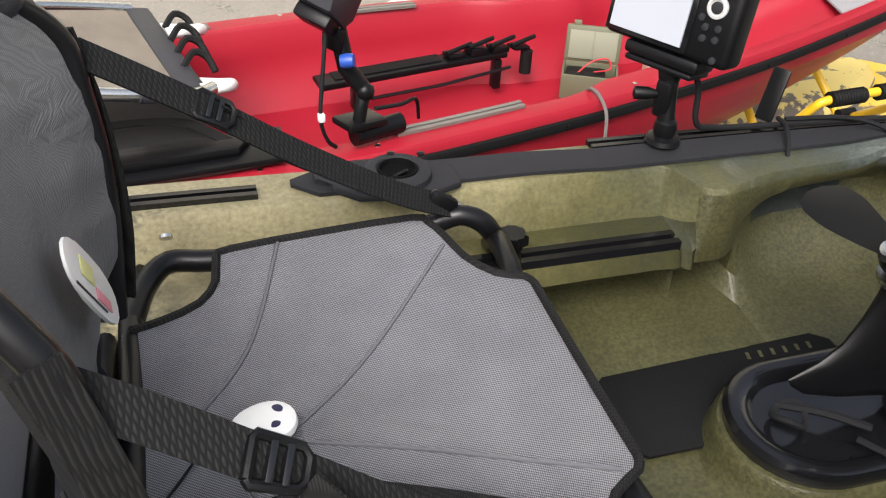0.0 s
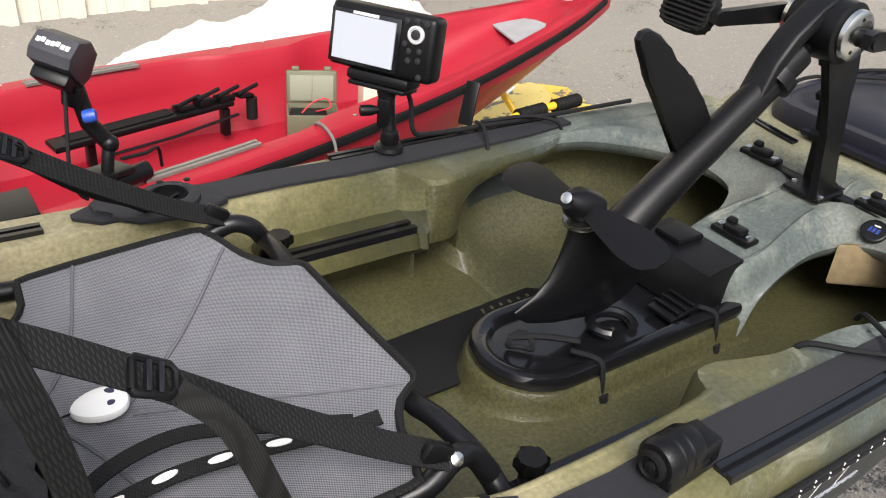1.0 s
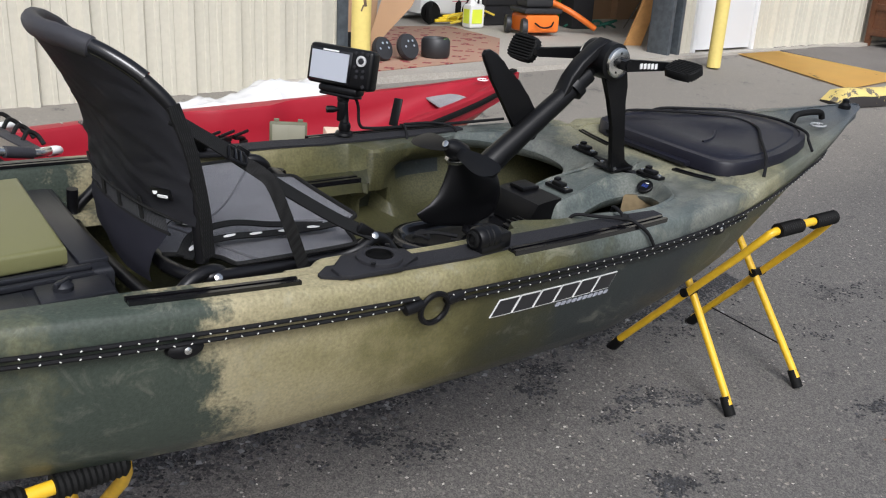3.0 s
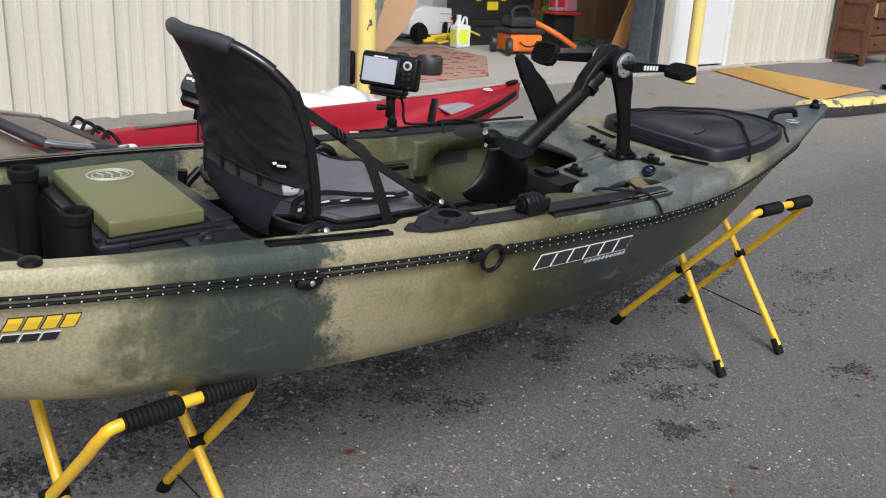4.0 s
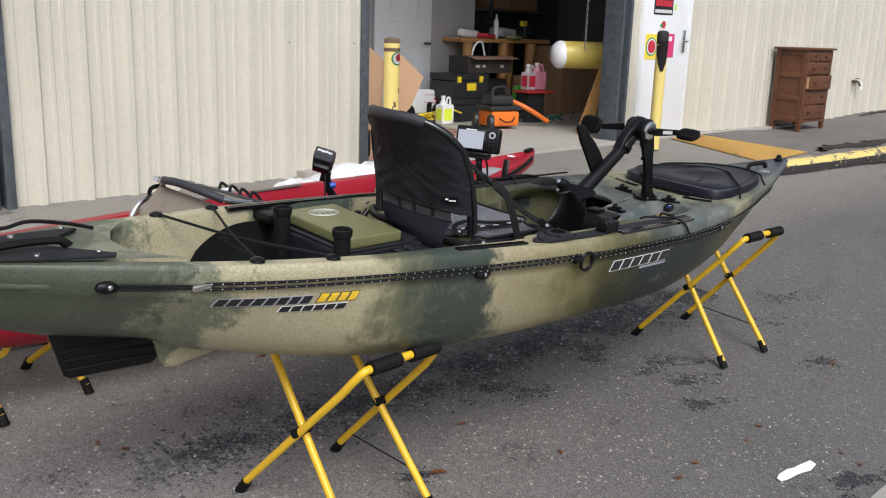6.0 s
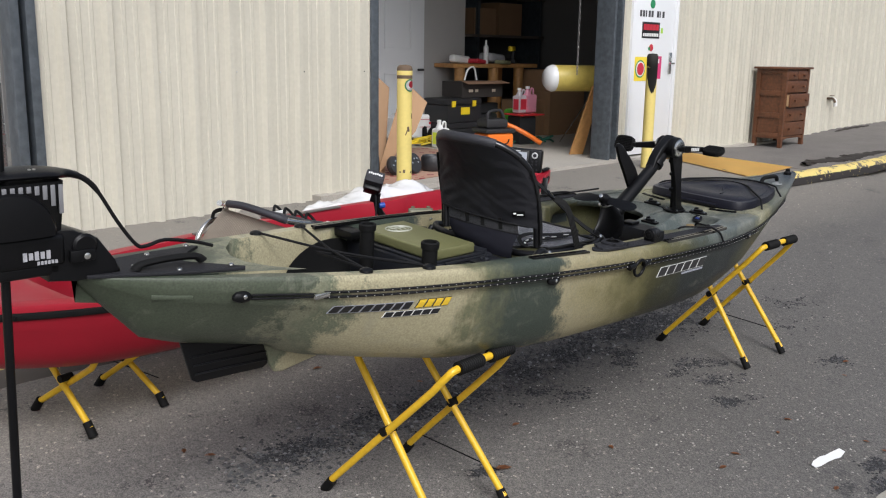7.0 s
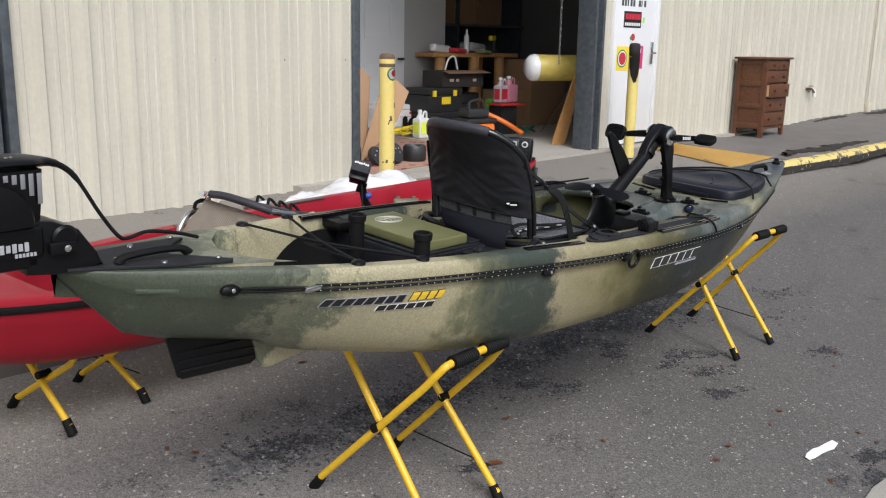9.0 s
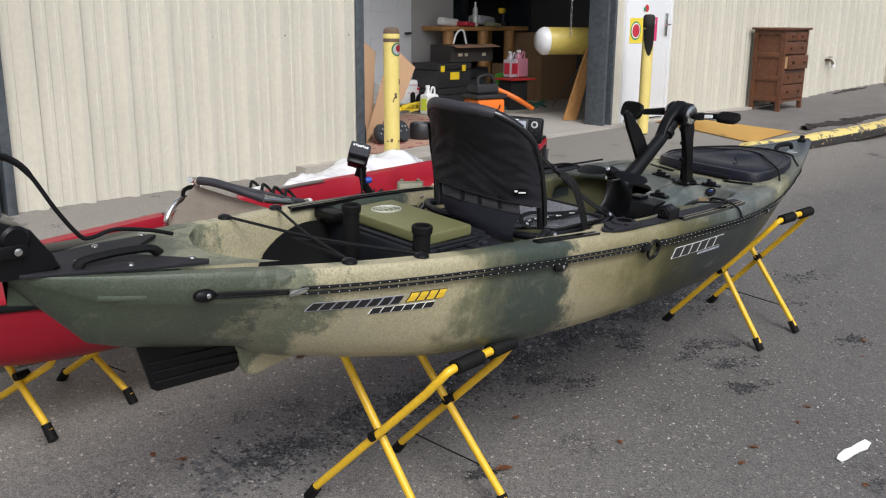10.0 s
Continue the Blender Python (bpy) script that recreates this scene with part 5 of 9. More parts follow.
part("lower_flap", bm, M_FLAP, back, "navy black cloth flap below the back")
bm = B()
tube(bm, [back_pt(-1, v) + Vector((0.003, 0, 0)) for v in (0.0, 0.2, 0.4, 0.6, 0.8, 0.93)] + [back_pt(-0.95, 0.985), back_pt(-0.80, 1.0), back_pt(-0.6, 1.0), back_pt(-0.3, 1.0), back_pt(0, 1.0), back_pt(0.3, 1.0), back_pt(0.6, 1.0), back_pt(0.80, 1.0), back_pt(0.95, 0.985)] + [back_pt(1, v) + Vector((0.003, 0, 0)) for v in (0.93, 0.8, 0.6, 0.4, 0.2, 0.0)], 0.0115, 12, curve=3)
part("back_frame", bm, M_TUBE, back, "black tube round the back")
bm = B()
us = [-0.62, -0.58, -0.4, -0.2, 0.0, 0.25, 0.5, 0.7, 0.85, 0.95]
P = smooth_path([back_pt(u, 1.0) + Vector((0, 0, 0.001)) for u in us], 4)
rings = []
for i, p in enumerate(P):
    t = (P[min(i + 1, len(P) - 1)] - P[max(i - 1, 0)]).normalized()
    w = Vector((0, 0, 1)) - t * t.z
    w.normalize()
    h = t.cross(w)
    r = 0.0150 + 0.0018 * noise.noise((i * 0.55, 0, 3)) - (0.003 if i < 2 else 0) - (0.006 if i > len(P) - 3 else 0)
    rings.append([p + (w * math.sin(a) * (1.0 if math.sin(a) > 0 else 1.35) + h * math.cos(a)) * r for a in (2 * math.pi * k / 14 for k in range(14))])
loft(bm, rings)
part("top_sleeve", bm, M_CLOTH, back, "padded black sleeve on the top bar")
bm = B()
tube(bm, [back_pt(u, 1.0) + Vector((0.0, 0, 0.001)) for u in (-0.90, -0.82, -0.7, -0.6)], 0.0128, 12, curve=3)
part("bare_bar", bm, M_GLOSS, back, "shiny bare stretch of the top bar")
bm = B()
tube(bm, [back_pt(u, 0.965 - 0.02 * (1 - ((u + 0.74) / 0.18) ** 2)) + Vector((-0.004, 0, 0)) for u in (-0.92, -0.86, -0.80, -0.74, -0.68, -0.62, -0.56)], 0.0045, 6, curve=2)
part("grip_hem", bm, M_STRAP, back, "black hem of the grip slot below the bar")
p = back_pt(-0.78, 0.40)
bm = B()
p = p + Vector((-0.013, 0, 0))
box(bm, p + Vector((-0.004, 0, 0)), (0.003, 0.046, 0.020), (-8, -12, 22), 0.001)
lab = part("label", bm, M_BLACK, back, "small black label with a pale mark")
bm = B()
lathe(bm, [(0.006, 0), (0.006, 0.001), (0.001, 0.001)], p + Vector((-0.010, 0.012, 0.002)), (-1, -0.3, 0.2), 12)
box(bm, p + Vector((-0.0055, -0.008, -0.002)), (0.003, 0.022, 0.004), (-8, -12, 22))
part("mark", bm, M_DECAL_W, lab, "pale mark")
# printed tag on the sitter's side of the back
TAG = pose(*(back_pt(0.16, 0.50) + Vector((0.030, 0, 0))), 0, 78, 0) @ pose(0, 0, 0, 0, 0, 28)
bm = B()
prism(bm, [(0.055 * math.copysign(abs(math.cos(a)) ** 0.7, math.cos(a)), 0.024 * math.copysign(abs(math.sin(a)) ** 0.8, math.sin(a)), 0) for a in (2 * math.pi * k / 20 for k in range(20))], (0, 0, 0.003), 0.001)
bmesh.ops.transform(bm, matrix=TAG, verts=bm.verts)
tag = part("tag", bm, M_DECAL_W, back, "white rounded care tag with pink and yellow prints")
for nm, col, x, y, w, h in (("pink_print", (0.7, 0.25, 0.3), 0.018, -0.008, 0.030, 0.010), ("yellow_green_print", (0.72, 0.70, 0.30), -0.012, 0.004, 0.026, 0.016), ("black_dot_print", (0.02, 0.02, 0.02), -0.010, -0.017, 0.060, 0.002)):
    bm = B()
    box(bm, (x, y, 0.0036), (w, h, 0.001), (0, 0, 0), 0.0004)
    bmesh.ops.transform(bm, matrix=TAG, verts=bm.verts)
    part("print", bm, mat(nm, col, 0.5), tag, nm.replace("_", " ") + " on the tag")

# straps
def strap(pts, w=0.026, label="black webbing strap", up=None, curve=4):
    bm = B()
    tube(bm, pts, 0, curve=curve, flat=(w, 0.003), up=up)
    return part("strap", bm, M_STRAP, seat, label)


for s in (-1, 1):
    strap([(-0.088, 0.205 * s, 1.105), (-0.04, 0.210 * s, 1.073), (0.02, 0.218 * s, 1.030), (0.10, 0.228 * s, 0.970), (0.20, 0.243 * s, 0.903), (0.268, 0.258 * s, 0.866)], w=0.027, up=(0, -0.6, 0.8))
    strap([(0.034, 0.226 * s, 1.020), (0.062, 0.255 * s, 0.995), (0.088, 0.276 * s, 0.92), (0.118, 0.282 * s, 0.83), (0.13, 0.285 * s, 0.77)] if s < 0 else [(0.02, 0.222, 1.030), (0.10, 0.255, 0.95), (0.16, 0.295, 0.90), (0.20, 0.325, 0.865), (0.235, 0.345, 0.862)], w=0.022, up=(-0.5, -1, 0.3) if s < 0 else (0, s, 0.5), label="loose tail of black webbing")
    bq = pose(0.018, 0.2185 * s, 1.034, 37, 31, 0) @ Matrix.Scale(0.86, 4)
    bm = B()
    tube(bm, [(-0.018, -0.013, 0), (-0.016, -0.016, 0), (0.018, -0.014, 0), (0.024, -0.008, 0), (0.024, 0.008, 0), (0.018, 0.014, 0), (-0.016, 0.016, 0), (-0.018, 0.013, 0), (-0.018, -0.013, 0)], 0.0042, 8)
    bmesh.ops.transform(bm, matrix=bq, verts=bm.verts)
    buckle = part("buckle", bm, M_BLACK, seat, "black ladder-lock buckle")
    for x in (-0.004, 0.008):
        bm = B()
        box(bm, (x, 0, 0.002), (0.006, 0.028, 0.007), (0, 0, 0), 0.0015)
        bmesh.ops.transform(bm, matrix=bq, verts=bm.verts)
        part("bar", bm, M_GLOSS, buckle)
    bm = B()
    box(bm, (0.255, 0.256 * s, 0.874), (0.036, 0.012, 0.024), (0, 34, 0), 0.005)
    part("strap_end", bm, M_BLACK, seat)
    bm = B()
    tube(bm, [back_pt(s, 0.97) + Vector((0.002, 0.010 * s, 0)), back_pt(s, 0.7) + Vector((0.006, 0.013 * s, 0)), back_pt(s, 0.35) + Vector((0.010, 0.014 * s, 0)), back_pt(s, 0.04) + Vector((0.010, 0.014 * s, 0))], 0, curve=4, flat=(0.026, 0.004), up=(0.5, s, 0))
    part("side_strap", bm, M_STRAP, seat, "wide black webbing down the side of the back")
# belt with pale oval marks lying on the seat
belt = [(-0.06, -0.20, 0.856), (-0.03, -0.165, 0.862), (0.04, -0.145, 0.858), (0.12, -0.145, 0.851), (0.2, -0.165, 0.856), (0.245, -0.175, 0.862)]
bm = B()
tube(bm, belt, 0, curve=6, flat=(0.016, 0.003), up=(0, -0.3, 1))
bl = part("lap_belt", bm, M_STRAP, seat, "thin black belt with pale oval marks")
path = smooth_path(belt, 6)
for k in range(6):
    i = 4 + k * 4
    q, t = path[i], (path[i + 1] - path[i - 1]).normalized()
    bm = B()
    a = math.atan2(t.y, t.x)
    prism(bm, [(q.x + math.cos(a) * 0.0125 * math.cos(b) - math.sin(a) * 0.0042 * math.sin(b), q.y + math.sin(a) * 0.0125 * math.cos(b) + math.cos(a) * 0.0042 * math.sin(b), q.z + 0.002) for b in (2 * math.pi * j / 12 for j in range(12))], (0, 0, 0.0015))
    part("oval_mark", bm, M_DECAL_W, bl, "pale oval mark")
bm = B()
tube(bm, [(-0.07, -0.19, 0.86), (-0.02, -0.13, 0.868), (0.06, -0.108, 0.868), (0.14, -0.125, 0.858), (0.22, -0.165, 0.860)], 0, curve=6, flat=(0.015, 0.003), up=(0, -0.3, 1))
part("lap_belt", bm, M_STRAP, seat, "thin black belt on the seat")

# key fob on the seat
fob = thing("key_fob", (0.02, -0.05, 0.836), "white egg-shaped remote with two dark buttons on the seat", "remote", m=KAYAK)
bm = B()
def egg(s, z):
    return [(0.024 + s * (0.029 * math.cos(a)), -0.004 + s * (0.023 * math.sin(a) * (1 + 0.18 * math.cos(a))), z) for a in (2 * math.pi * k / 24 for k in range(24))]
loft(bm, [egg(0.75, 0.838), egg(0.95, 0.841), egg(1.0, 0.845), egg(0.95, 0.849), egg(0.7, 0.852), egg(0.2, 0.853)])
part("case", bm, M_WHITE, fob)
for x, y in ((0.036, 0.004), (0.032, -0.012)):
    bm = B()
    lathe(bm, [(0.0056, 0), (0.0055, 0.0015), (0.001, 0.002)], (x, y, 0.8508), seg=14)
    part("button", bm, mat("navy_button", (0.02, 0.02, 0.06), 0.4), fob, "dark navy button")
bm = B()
tube(bm, [(-0.004, -0.004, 0.846), (-0.02, -0.01, 0.846), (-0.05, -0.05, 0.842), (-0.07, -0.085, 0.85)], 0.0012, 5, curve=4)
part("cord", bm, M_CORD, fob)

# ---- pedal drive, tilted up ----
drive = thing("pedal_drive", (0.62, 0.0, 0.70), "black pedal drive tilted up with two-bladed propeller", "pedal drive", m=KAYAK)
hub = Vector((1.11, 0.0, 1.098))
axis = (hub - Vector((0.73, 0, 0.86))).normalized()
bm = B()
tube(bm, [Vector((0.735, 0.0, 0.835)), Vector((0.755, 0.0, 0.852)), Vector((0.80, 0, 0.888)), Vector((0.93, 0, 0.975)), Vector((1.06, 0, 1.062))], [0.026, 0.030, 0.032, 0.031, 0.029, 0.027, 0.025, 0.023, 0.022], 18, curve=4)
tb = part("drive_tube", bm, M_BLACK, drive, "thick black drive tube")
bm = B()
lathe(bm, [(0.026, -0.012), (0.032, -0.010), (0.032, 0.010), (0.026, 0.012)], (1.015, 0, 1.032), (0.09, 0, 0.087), 18)
part("collar", bm, M_BLACK, tb)
# lower housing: a foil with a pointed heel
HOUSING = [(0.886, 0.648, 0.712, 0.026), (0.862, 0.645, 0.750, 0.031), (0.835, 0.636, 0.795, 0.032), (0.805, 0.622, 0.808, 0.027), (0.785, 0.600, 0.812, 0.021), (0.768, 0.566, 0.812, 0.014), (0.758, 0.572, 0.811, 0.012), (0.742, 0.592, 0.805, 0.012), (0.728, 0.635, 0.785, 0.010), (0.718, 0.690, 0.750, 0.007)]
bm = B()
rings = []
for z, xa, xb, w in HOUSING[::-1]:
    ring_ = []
    for k in range(24):
        a = 2 * math.pi * k / 24
        c = math.cos(a)
        ring_.append(((xa + xb) / 2 + (xb - xa) / 2 * c, w * math.copysign(abs(math.sin(a)) ** 0.9, math.sin(a)) * (0.55 + 0.45 * (c + 1) / 2 + 0.25 * (1 - c * c)), z))
    rings.append(ring_)
loft(bm, rings)
part("lower_housing", bm, M_BLACK, drive, "black foil-shaped lower housing with a pointed heel")
bm = B()
lathe(bm, [(0.027, 0.0), (0.028, 0.004), (0.027, 0.008)], (0.668, 0, 0.884), (-0.2, 0, 1), 18)
part("prop_ring", bm, M_STEEL, drive, "bright ring under the propeller")
bm = B()
lathe(bm, [(0.022, -0.03), (0.024, -0.01), (0.022, 0.012), (0.014, 0.024), (0.012, 0.028)], (0.658, 0, 0.912), (-0.72, 0, 0.35), 16)
ph = part("prop_hub", bm, M_BLACK, drive)
bm = B()
lathe(bm, [(0.008, 0), (0.008, 0.006), (0.003, 0.007)], (0.634, 0, 0.926), (-0.72, -0.2, 0.5), 12)
part("nut", bm, M_STEEL, ph, "bright steel nut")
for s in (-1, 1):
    bm = B()
    rings = []
    for k in range(12):
        f = k / 11
        r = 0.018 + 0.132 * f
        w = lerp(f, [(0, 0.011), (0.25, 0.018), (0.6, 0.027), (0.85, 0.028), (0.95, 0.022), (1, 0.010)])
        tw = radians(52 - 34 * f) * s
        ca, sa = math.cos(tw), math.sin(tw)
        c = Vector((0.655 + 0.004 * f, s * r, 0.912 - 0.012 * f))
        u = Vector((ca, 0, s * sa)).normalized()
        nrm = u.cross(Vector((0, 1, 0))).normalized()
        h = 0.004 * (1 - 0.6 * f)
        rings.append([c + u * w + nrm * 0.0006, c + nrm * h, c - u * w + nrm * 0.0006, c - u * w - nrm * 0.0006, c - nrm * h, c + u * w - nrm * 0.0006])
    loft(bm, rings)
    part("blade", bm, M_BLACK, ph, "black propeller blade")
# fairing fin standing on the tube
bm = B()
fin = [(0.868, 0.905), (0.852, 0.940), (0.796, 1.012), (0.755, 1.068), (0.731, 1.106), (0.725, 1.122), (0.730, 1.132), (0.744, 1.134), (0.766, 1.124), (0.786, 1.106), (0.803, 1.086), (0.820, 1.068), (0.845, 1.058), (0.876, 1.020), (0.900, 0.988), (0.918, 0.955), (0.930, 0.925), (0.915, 0.905)]
prism(bm, [(x, 0.008 - 0.0 * z, z) for x, z in fin], (0, 0.014, 0), 0.005, 2)
part("fin", bm, M_BLACK, drive, "tall flat black fin")
# crank head
bm = B()
lathe(bm, [(0.036, -0.045), (0.046, -0.040), (0.048, 0.0), (0.046, 0.040), (0.036, 0.045)], hub, (0, 1, 0), 24)
prism(bm, [(1.15, -0.02, 1.11), (1.13, -0.02, 1.142), (1.10, -0.02, 1.150), (1.066, -0.02, 1.132), (1.018, -0.02, 1.100), (0.985, -0.02, 1.062), (0.968, -0.02, 1.020), (0.952, -0.02, 0.994), (0.962, -0.02, 0.986), (0.981, -0.02, 1.010), (1.000, -0.02, 1.058), (1.028, -0.02, 1.090), (1.062, -0.02, 1.112), (1.09, -0.02, 1.10)], (0, 0.04, 0), 0.006, 2)
prism(bm, [(1.075, -0.012, 1.085), (1.052, -0.012, 1.066), (1.020, -0.012, 1.058), (1.000, -0.012, 1.035), (1.018, -0.012, 1.028), (1.050, -0.012, 1.045), (1.085, -0.012, 1.070)], (0, 0.024, 0), 0.004)
head = part("crank_head", bm, M_BLACK, drive, "black crank housing with a curved brace")
for s in (-1, 1):
    bm = B()
    lathe(bm, [(0.006, 0.060), (0.012, 0.060), (0.013, 0.057), (0.032, 0.056), (0.037, 0.053), (0.038, 0.046), (0.034, 0.045)], hub, (0, s, 0), 28)
    cap = part("hub_cap", bm, M_STEEL, head, "brushed steel hub cap")
    for k in range(5):
        a = k * 1.2566 + 0.4
        bm = B()
        lathe(bm, [(0.003, 0), (0.003, 0.0015), (0.001, 0.002)], hub + Vector((0.025 * math.cos(a), s * 0.0555, 0.025 * math.sin(a))), (0, s, 0), 8)
        part("screw", bm, M_BLACK, cap)
# strut
for y in (-0.026, 0.026):
    bm = B()
    prism(bm, [(1.262, y - 0.007, 0.806), (1.168, y - 0.007, 0.806), (1.162, y - 0.007, 0.85), (1.146, y - 0.007, 0.93), (1.122, y - 0.007, 1.00), (1.085, y - 0.007, 1.06), (1.12, y - 0.007, 1.12), (1.165, y - 0.007, 1.09), (1.178, y - 0.007, 1.03), (1.180, y - 0.007, 0.99), (1.192, y - 0.007, 0.93), (1.204, y - 0.007, 0.87), (1.212, y - 0.007, 0.83)] if y < 0 else [(1.268, y - 0.007, 0.806), (1.225, y - 0.007, 0.806), (1.222, y - 0.007, 0.90), (1.208, y - 0.007, 0.97), (1.160, y - 0.007, 1.07), (1.185, y - 0.007, 1.09), (1.222, y - 0.007, 1.04), (1.250, y - 0.007, 0.95)], (0, 0.014, 0), 0.004)
    part("strut", bm, M_BLACK, drive, "flat black strut")
bm = B()
box(bm, (1.205, -0.004, 0.807), (0.072, 0.072, 0.008), (0, 0, 0), 0.003)
foot = part("strut_foot", bm, M_BLACK, drive)
for z, x in ((0.90, 1.196), (0.97, 1.185), (1.03, 1.165)):
    bm = B()
    box(bm, (x, 0, z), (0.012, 0.05, 0.012), (0, -25, 0))
    part("spacer", bm, M_BLACK, drive)
for y in (-0.04, 0.04):
    bm = B()
    lathe(bm, [(0.006, 0), (0.006, 0.003), (0.002, 0.005)], (1.180 if y < 0 else 1.195, y * 0.75 - 0.004, 0.811), seg=10)
    part("bolt", bm, M_STEEL, foot, "bright steel bolt")


def crank(s, end, face):
    a = hub + Vector((0, s * 0.066, 0))
    bm = B()
    cone(bm, a - Vector((0, s * 0.01, 0)), a + Vector((0, s * 0.020, 0)), 0.014, 0.011, 14)
    d = (Vector(end) - a)
    d.y = 0
    L = d.length
    d.normalize()
    up = Vector((0, 1, 0)).cross(d).normalized()
    p0, p1 = a + Vector((0, s * 0.010, 0)), a + d * L + Vector((0, s * 0.010, 0))
    rings = []
    for p, h in ((p0 - d * 0.016, 0.010), (p0, 0.015), (p0 + d * 0.03, 0.014), (p1 - d * 0.02, 0.011), (p1, 0.011), (p1 + d * 0.01, 0.007)):
        rings.append([p + up * h - Vector((0, 0.007, 0)), p + up * h + Vector((0, 0.007, 0)), p - up * h + Vector((0, 0.007, 0)), p - up * h - Vector((0, 0.007, 0))])
    loft(bm, rings)
    arm = part("crank_arm", bm, M_BLACK, drive)
    for k in range(5):
        bm = B()
        q = p0 + d * (0.045 + 0.014 * k) + Vector((0, s * 0.008, 0))
        box(bm, q, (0.009, 0.002, 0.013), (0, -10, 0))
        part("logo_bar", bm, M_DECAL_W, arm, "white bar of a maker's mark")
    c = p1 + Vector((0, s * 0.052, 0))
    up = Vector(face).normalized()
    d = Vector((0, 1, 0)).cross(up).normalized()
    ax = up.cross(d).normalized()
    bm = B()
    n = 16
    def oval(k, h):
        return [c + d * (0.034 * k * math.copysign(abs(math.cos(t)) ** 0.6, math.cos(t))) + ax * (s * 0.046 * k * math.copysign(abs(math.sin(t)) ** 0.6, math.sin(t))) + up * h for t in (2 * math.pi * i / n for i in range(n))]
    loft(bm, [oval(0.93, -0.011), oval(1.0, -0.008), oval(1.0, 0.008), oval(0.93, 0.011), oval(0.80, 0.010), oval(0.78, -0.008)])
    ped = part("pedal", bm, M_RUBBER, arm, "black ribbed pedal")
    for k in range(8):
        f = -0.82 + 1.64 * k / 7
        hw = 0.043 * (1 - abs(f) ** 4) ** 0.25
        bm = B()
        q = c + d * 0.031 * f
        tube(bm, [q + ax * hw + up * 0.010, q - ax * hw + up * 0.010], 0.0026, 6)
        tube(bm, [q + ax * hw - up * 0.010, q - ax * hw - up * 0.010], 0.0026, 6)
        part("rib", bm, M_RUBBER, ped)


crank(-1, (1.265, 0, 1.088), (-0.35, 0, 0.94))
crank(1, (0.955, 0, 1.106), (-0.92, 0, 0.38))

# ---- fish finder on the port gunwale ----
# screen colour made pale to include the sky mirrored in it
M_SCREEN = mat("sky_reflecting_screen", (0.40, 0.42, 0.47), 0.10, vary=0.03)


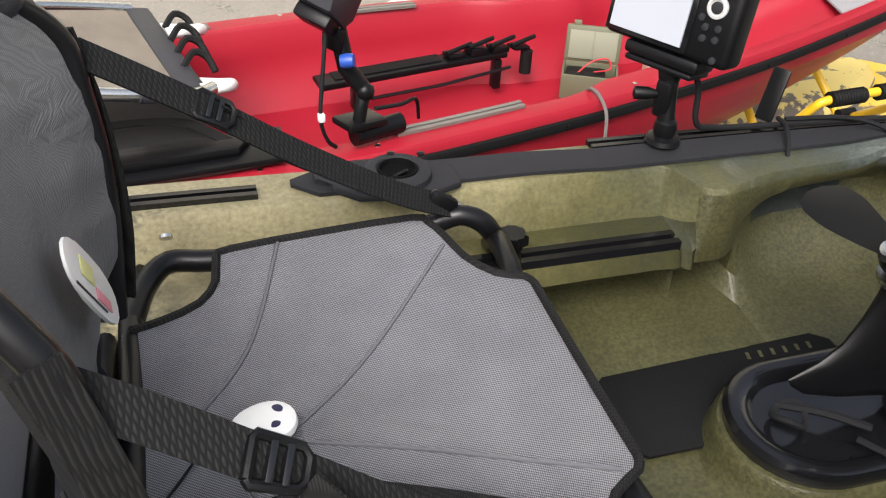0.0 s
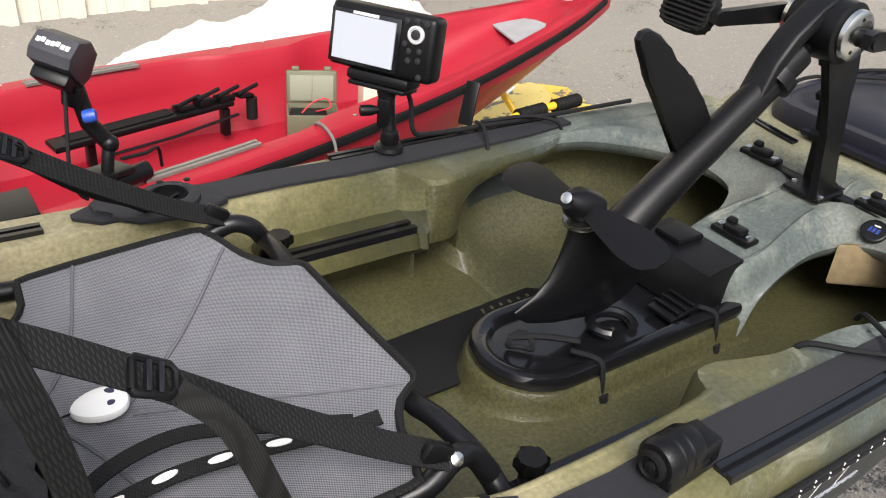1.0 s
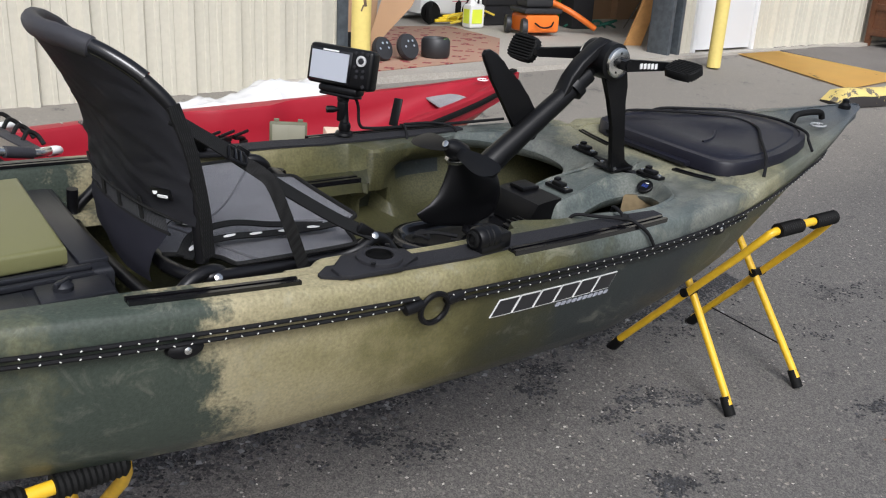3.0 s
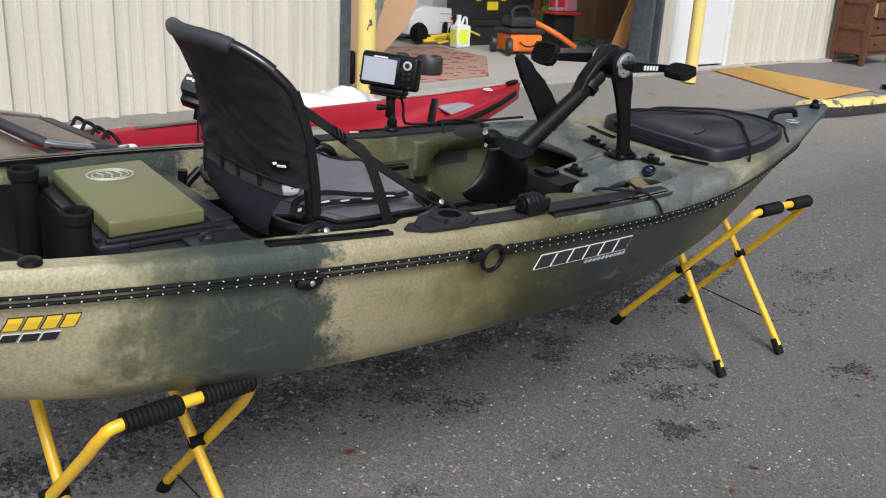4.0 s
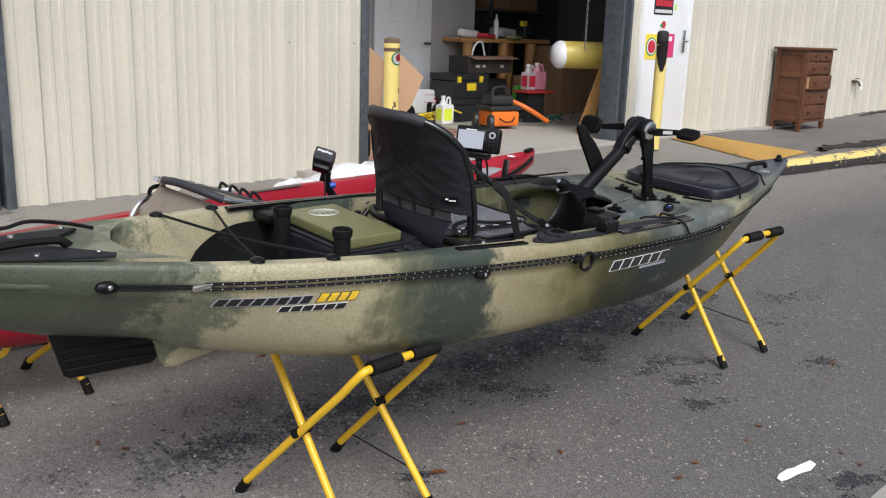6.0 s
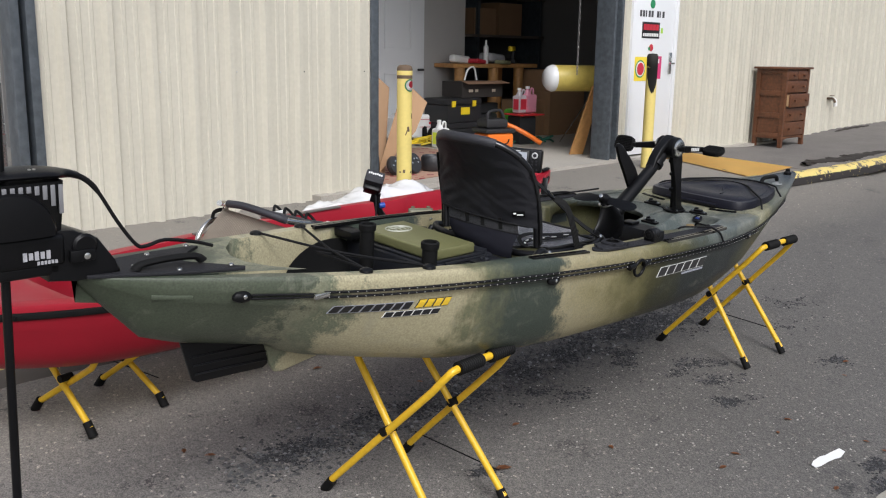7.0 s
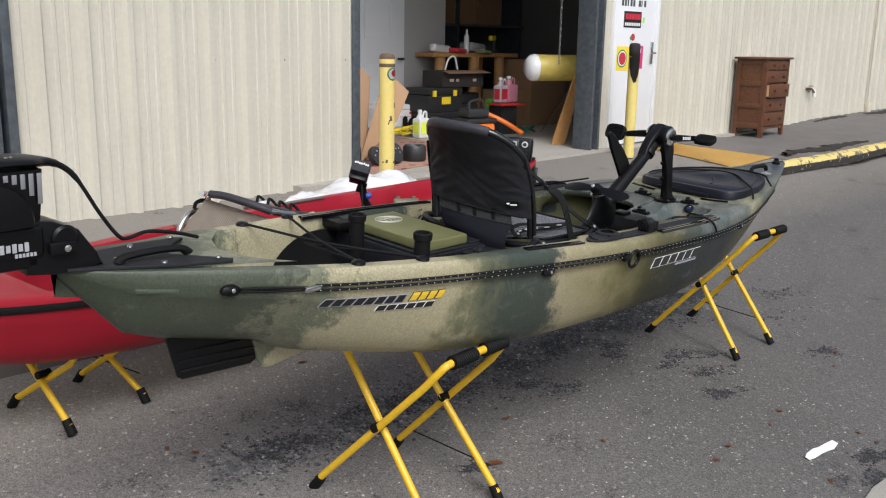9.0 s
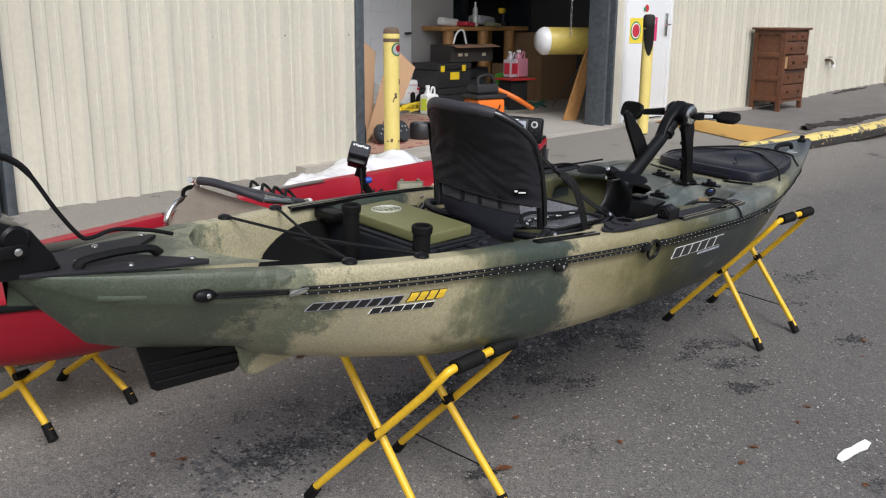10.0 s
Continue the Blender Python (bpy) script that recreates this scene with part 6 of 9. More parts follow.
def finder():
    th = thing("fish_finder", (0.597, 0.376, 0.852), "black fish finder with pale screen on a ball-mount arm", "fish finder", m=KAYAK)
    c = Vector((0.592, 0.402, 1.018))
    q = Matrix.Translation(c) @ Matrix.Rotation(radians(-61), 4, "Z") @ Matrix.Rotation(radians(-10), 4, "X")
    # local: x to the right of the face, -y towards the viewer, z up
    def put(bm):
        bmesh.ops.transform(bm, matrix=q, verts=bm.verts)
        return bm
    bm = B()
    box(bm, (0, 0.018, 0), (0.182, 0.044, 0.100), (0, 0, 0), 0.010, 3)
    body = part("case", put(bm), M_BLACK, th)
    bm = B()
    box(bm, (-0.026, -0.0055, -0.002), (0.122, 0.004, 0.084), (0, 0, 0), 0.002)
    part("bezel", put(bm), M_GLOSS, body)
    bm = B()
    box(bm, (-0.026, -0.0085, -0.002), (0.106, 0.003, 0.070))
    part("screen", put(bm), M_SCREEN, body, "display, its pale grey painting the sky's reflection")
    bm = B()
    box(bm, (-0.026, -0.0085, 0.0365), (0.044, 0.002, 0.004))
    part("logo_bar", put(bm), M_DECAL_W, body, "white bar of a maker's mark")
    bm = B()
    lathe(bm, [(0.0135, 0), (0.0135, 0.004), (0.010, 0.005), (0.009, 0.003), (0.001, 0.003)], (0.060, -0.004, 0.022), (0, -1, 0), 20)
    part("dial", put(bm), mat("grey_dial", (0.5, 0.5, 0.5), 0.4), body, "pale round key pad")
    bm = B()
    lathe(bm, [(0.0075, 0), (0.0075, 0.0045), (0.005, 0.0055), (0.001, 0.0055)], (0.060, -0.004, 0.022), (0, -1, 0), 18)
    part("dial_centre", put(bm), M_PAD, body, "dark middle of the key pad")
    for x, z in ((0.043, 0.040), (0.060, 0.042), (0.076, 0.040), (0.043, 0.006), (0.051, -0.004), (0.068, -0.002), (0.051, -0.018), (0.068, -0.016), (0.072, -0.040)):
        bm = B()
        lathe(bm, [(0.0048, 0), (0.0046, 0.003), (0.002, 0.0038)], (x, -0.004, z), (0, -1, 0), 10)
        part("key", put(bm), M_PAD, body)
    bm = B()
    box(bm, (0.0, 0.022, -0.058), (0.11, 0.05, 0.018), (0, 0, 0), 0.006)
    box(bm, (0.0, 0.022, -0.071), (0.10, 0.05, 0.008), (0, 0, 0), 0.003)
    part("bracket", put(bm), M_BLACK, th)
    bm = B()
    tube(bm, [(0.600, 0.392, 0.945), (0.599, 0.388, 0.925), (0.599, 0.383, 0.89), (0.598, 0.378, 0.868)], [0.013, 0.0115, 0.0115, 0.013], 14)
    lathe(bm, [(0.006, -0.016), (0.014, -0.010), (0.016, 0.0), (0.014, 0.010), (0.006, 0.016)], (0.600, 0.393, 0.940), seg=14)
    lathe(bm, [(0.006, -0.016), (0.014, -0.010), (0.016, 0.0), (0.014, 0.010), (0.006, 0.016)], (0.598, 0.377, 0.868), seg=14)
    box(bm, (0.594, 0.386, 0.907), (0.018, 0.024, 0.052), (0, 0, 30), 0.005)
    arm = part("ball_arm", bm, M_BLACK, th)
    bm = B()
    lathe(bm, [(0.005, -0.014), (0.009, 0.0), (0.009, 0.016), (0.004, 0.018)], (0.572, 0.395, 0.912), (-0.8, 0.3, 0), 10)
    part("knob", bm, M_BLACK, arm)
    bm = B()
    lathe(bm, [(0.024, 0), (0.022, 0.006), (0.008, 0.010), (0.008, 0.016)], (0.597, 0.376, 0.850), seg=16)
    part("base", bm, M_BLACK, th)
    bm = B()
    tube(bm, [(0.625, 0.40, 0.965), (0.640, 0.385, 0.92), (0.645, 0.38, 0.87), (0.68, 0.385, 0.855), (0.80, 0.38, 0.850), (0.95, 0.37, 0.848), (1.12, 0.355, 0.850)], 0.0042, 8, curve=6)
    part("cable", bm, M_CORD, th, "black cable along the gunwale")


finder()
bm = B()
tube(bm, [(0.79, 0.40, 0.85), (0.775, 0.36, 0.858), (0.76, 0.325, 0.835), (0.745, 0.315, 0.80)], 0.0035, 6, curve=4)
tube(bm, [(0.79, 0.385, 0.856), (0.88, 0.37, 0.856), (0.93, 0.345, 0.845), (0.935, 0.335, 0.82)], 0.0035, 6, curve=4)
part("tether", bm, M_CORD, kayak, "black elastic tether over the gunwale")
bm = B()
box(bm, (0.775, 0.405, 0.885), (0.006, 0.026, 0.075), (0, 20, 30), 0.003)
part("tether_tab", bm, M_BLACK, kayak, "black rubber tab")
bm = B()
tube(bm, [(0.752, -0.290, 0.825), (0.760, -0.303, 0.844), (0.786, -0.342, 0.850), (0.815, -0.372, 0.852), (0.838, -0.395, 0.850), (0.865, -0.416, 0.830), (0.890, -0.420, 0.797)], 0.0038, 6, curve=4)
tube(bm, [(0.892, -0.288, 0.825), (0.880, -0.303, 0.844), (0.850, -0.350, 0.852), (0.828, -0.378, 0.855), (0.842, -0.402, 0.848), (0.872, -0.417, 0.822), (0.893, -0.420, 0.793)], 0.0038, 6, curve=4)
lathe(bm, [(0.002, -0.009), (0.008, -0.006), (0.009, 0.0), (0.008, 0.006), (0.002, 0.009)], (0.830, -0.380, 0.854), (0.5, -0.8, 0), 10)
part("tether", bm, M_CORD, kayak, "black elastic tether knotted on the gunwale")

# ---- deck light / rod base on the starboard gunwale ----
MOUNT = Matrix.Translation((0.463, -0.366, 0.844)) @ Matrix.Scale(0.80, 4) @ Matrix.Translation((-0.493, 0.352, -0.850))
light = thing("mount_base", (0.463, -0.366, 0.844), "black ribbed round mount clamped on the gunwale pad", "mount", m=KAYAK)
bm = B()
lathe(bm, [(0.018, -0.042), (0.026, -0.040), (0.030, -0.034), (0.030, -0.02), (0.028, -0.018), (0.030, -0.016), (0.030, -0.004), (0.028, -0.002), (0.030, 0.0), (0.030, 0.014), (0.026, 0.024)], (0.487, -0.352, 0.882), (1, 0.05, 0), 24)
box(bm, (0.486, -0.352, 0.862), (0.075, 0.055, 0.022), (0, 0, 3), 0.005)
prism(bm, [(0.50, -0.378, 0.852), (0.545, -0.372, 0.852), (0.545, -0.330, 0.852), (0.50, -0.326, 0.852)], (0, 0, 0.042), 0.006)
bmesh.ops.transform(bm, matrix=MOUNT, verts=bm.verts)
part("body", bm, M_BLACK, light)
bm = B()
lathe(bm, [(0.020, 0), (0.020, -0.006), (0.015, -0.008), (0.014, -0.003), (0.008, -0.003), (0.007, -0.007), (0.001, -0.008)], (0.445, -0.354, 0.882), (1, 0.05, 0), 24)
bmesh.ops.transform(bm, matrix=MOUNT, verts=bm.verts)
part("face", bm, M_RUBBER, light, "ringed black rubber face")

# ---- tackle crate behind the seat ----
crate = thing("tackle_crate", (-0.32, 0.06, 0.672), "black tackle crate with an olive lid behind the seat", "crate", m=KAYAK)
M_CRATE = mat("slate_black_plastic", (0.014, 0.015, 0.019), 0.36, vary=0.25, bump=0.2, bscale=500, spec=0.5)
bm = B()
prism(bm, [(-0.455, -0.14, 0.675), (-0.165, -0.14, 0.675), (-0.145, 0.275, 0.675), (-0.455, 0.275, 0.675)], (0, 0, 0.165), 0.012, 3)
body = part("body", bm, M_CRATE, crate)
for x, y, w, d in ((-0.447, 0.07, 0.012, 0.38), (-0.32, -0.132, 0.24, 0.012), (-0.32, 0.262, 0.24, 0.012), (-0.19, 0.07, 0.05, 0.37)):
    bm = B()
    box(bm, (x, y, 0.842), (w, d, 0.010), (0, 0, 0), 0.003)
    part("rim", bm, M_CRATE, body)
bm = B()
prism(bm, [(-0.428, -0.122, 0.842), (-0.232, -0.115, 0.842), (-0.215, 0.252, 0.842), (-0.418, 0.246, 0.842)], (0, 0, 0.036), 0.008, 3)
lid = part("lid", bm, mat("olive_lid", (0.15, 0.15, 0.065), 0.4, vary=0.15, scale=10, bump=0.2, bscale=600), crate, "olive moulded lid")
bm = B()
tube(bm, [(-0.322 + 0.050 * math.cos(a), 0.160 + 0.040 * math.sin(a), 0.879) for a in (k * 0.45 for k in range(15))], 0.0022, 6)
tube(bm, [(-0.322 + 0.040 * math.cos(a), 0.160 + 0.030 * math.sin(a), 0.879) for a in (k * 0.45 for k in range(15))], 0.0015, 6)
for k in range(3):
    tube(bm, [(-0.345 + 0.02 * k, 0.142, 0.879), (-0.338 + 0.02 * k, 0.160, 0.879), (-0.345 + 0.02 * k, 0.178, 0.879)], 0.0022, 6, curve=3)
part("emblem", bm, mat("pale_olive_print", (0.42, 0.43, 0.36), 0.5), lid, "pale outlined emblem")
bm = B()
prism(bm, [(-0.425, -0.150, 0.80), (-0.175, -0.146, 0.80), (-0.185, -0.232, 0.80), (-0.410, -0.238, 0.80)], (0, 0, 0.030), 0.008, 3)
prism(bm, [(-0.300, -0.160, 0.829), (-0.185, -0.158, 0.829), (-0.192, -0.226, 0.829), (-0.305, -0.228, 0.829)], (0, 0, 0.010), 0.004)
prism(bm, [(-0.410, -0.165, 0.829), (-0.318, -0.163, 0.829), (-0.320, -0.225, 0.829), (-0.402, -0.228, 0.829)], (0, 0, 0.006), 0.003)
box(bm, (-0.30, -0.148, 0.836), (0.20, 0.010, 0.010), (0, 0, 1), 0.002)
lathe(bm, [(0.016, 0), (0.016, 0.008), (0.010, 0.014), (0.004, 0.015)], (-0.262, -0.192, 0.838), seg=14)
box(bm, (-0.262, -0.192, 0.851), (0.036, 0.008, 0.008), (0, 0, 35), 0.002)
part("side_tray", bm, M_CRATE, crate, "black side tray with a knob")
bm = B()
prism(bm, [(-0.44, -0.16, 0.675), (-0.17, -0.16, 0.675), (-0.17, -0.25, 0.675), (-0.44, -0.25, 0.675)], (0, 0, 0.13), 0.01)
part("side_box", bm, M_CRATE, crate)
for x, y in ((-0.515, 0.10), (-0.505, -0.183)):
    bm = B()
    lathe(bm, [(0.022, 0.675), (0.024, 0.68), (0.024, 0.91), (0.028, 0.912), (0.029, 0.930), (0.025, 0.934), (0.020, 0.932), (0.019, 0.80), (0.001, 0.80)], (x, y, 0), (0, 0, 1), 20)
    part("rod_tube", bm, M_RUBBER, crate, "black rubber rod tube")
bm = B()
prism(bm, [(-0.50, 0.20, 0.85), (-0.44, 0.20, 0.85), (-0.44, 0.34, 0.85), (-0.50, 0.34, 0.85)], (0, 0, 0.03), 0.006)
part("catch", bm, M_BLACK, crate)

# ---- anchor motor on the stern ----
motor = thing("anchor_motor", (-1.45, 0.0, 0.955), "black electric anchor on the stern with a tall black spike", "anchor", m=KAYAK @ Matrix.Translation((-0.035, 0, 0)))
bm = B()
prism(bm, [(-1.385, -0.045, 0.955), (-1.40, -0.045, 0.985), (-1.44, -0.045, 1.045), (-1.50, -0.045, 1.072), (-1.56, -0.045, 1.078), (-1.56, -0.045, 0.955), (-1.50, -0.045, 0.948), (-1.42, -0.045, 0.950)], (0, 0.09, 0), 0.006, 2)
bracket = part("bracket", bm, M_BLACK, motor, "black hinged bracket")
bm = B()
lathe(bm, [(0.008, 0), (0.008, 0.006), (0.003, 0.008)], (-1.476, -0.058, 1.010), (0, -1, 0), 12)
part("bolt", bm, M_STEEL, bracket, "steel bolt")
bm = B()
lathe(bm, [(0.028, 0), (0.030, 0.010), (0.024, 0.016)], (-1.476, -0.042, 1.032), (0, -1, 0), 20)
box(bm, (-1.485, -0.055, 1.012), (0.06, 0.016, 0.028), (0, 0, 0), 0.003)
part("hinge", bm, M_BLACK, bracket)
bm = B()
box(bm, (-1.60, 0, 1.032), (0.155, 0.11, 0.072), (0, 0, 0), 0.010, 3)
box(bm, (-1.60, 0, 0.985), (0.14, 0.09, 0.03), (0, 0, 0), 0.008, 3)
base = part("clamp_body", bm, M_BLACK, motor)
for k in range(5):
    bm = B()
    box(bm, (-1.615 + 0.013 * k, -0.0558, 1.025), (0.009, 0.003, 0.016 if k % 2 else 0.020), (0, 0, 0))
    part("logo_bar", bm, mat("grey_print", (0.4, 0.4, 0.42), 0.5) if k == 0 else bpy.data.materials["grey_print"], base, "pale grey bar of a maker's mark")
for k in range(6):
    bm = B()
    box(bm, (-1.586 + 0.008 * k, -0.0558, 1.007), (0.0055, 0.003, 0.008), (0, 0, 0))
    part("logo_bar", bm, bpy.data.materials["grey_print"], base, "small grey bar of a maker's mark")
bm = B()
loft(bm, [[(x, y, z) for x, y in ((xa, -w), (xa + 0.01, -w - 0.012), (xb - 0.02, -w - 0.012), (xb, -w), (xb, w), (xb - 0.02, w + 0.012), (xa + 0.01, w + 0.012), (xa, w))] for z, xa, xb, w in ((1.068, -1.700, -1.524, 0.036), (1.10, -1.700, -1.522, 0.040), (1.15, -1.700, -1.518, 0.042), (1.19, -1.698, -1.516, 0.042))])
drum = part("drum_housing", bm, M_BLACK, motor, "black motor housing")
bm = B()
lathe(bm, [(0.098, 0), (0.098, 0.012), (0.092, 0.020), (0.060, 0.026), (0.001, 0.030)], (-1.640, -0.046, 1.075), (0, -1, 0), 36)
bmesh.ops.bisect_plane(bm, geom=bm.verts[:] + bm.edges[:] + bm.faces[:], plane_co=(0, 0, 1.070), plane_no=(0, 0, -1), clear_outer=True)
part("drum_face", bm, M_BLACK, drum, "round black drum face")
bm = B()
P = smooth_path([(-1.72, 0, 1.196), (-1.66, 0, 1.204), (-1.60, 0, 1.206), (-1.54, 0, 1.204), (-1.49, 0, 1.198), (-1.465, 0, 1.190)], 4)
rings = []
for i, p in enumerate(P):
    w = lerp(p.x, [(-1.72, 0.05), (-1.60, 0.062), (-1.53, 0.055), (-1.50, 0.022), (-1.465, 0.012)])
    h = lerp(p.x, [(-1.72, 0.010), (-1.60, 0.013), (-1.52, 0.012), (-1.49, 0.010), (-1.465, 0.009)])
    rings.append([p + Vector((0, w * math.cos(a), h * math.sin(a))) for a in (2 * math.pi * k / 16 for k in range(16))])
loft(bm, rings)
cap = part("top_cap", bm, M_BLACK, motor, "flat rounded black top cap")
for x in (-1.585, -1.575):
    bm = B()
    lathe(bm, [(0.004, 0), (0.004, 0.002), (0.001, 0.003)], (x, -0.03, 1.2165), seg=8)
    part("screw", bm, M_STEEL, cap, "small bright screw")
for k in range(8):
    bm = B()
    z0 = 1.170 - 0.0002 * k - 0.052 * max(0, (k - 3) / 4) ** 1.6
    box(bm, (-1.650 + 0.0175 * k, -0.0545, (1.184 + z0) / 2), (0.010, 0.004, 1.184 - z0), (0, 0, 0), 0.001)
    part("vent", bm, mat("pale_grey_vent", (0.20, 0.20, 0.21), 0.6) if k == 0 else bpy.data.materials["pale_grey_vent"], drum, "pale grey vent slot")
bm = B()
cone(bm, (-1.652, -0.01, 0.30), (-1.632, -0.01, 2.0), 0.0105, 0.0105, 14)
part("spike", bm, M_BLACK, motor, "tall black spike")
bm = B()
tube(bm, [(-1.512, 0.0, 1.196), (-1.47, 0.0, 1.192), (-1.42, 0.01, 1.155), (-1.36, 0.02, 1.06), (-1.31, 0.03, 0.995), (-1.28, 0.035, 0.985), (-1.22, 0.05, 0.99), (-1.12, 0.08, 0.965), (-1.05, 0.10, 0.94)], [0.009, 0.007, 0.005, 0.005, 0.005, 0.005, 0.005, 0.005], 8, curve=5)
part("cable", bm, M_CORD, motor, "black power cable")


# ---- the red kayak beside it ----
RED = pose(0.004, 1.890, 0, 3.3, 0, 7.4)
R_HALF = [(-1.75, 0.03), (-1.5, 0.15), (-1.1, 0.27), (-0.6, 0.35), (0.0, 0.388), (0.4, 0.376), (0.7, 0.350), (0.9, 0.325), (1.3, 0.262), (1.7, 0.172), (2.0, 0.095), (2.2, 0.03), (2.26, 0.006)]
R_SHEER = [(-1.75, 0.68), (-1.1, 0.642), (-0.3, 0.636), (0.5, 0.652), (1.0, 0.663), (1.5, 0.683), (1.9, 0.71), (2.26, 0.752)]
R_KEEL = [(-1.75, 0.60), (-1.5, 0.43), (-1.1, 0.350), (-0.5, 0.332), (0.5, 0.340), (1.0, 0.375), (1.5, 0.44), (1.9, 0.54), (2.15, 0.65), (2.26, 0.74)]
R_FLOOR = [(-1.75, 0.68), (-1.2, 0.655), (-1.05, 0.48), (1.3, 0.48), (1.75, 0.63), (1.95, 0.70), (2.26, 0.745)]


def red_section(x):
    w, zg, zk = ease(x, R_HALF), ease(x, R_SHEER), ease(x, R_KEEL)
    h = zg - zk
    v = lerp(x, [(-1.75, 0.8), (-1.2, 0.2), (0.9, 0.0), (1.4, 0.35), (2.0, 0.8), (2.26, 1.0)])
    full = [(0, 0), (0.42, 0.012), (0.66, 0.06), (0.80, 0.15), (0.875, 0.27), (0.925, 0.45), (0.955, 0.62)]
    vee = [(0, 0), (0.14, 0.03), (0.30, 0.12), (0.45, 0.24), (0.60, 0.38), (0.76, 0.54), (0.88, 0.66)]
    out = [((a * (1 - v) + c * v) * w, zk + (b * (1 - v) + d * v) * h) for (a, b), (c, d) in zip(full, vee)]
    out += [(0.975 * w, zg - 0.080), (0.985 * w, zg - 0.045), (1.0 * w, zg - 0.035), (0.998 * w, zg - 0.015), (0.975 * w, zg - 0.003), (0.94 * w, zg)]
    wide = lerp(x, [(0.15, 0.068), (0.5, 0.058), (0.75, 0.050), (0.85, 0.080), (1.05, 0.080), (1.15, 0.040), (2.0, 0.035)])
    wi = max(w - wide, 0.25 * w)
    zf = min(ease(x, R_FLOOR), zg - 0.004)
    d = zg - zf
    inn = [(wi, zg - 0.001), (wi - 0.008 * min(1, w * 5), zg - 0.012 * min(1, d * 20)), (wi - 0.015 * min(1, w * 5), zg - 0.4 * d), (wi - 0.03 * min(1, w * 5), zg - 0.75 * d), (wi - 0.08 * min(1, w * 5), zf), (0, zf)]
    inn = [(max(a, 0.0), b) for a, b in inn]
    return out + inn


redk = thing("fishing_kayak", (0.2, 0, 0.345), "glossy red plastic fishing kayak with black rub rails on stands", "kayak", m=RED)
bm = B()
rings = []
for x in sorted(set([round(-1.75 + i * 0.04, 4) for i in range(100)] + [2.26])):
    s = red_section(x)
    rings.append([(x, -y, z) for y, z in s] + [(x, y, z) for y, z in s[1:-1]][::-1])
loft(bm, rings)
part("hull", bm, M_RED, redk)


def rgun(x, s, inset, dz=0.0):
    return Vector((x, s * (ease(x, R_HALF) - inset), ease(x, R_SHEER) + dz))


for s in (-1, 1):
    bm = B()
    xs = [-1.6 + 3.8 * k / 60 for k in range(61)]
    rings = []
    for x in xs:
        w, z = ease(x, R_HALF), ease(x, R_SHEER)
        rings.append([(x, s * w * 0.975, z - 0.052), (x, s * (w + 0.006), z - 0.047), (x, s * (w + 0.009), z - 0.036), (x, s * (w + 0.006), z - 0.026), (x, s * w * 0.975, z - 0.021)])
    loft(bm, rings)
    rail = part("rub_rail", bm, M_RUBBER, redk, "black rubber rub rail")
    for k in range(12):
        x = -1.4 + k * 0.3
        bm = B()
        lathe(bm, [(0.005, 0), (0.005, 0.003), (0.002, 0.004)], (x, s * (ease(x, R_HALF) + 0.008), ease(x, R_SHEER) - 0.036), (0, s, 0), 8)
        part("rivet", bm, M_BLACK, rail)
    for x0, x1, ins in ((0.33, 0.62, 0.045), (-0.3, 0.1, 0.04)):
        bm = B()
        xs = [x0 + (x1 - x0) * k / 6 for k in range(7)]
        for e in (0, 0.016):
            ribbon(bm, [rgun(x, s, ins + e, 0.0) for x in xs], [rgun(x, s, ins + e + 0.010, 0.0) for x in xs], 0.007)
        part("rail_track", bm, mat("grey_alloy_track", (0.22, 0.21, 0.19), 0.5, metal=0.5) if "grey_alloy_track" not in bpy.data.materials else bpy.data.materials["grey_alloy_track"], redk, "grey slotted alloy track")
    for x in (0.05, 0.28, 0.9, 1.0):
        bm = B()
        lathe(bm, [(0.006, 0), (0.006, 0.002), (0.002, 0.003)], rgun(x, s, 0.03, 0.0), seg=8)
        part("bolt", bm, M_STEEL, redk, "small steel bolt")
# far-side fittings
bm = B()
box(bm, (0.32, 0.315, 0.60), (0.28, 0.012, 0.03), (0, -2, 0), 0.005)
part("bracket", bm, M_BLACK, redk, "black bar on the inner wall")
bm = B()
box(bm, (0.80, 0.292, 0.585), (0.36, 0.012, 0.034), (0, -2, -4), 0.005)
gear = part("gear_track", bm, mat("brown_black_plastic", (0.05, 0.03, 0.025), 0.6), redk, "dark gear track on the inner wall")
for k in range(9):
    bm = B()
    box(bm, (0.66 + 0.034 * k, 0.292 - 0.0024 * k + 0.004, 0.585), (0.014, 0.014, 0.016), (0, -2, -4))
    part("slot", bm, M_BLACK, gear)
bm = B()
lathe(bm, [(0.010, 0), (0.011, 0.003), (0.006, 0.004), (0.005, -0.004), (0.001, -0.004)], (1.06, 0.245, 0.645), (0, -1, 0.3), 14)
part("socket", bm, M_BLACK, redk)
bm = B()
prism(bm, [(1.93, 0.098, 0.655), (2.02, 0.075, 0.67), (2.02, 0.072, 0.712), (1.93, 0.097, 0.705)], (0, -0.006, 0))
prism(bm, [(1.70, -0.10, 0.645), (1.98, -0.07, 0.69), (1.98, 0.06, 0.69), (1.78, 0.12, 0.65)], (0, 0, 0.005))
part("mesh_pocket", bm, M_MESH_BACK, redk, "black mesh pocket in the bow")
bm = B()
tube(bm, [(2.02 + 0.024 * math.cos(a), 0.0 + 0.022 * math.sin(a), 0.735) for a in (k * 0.45 for k in range(13))], 0.003, 6)
tube(bm, [(2.01, -0.01, 0.734), (2.02, 0.0, 0.736), (2.035, 0.008, 0.738)], 0.003, 6)
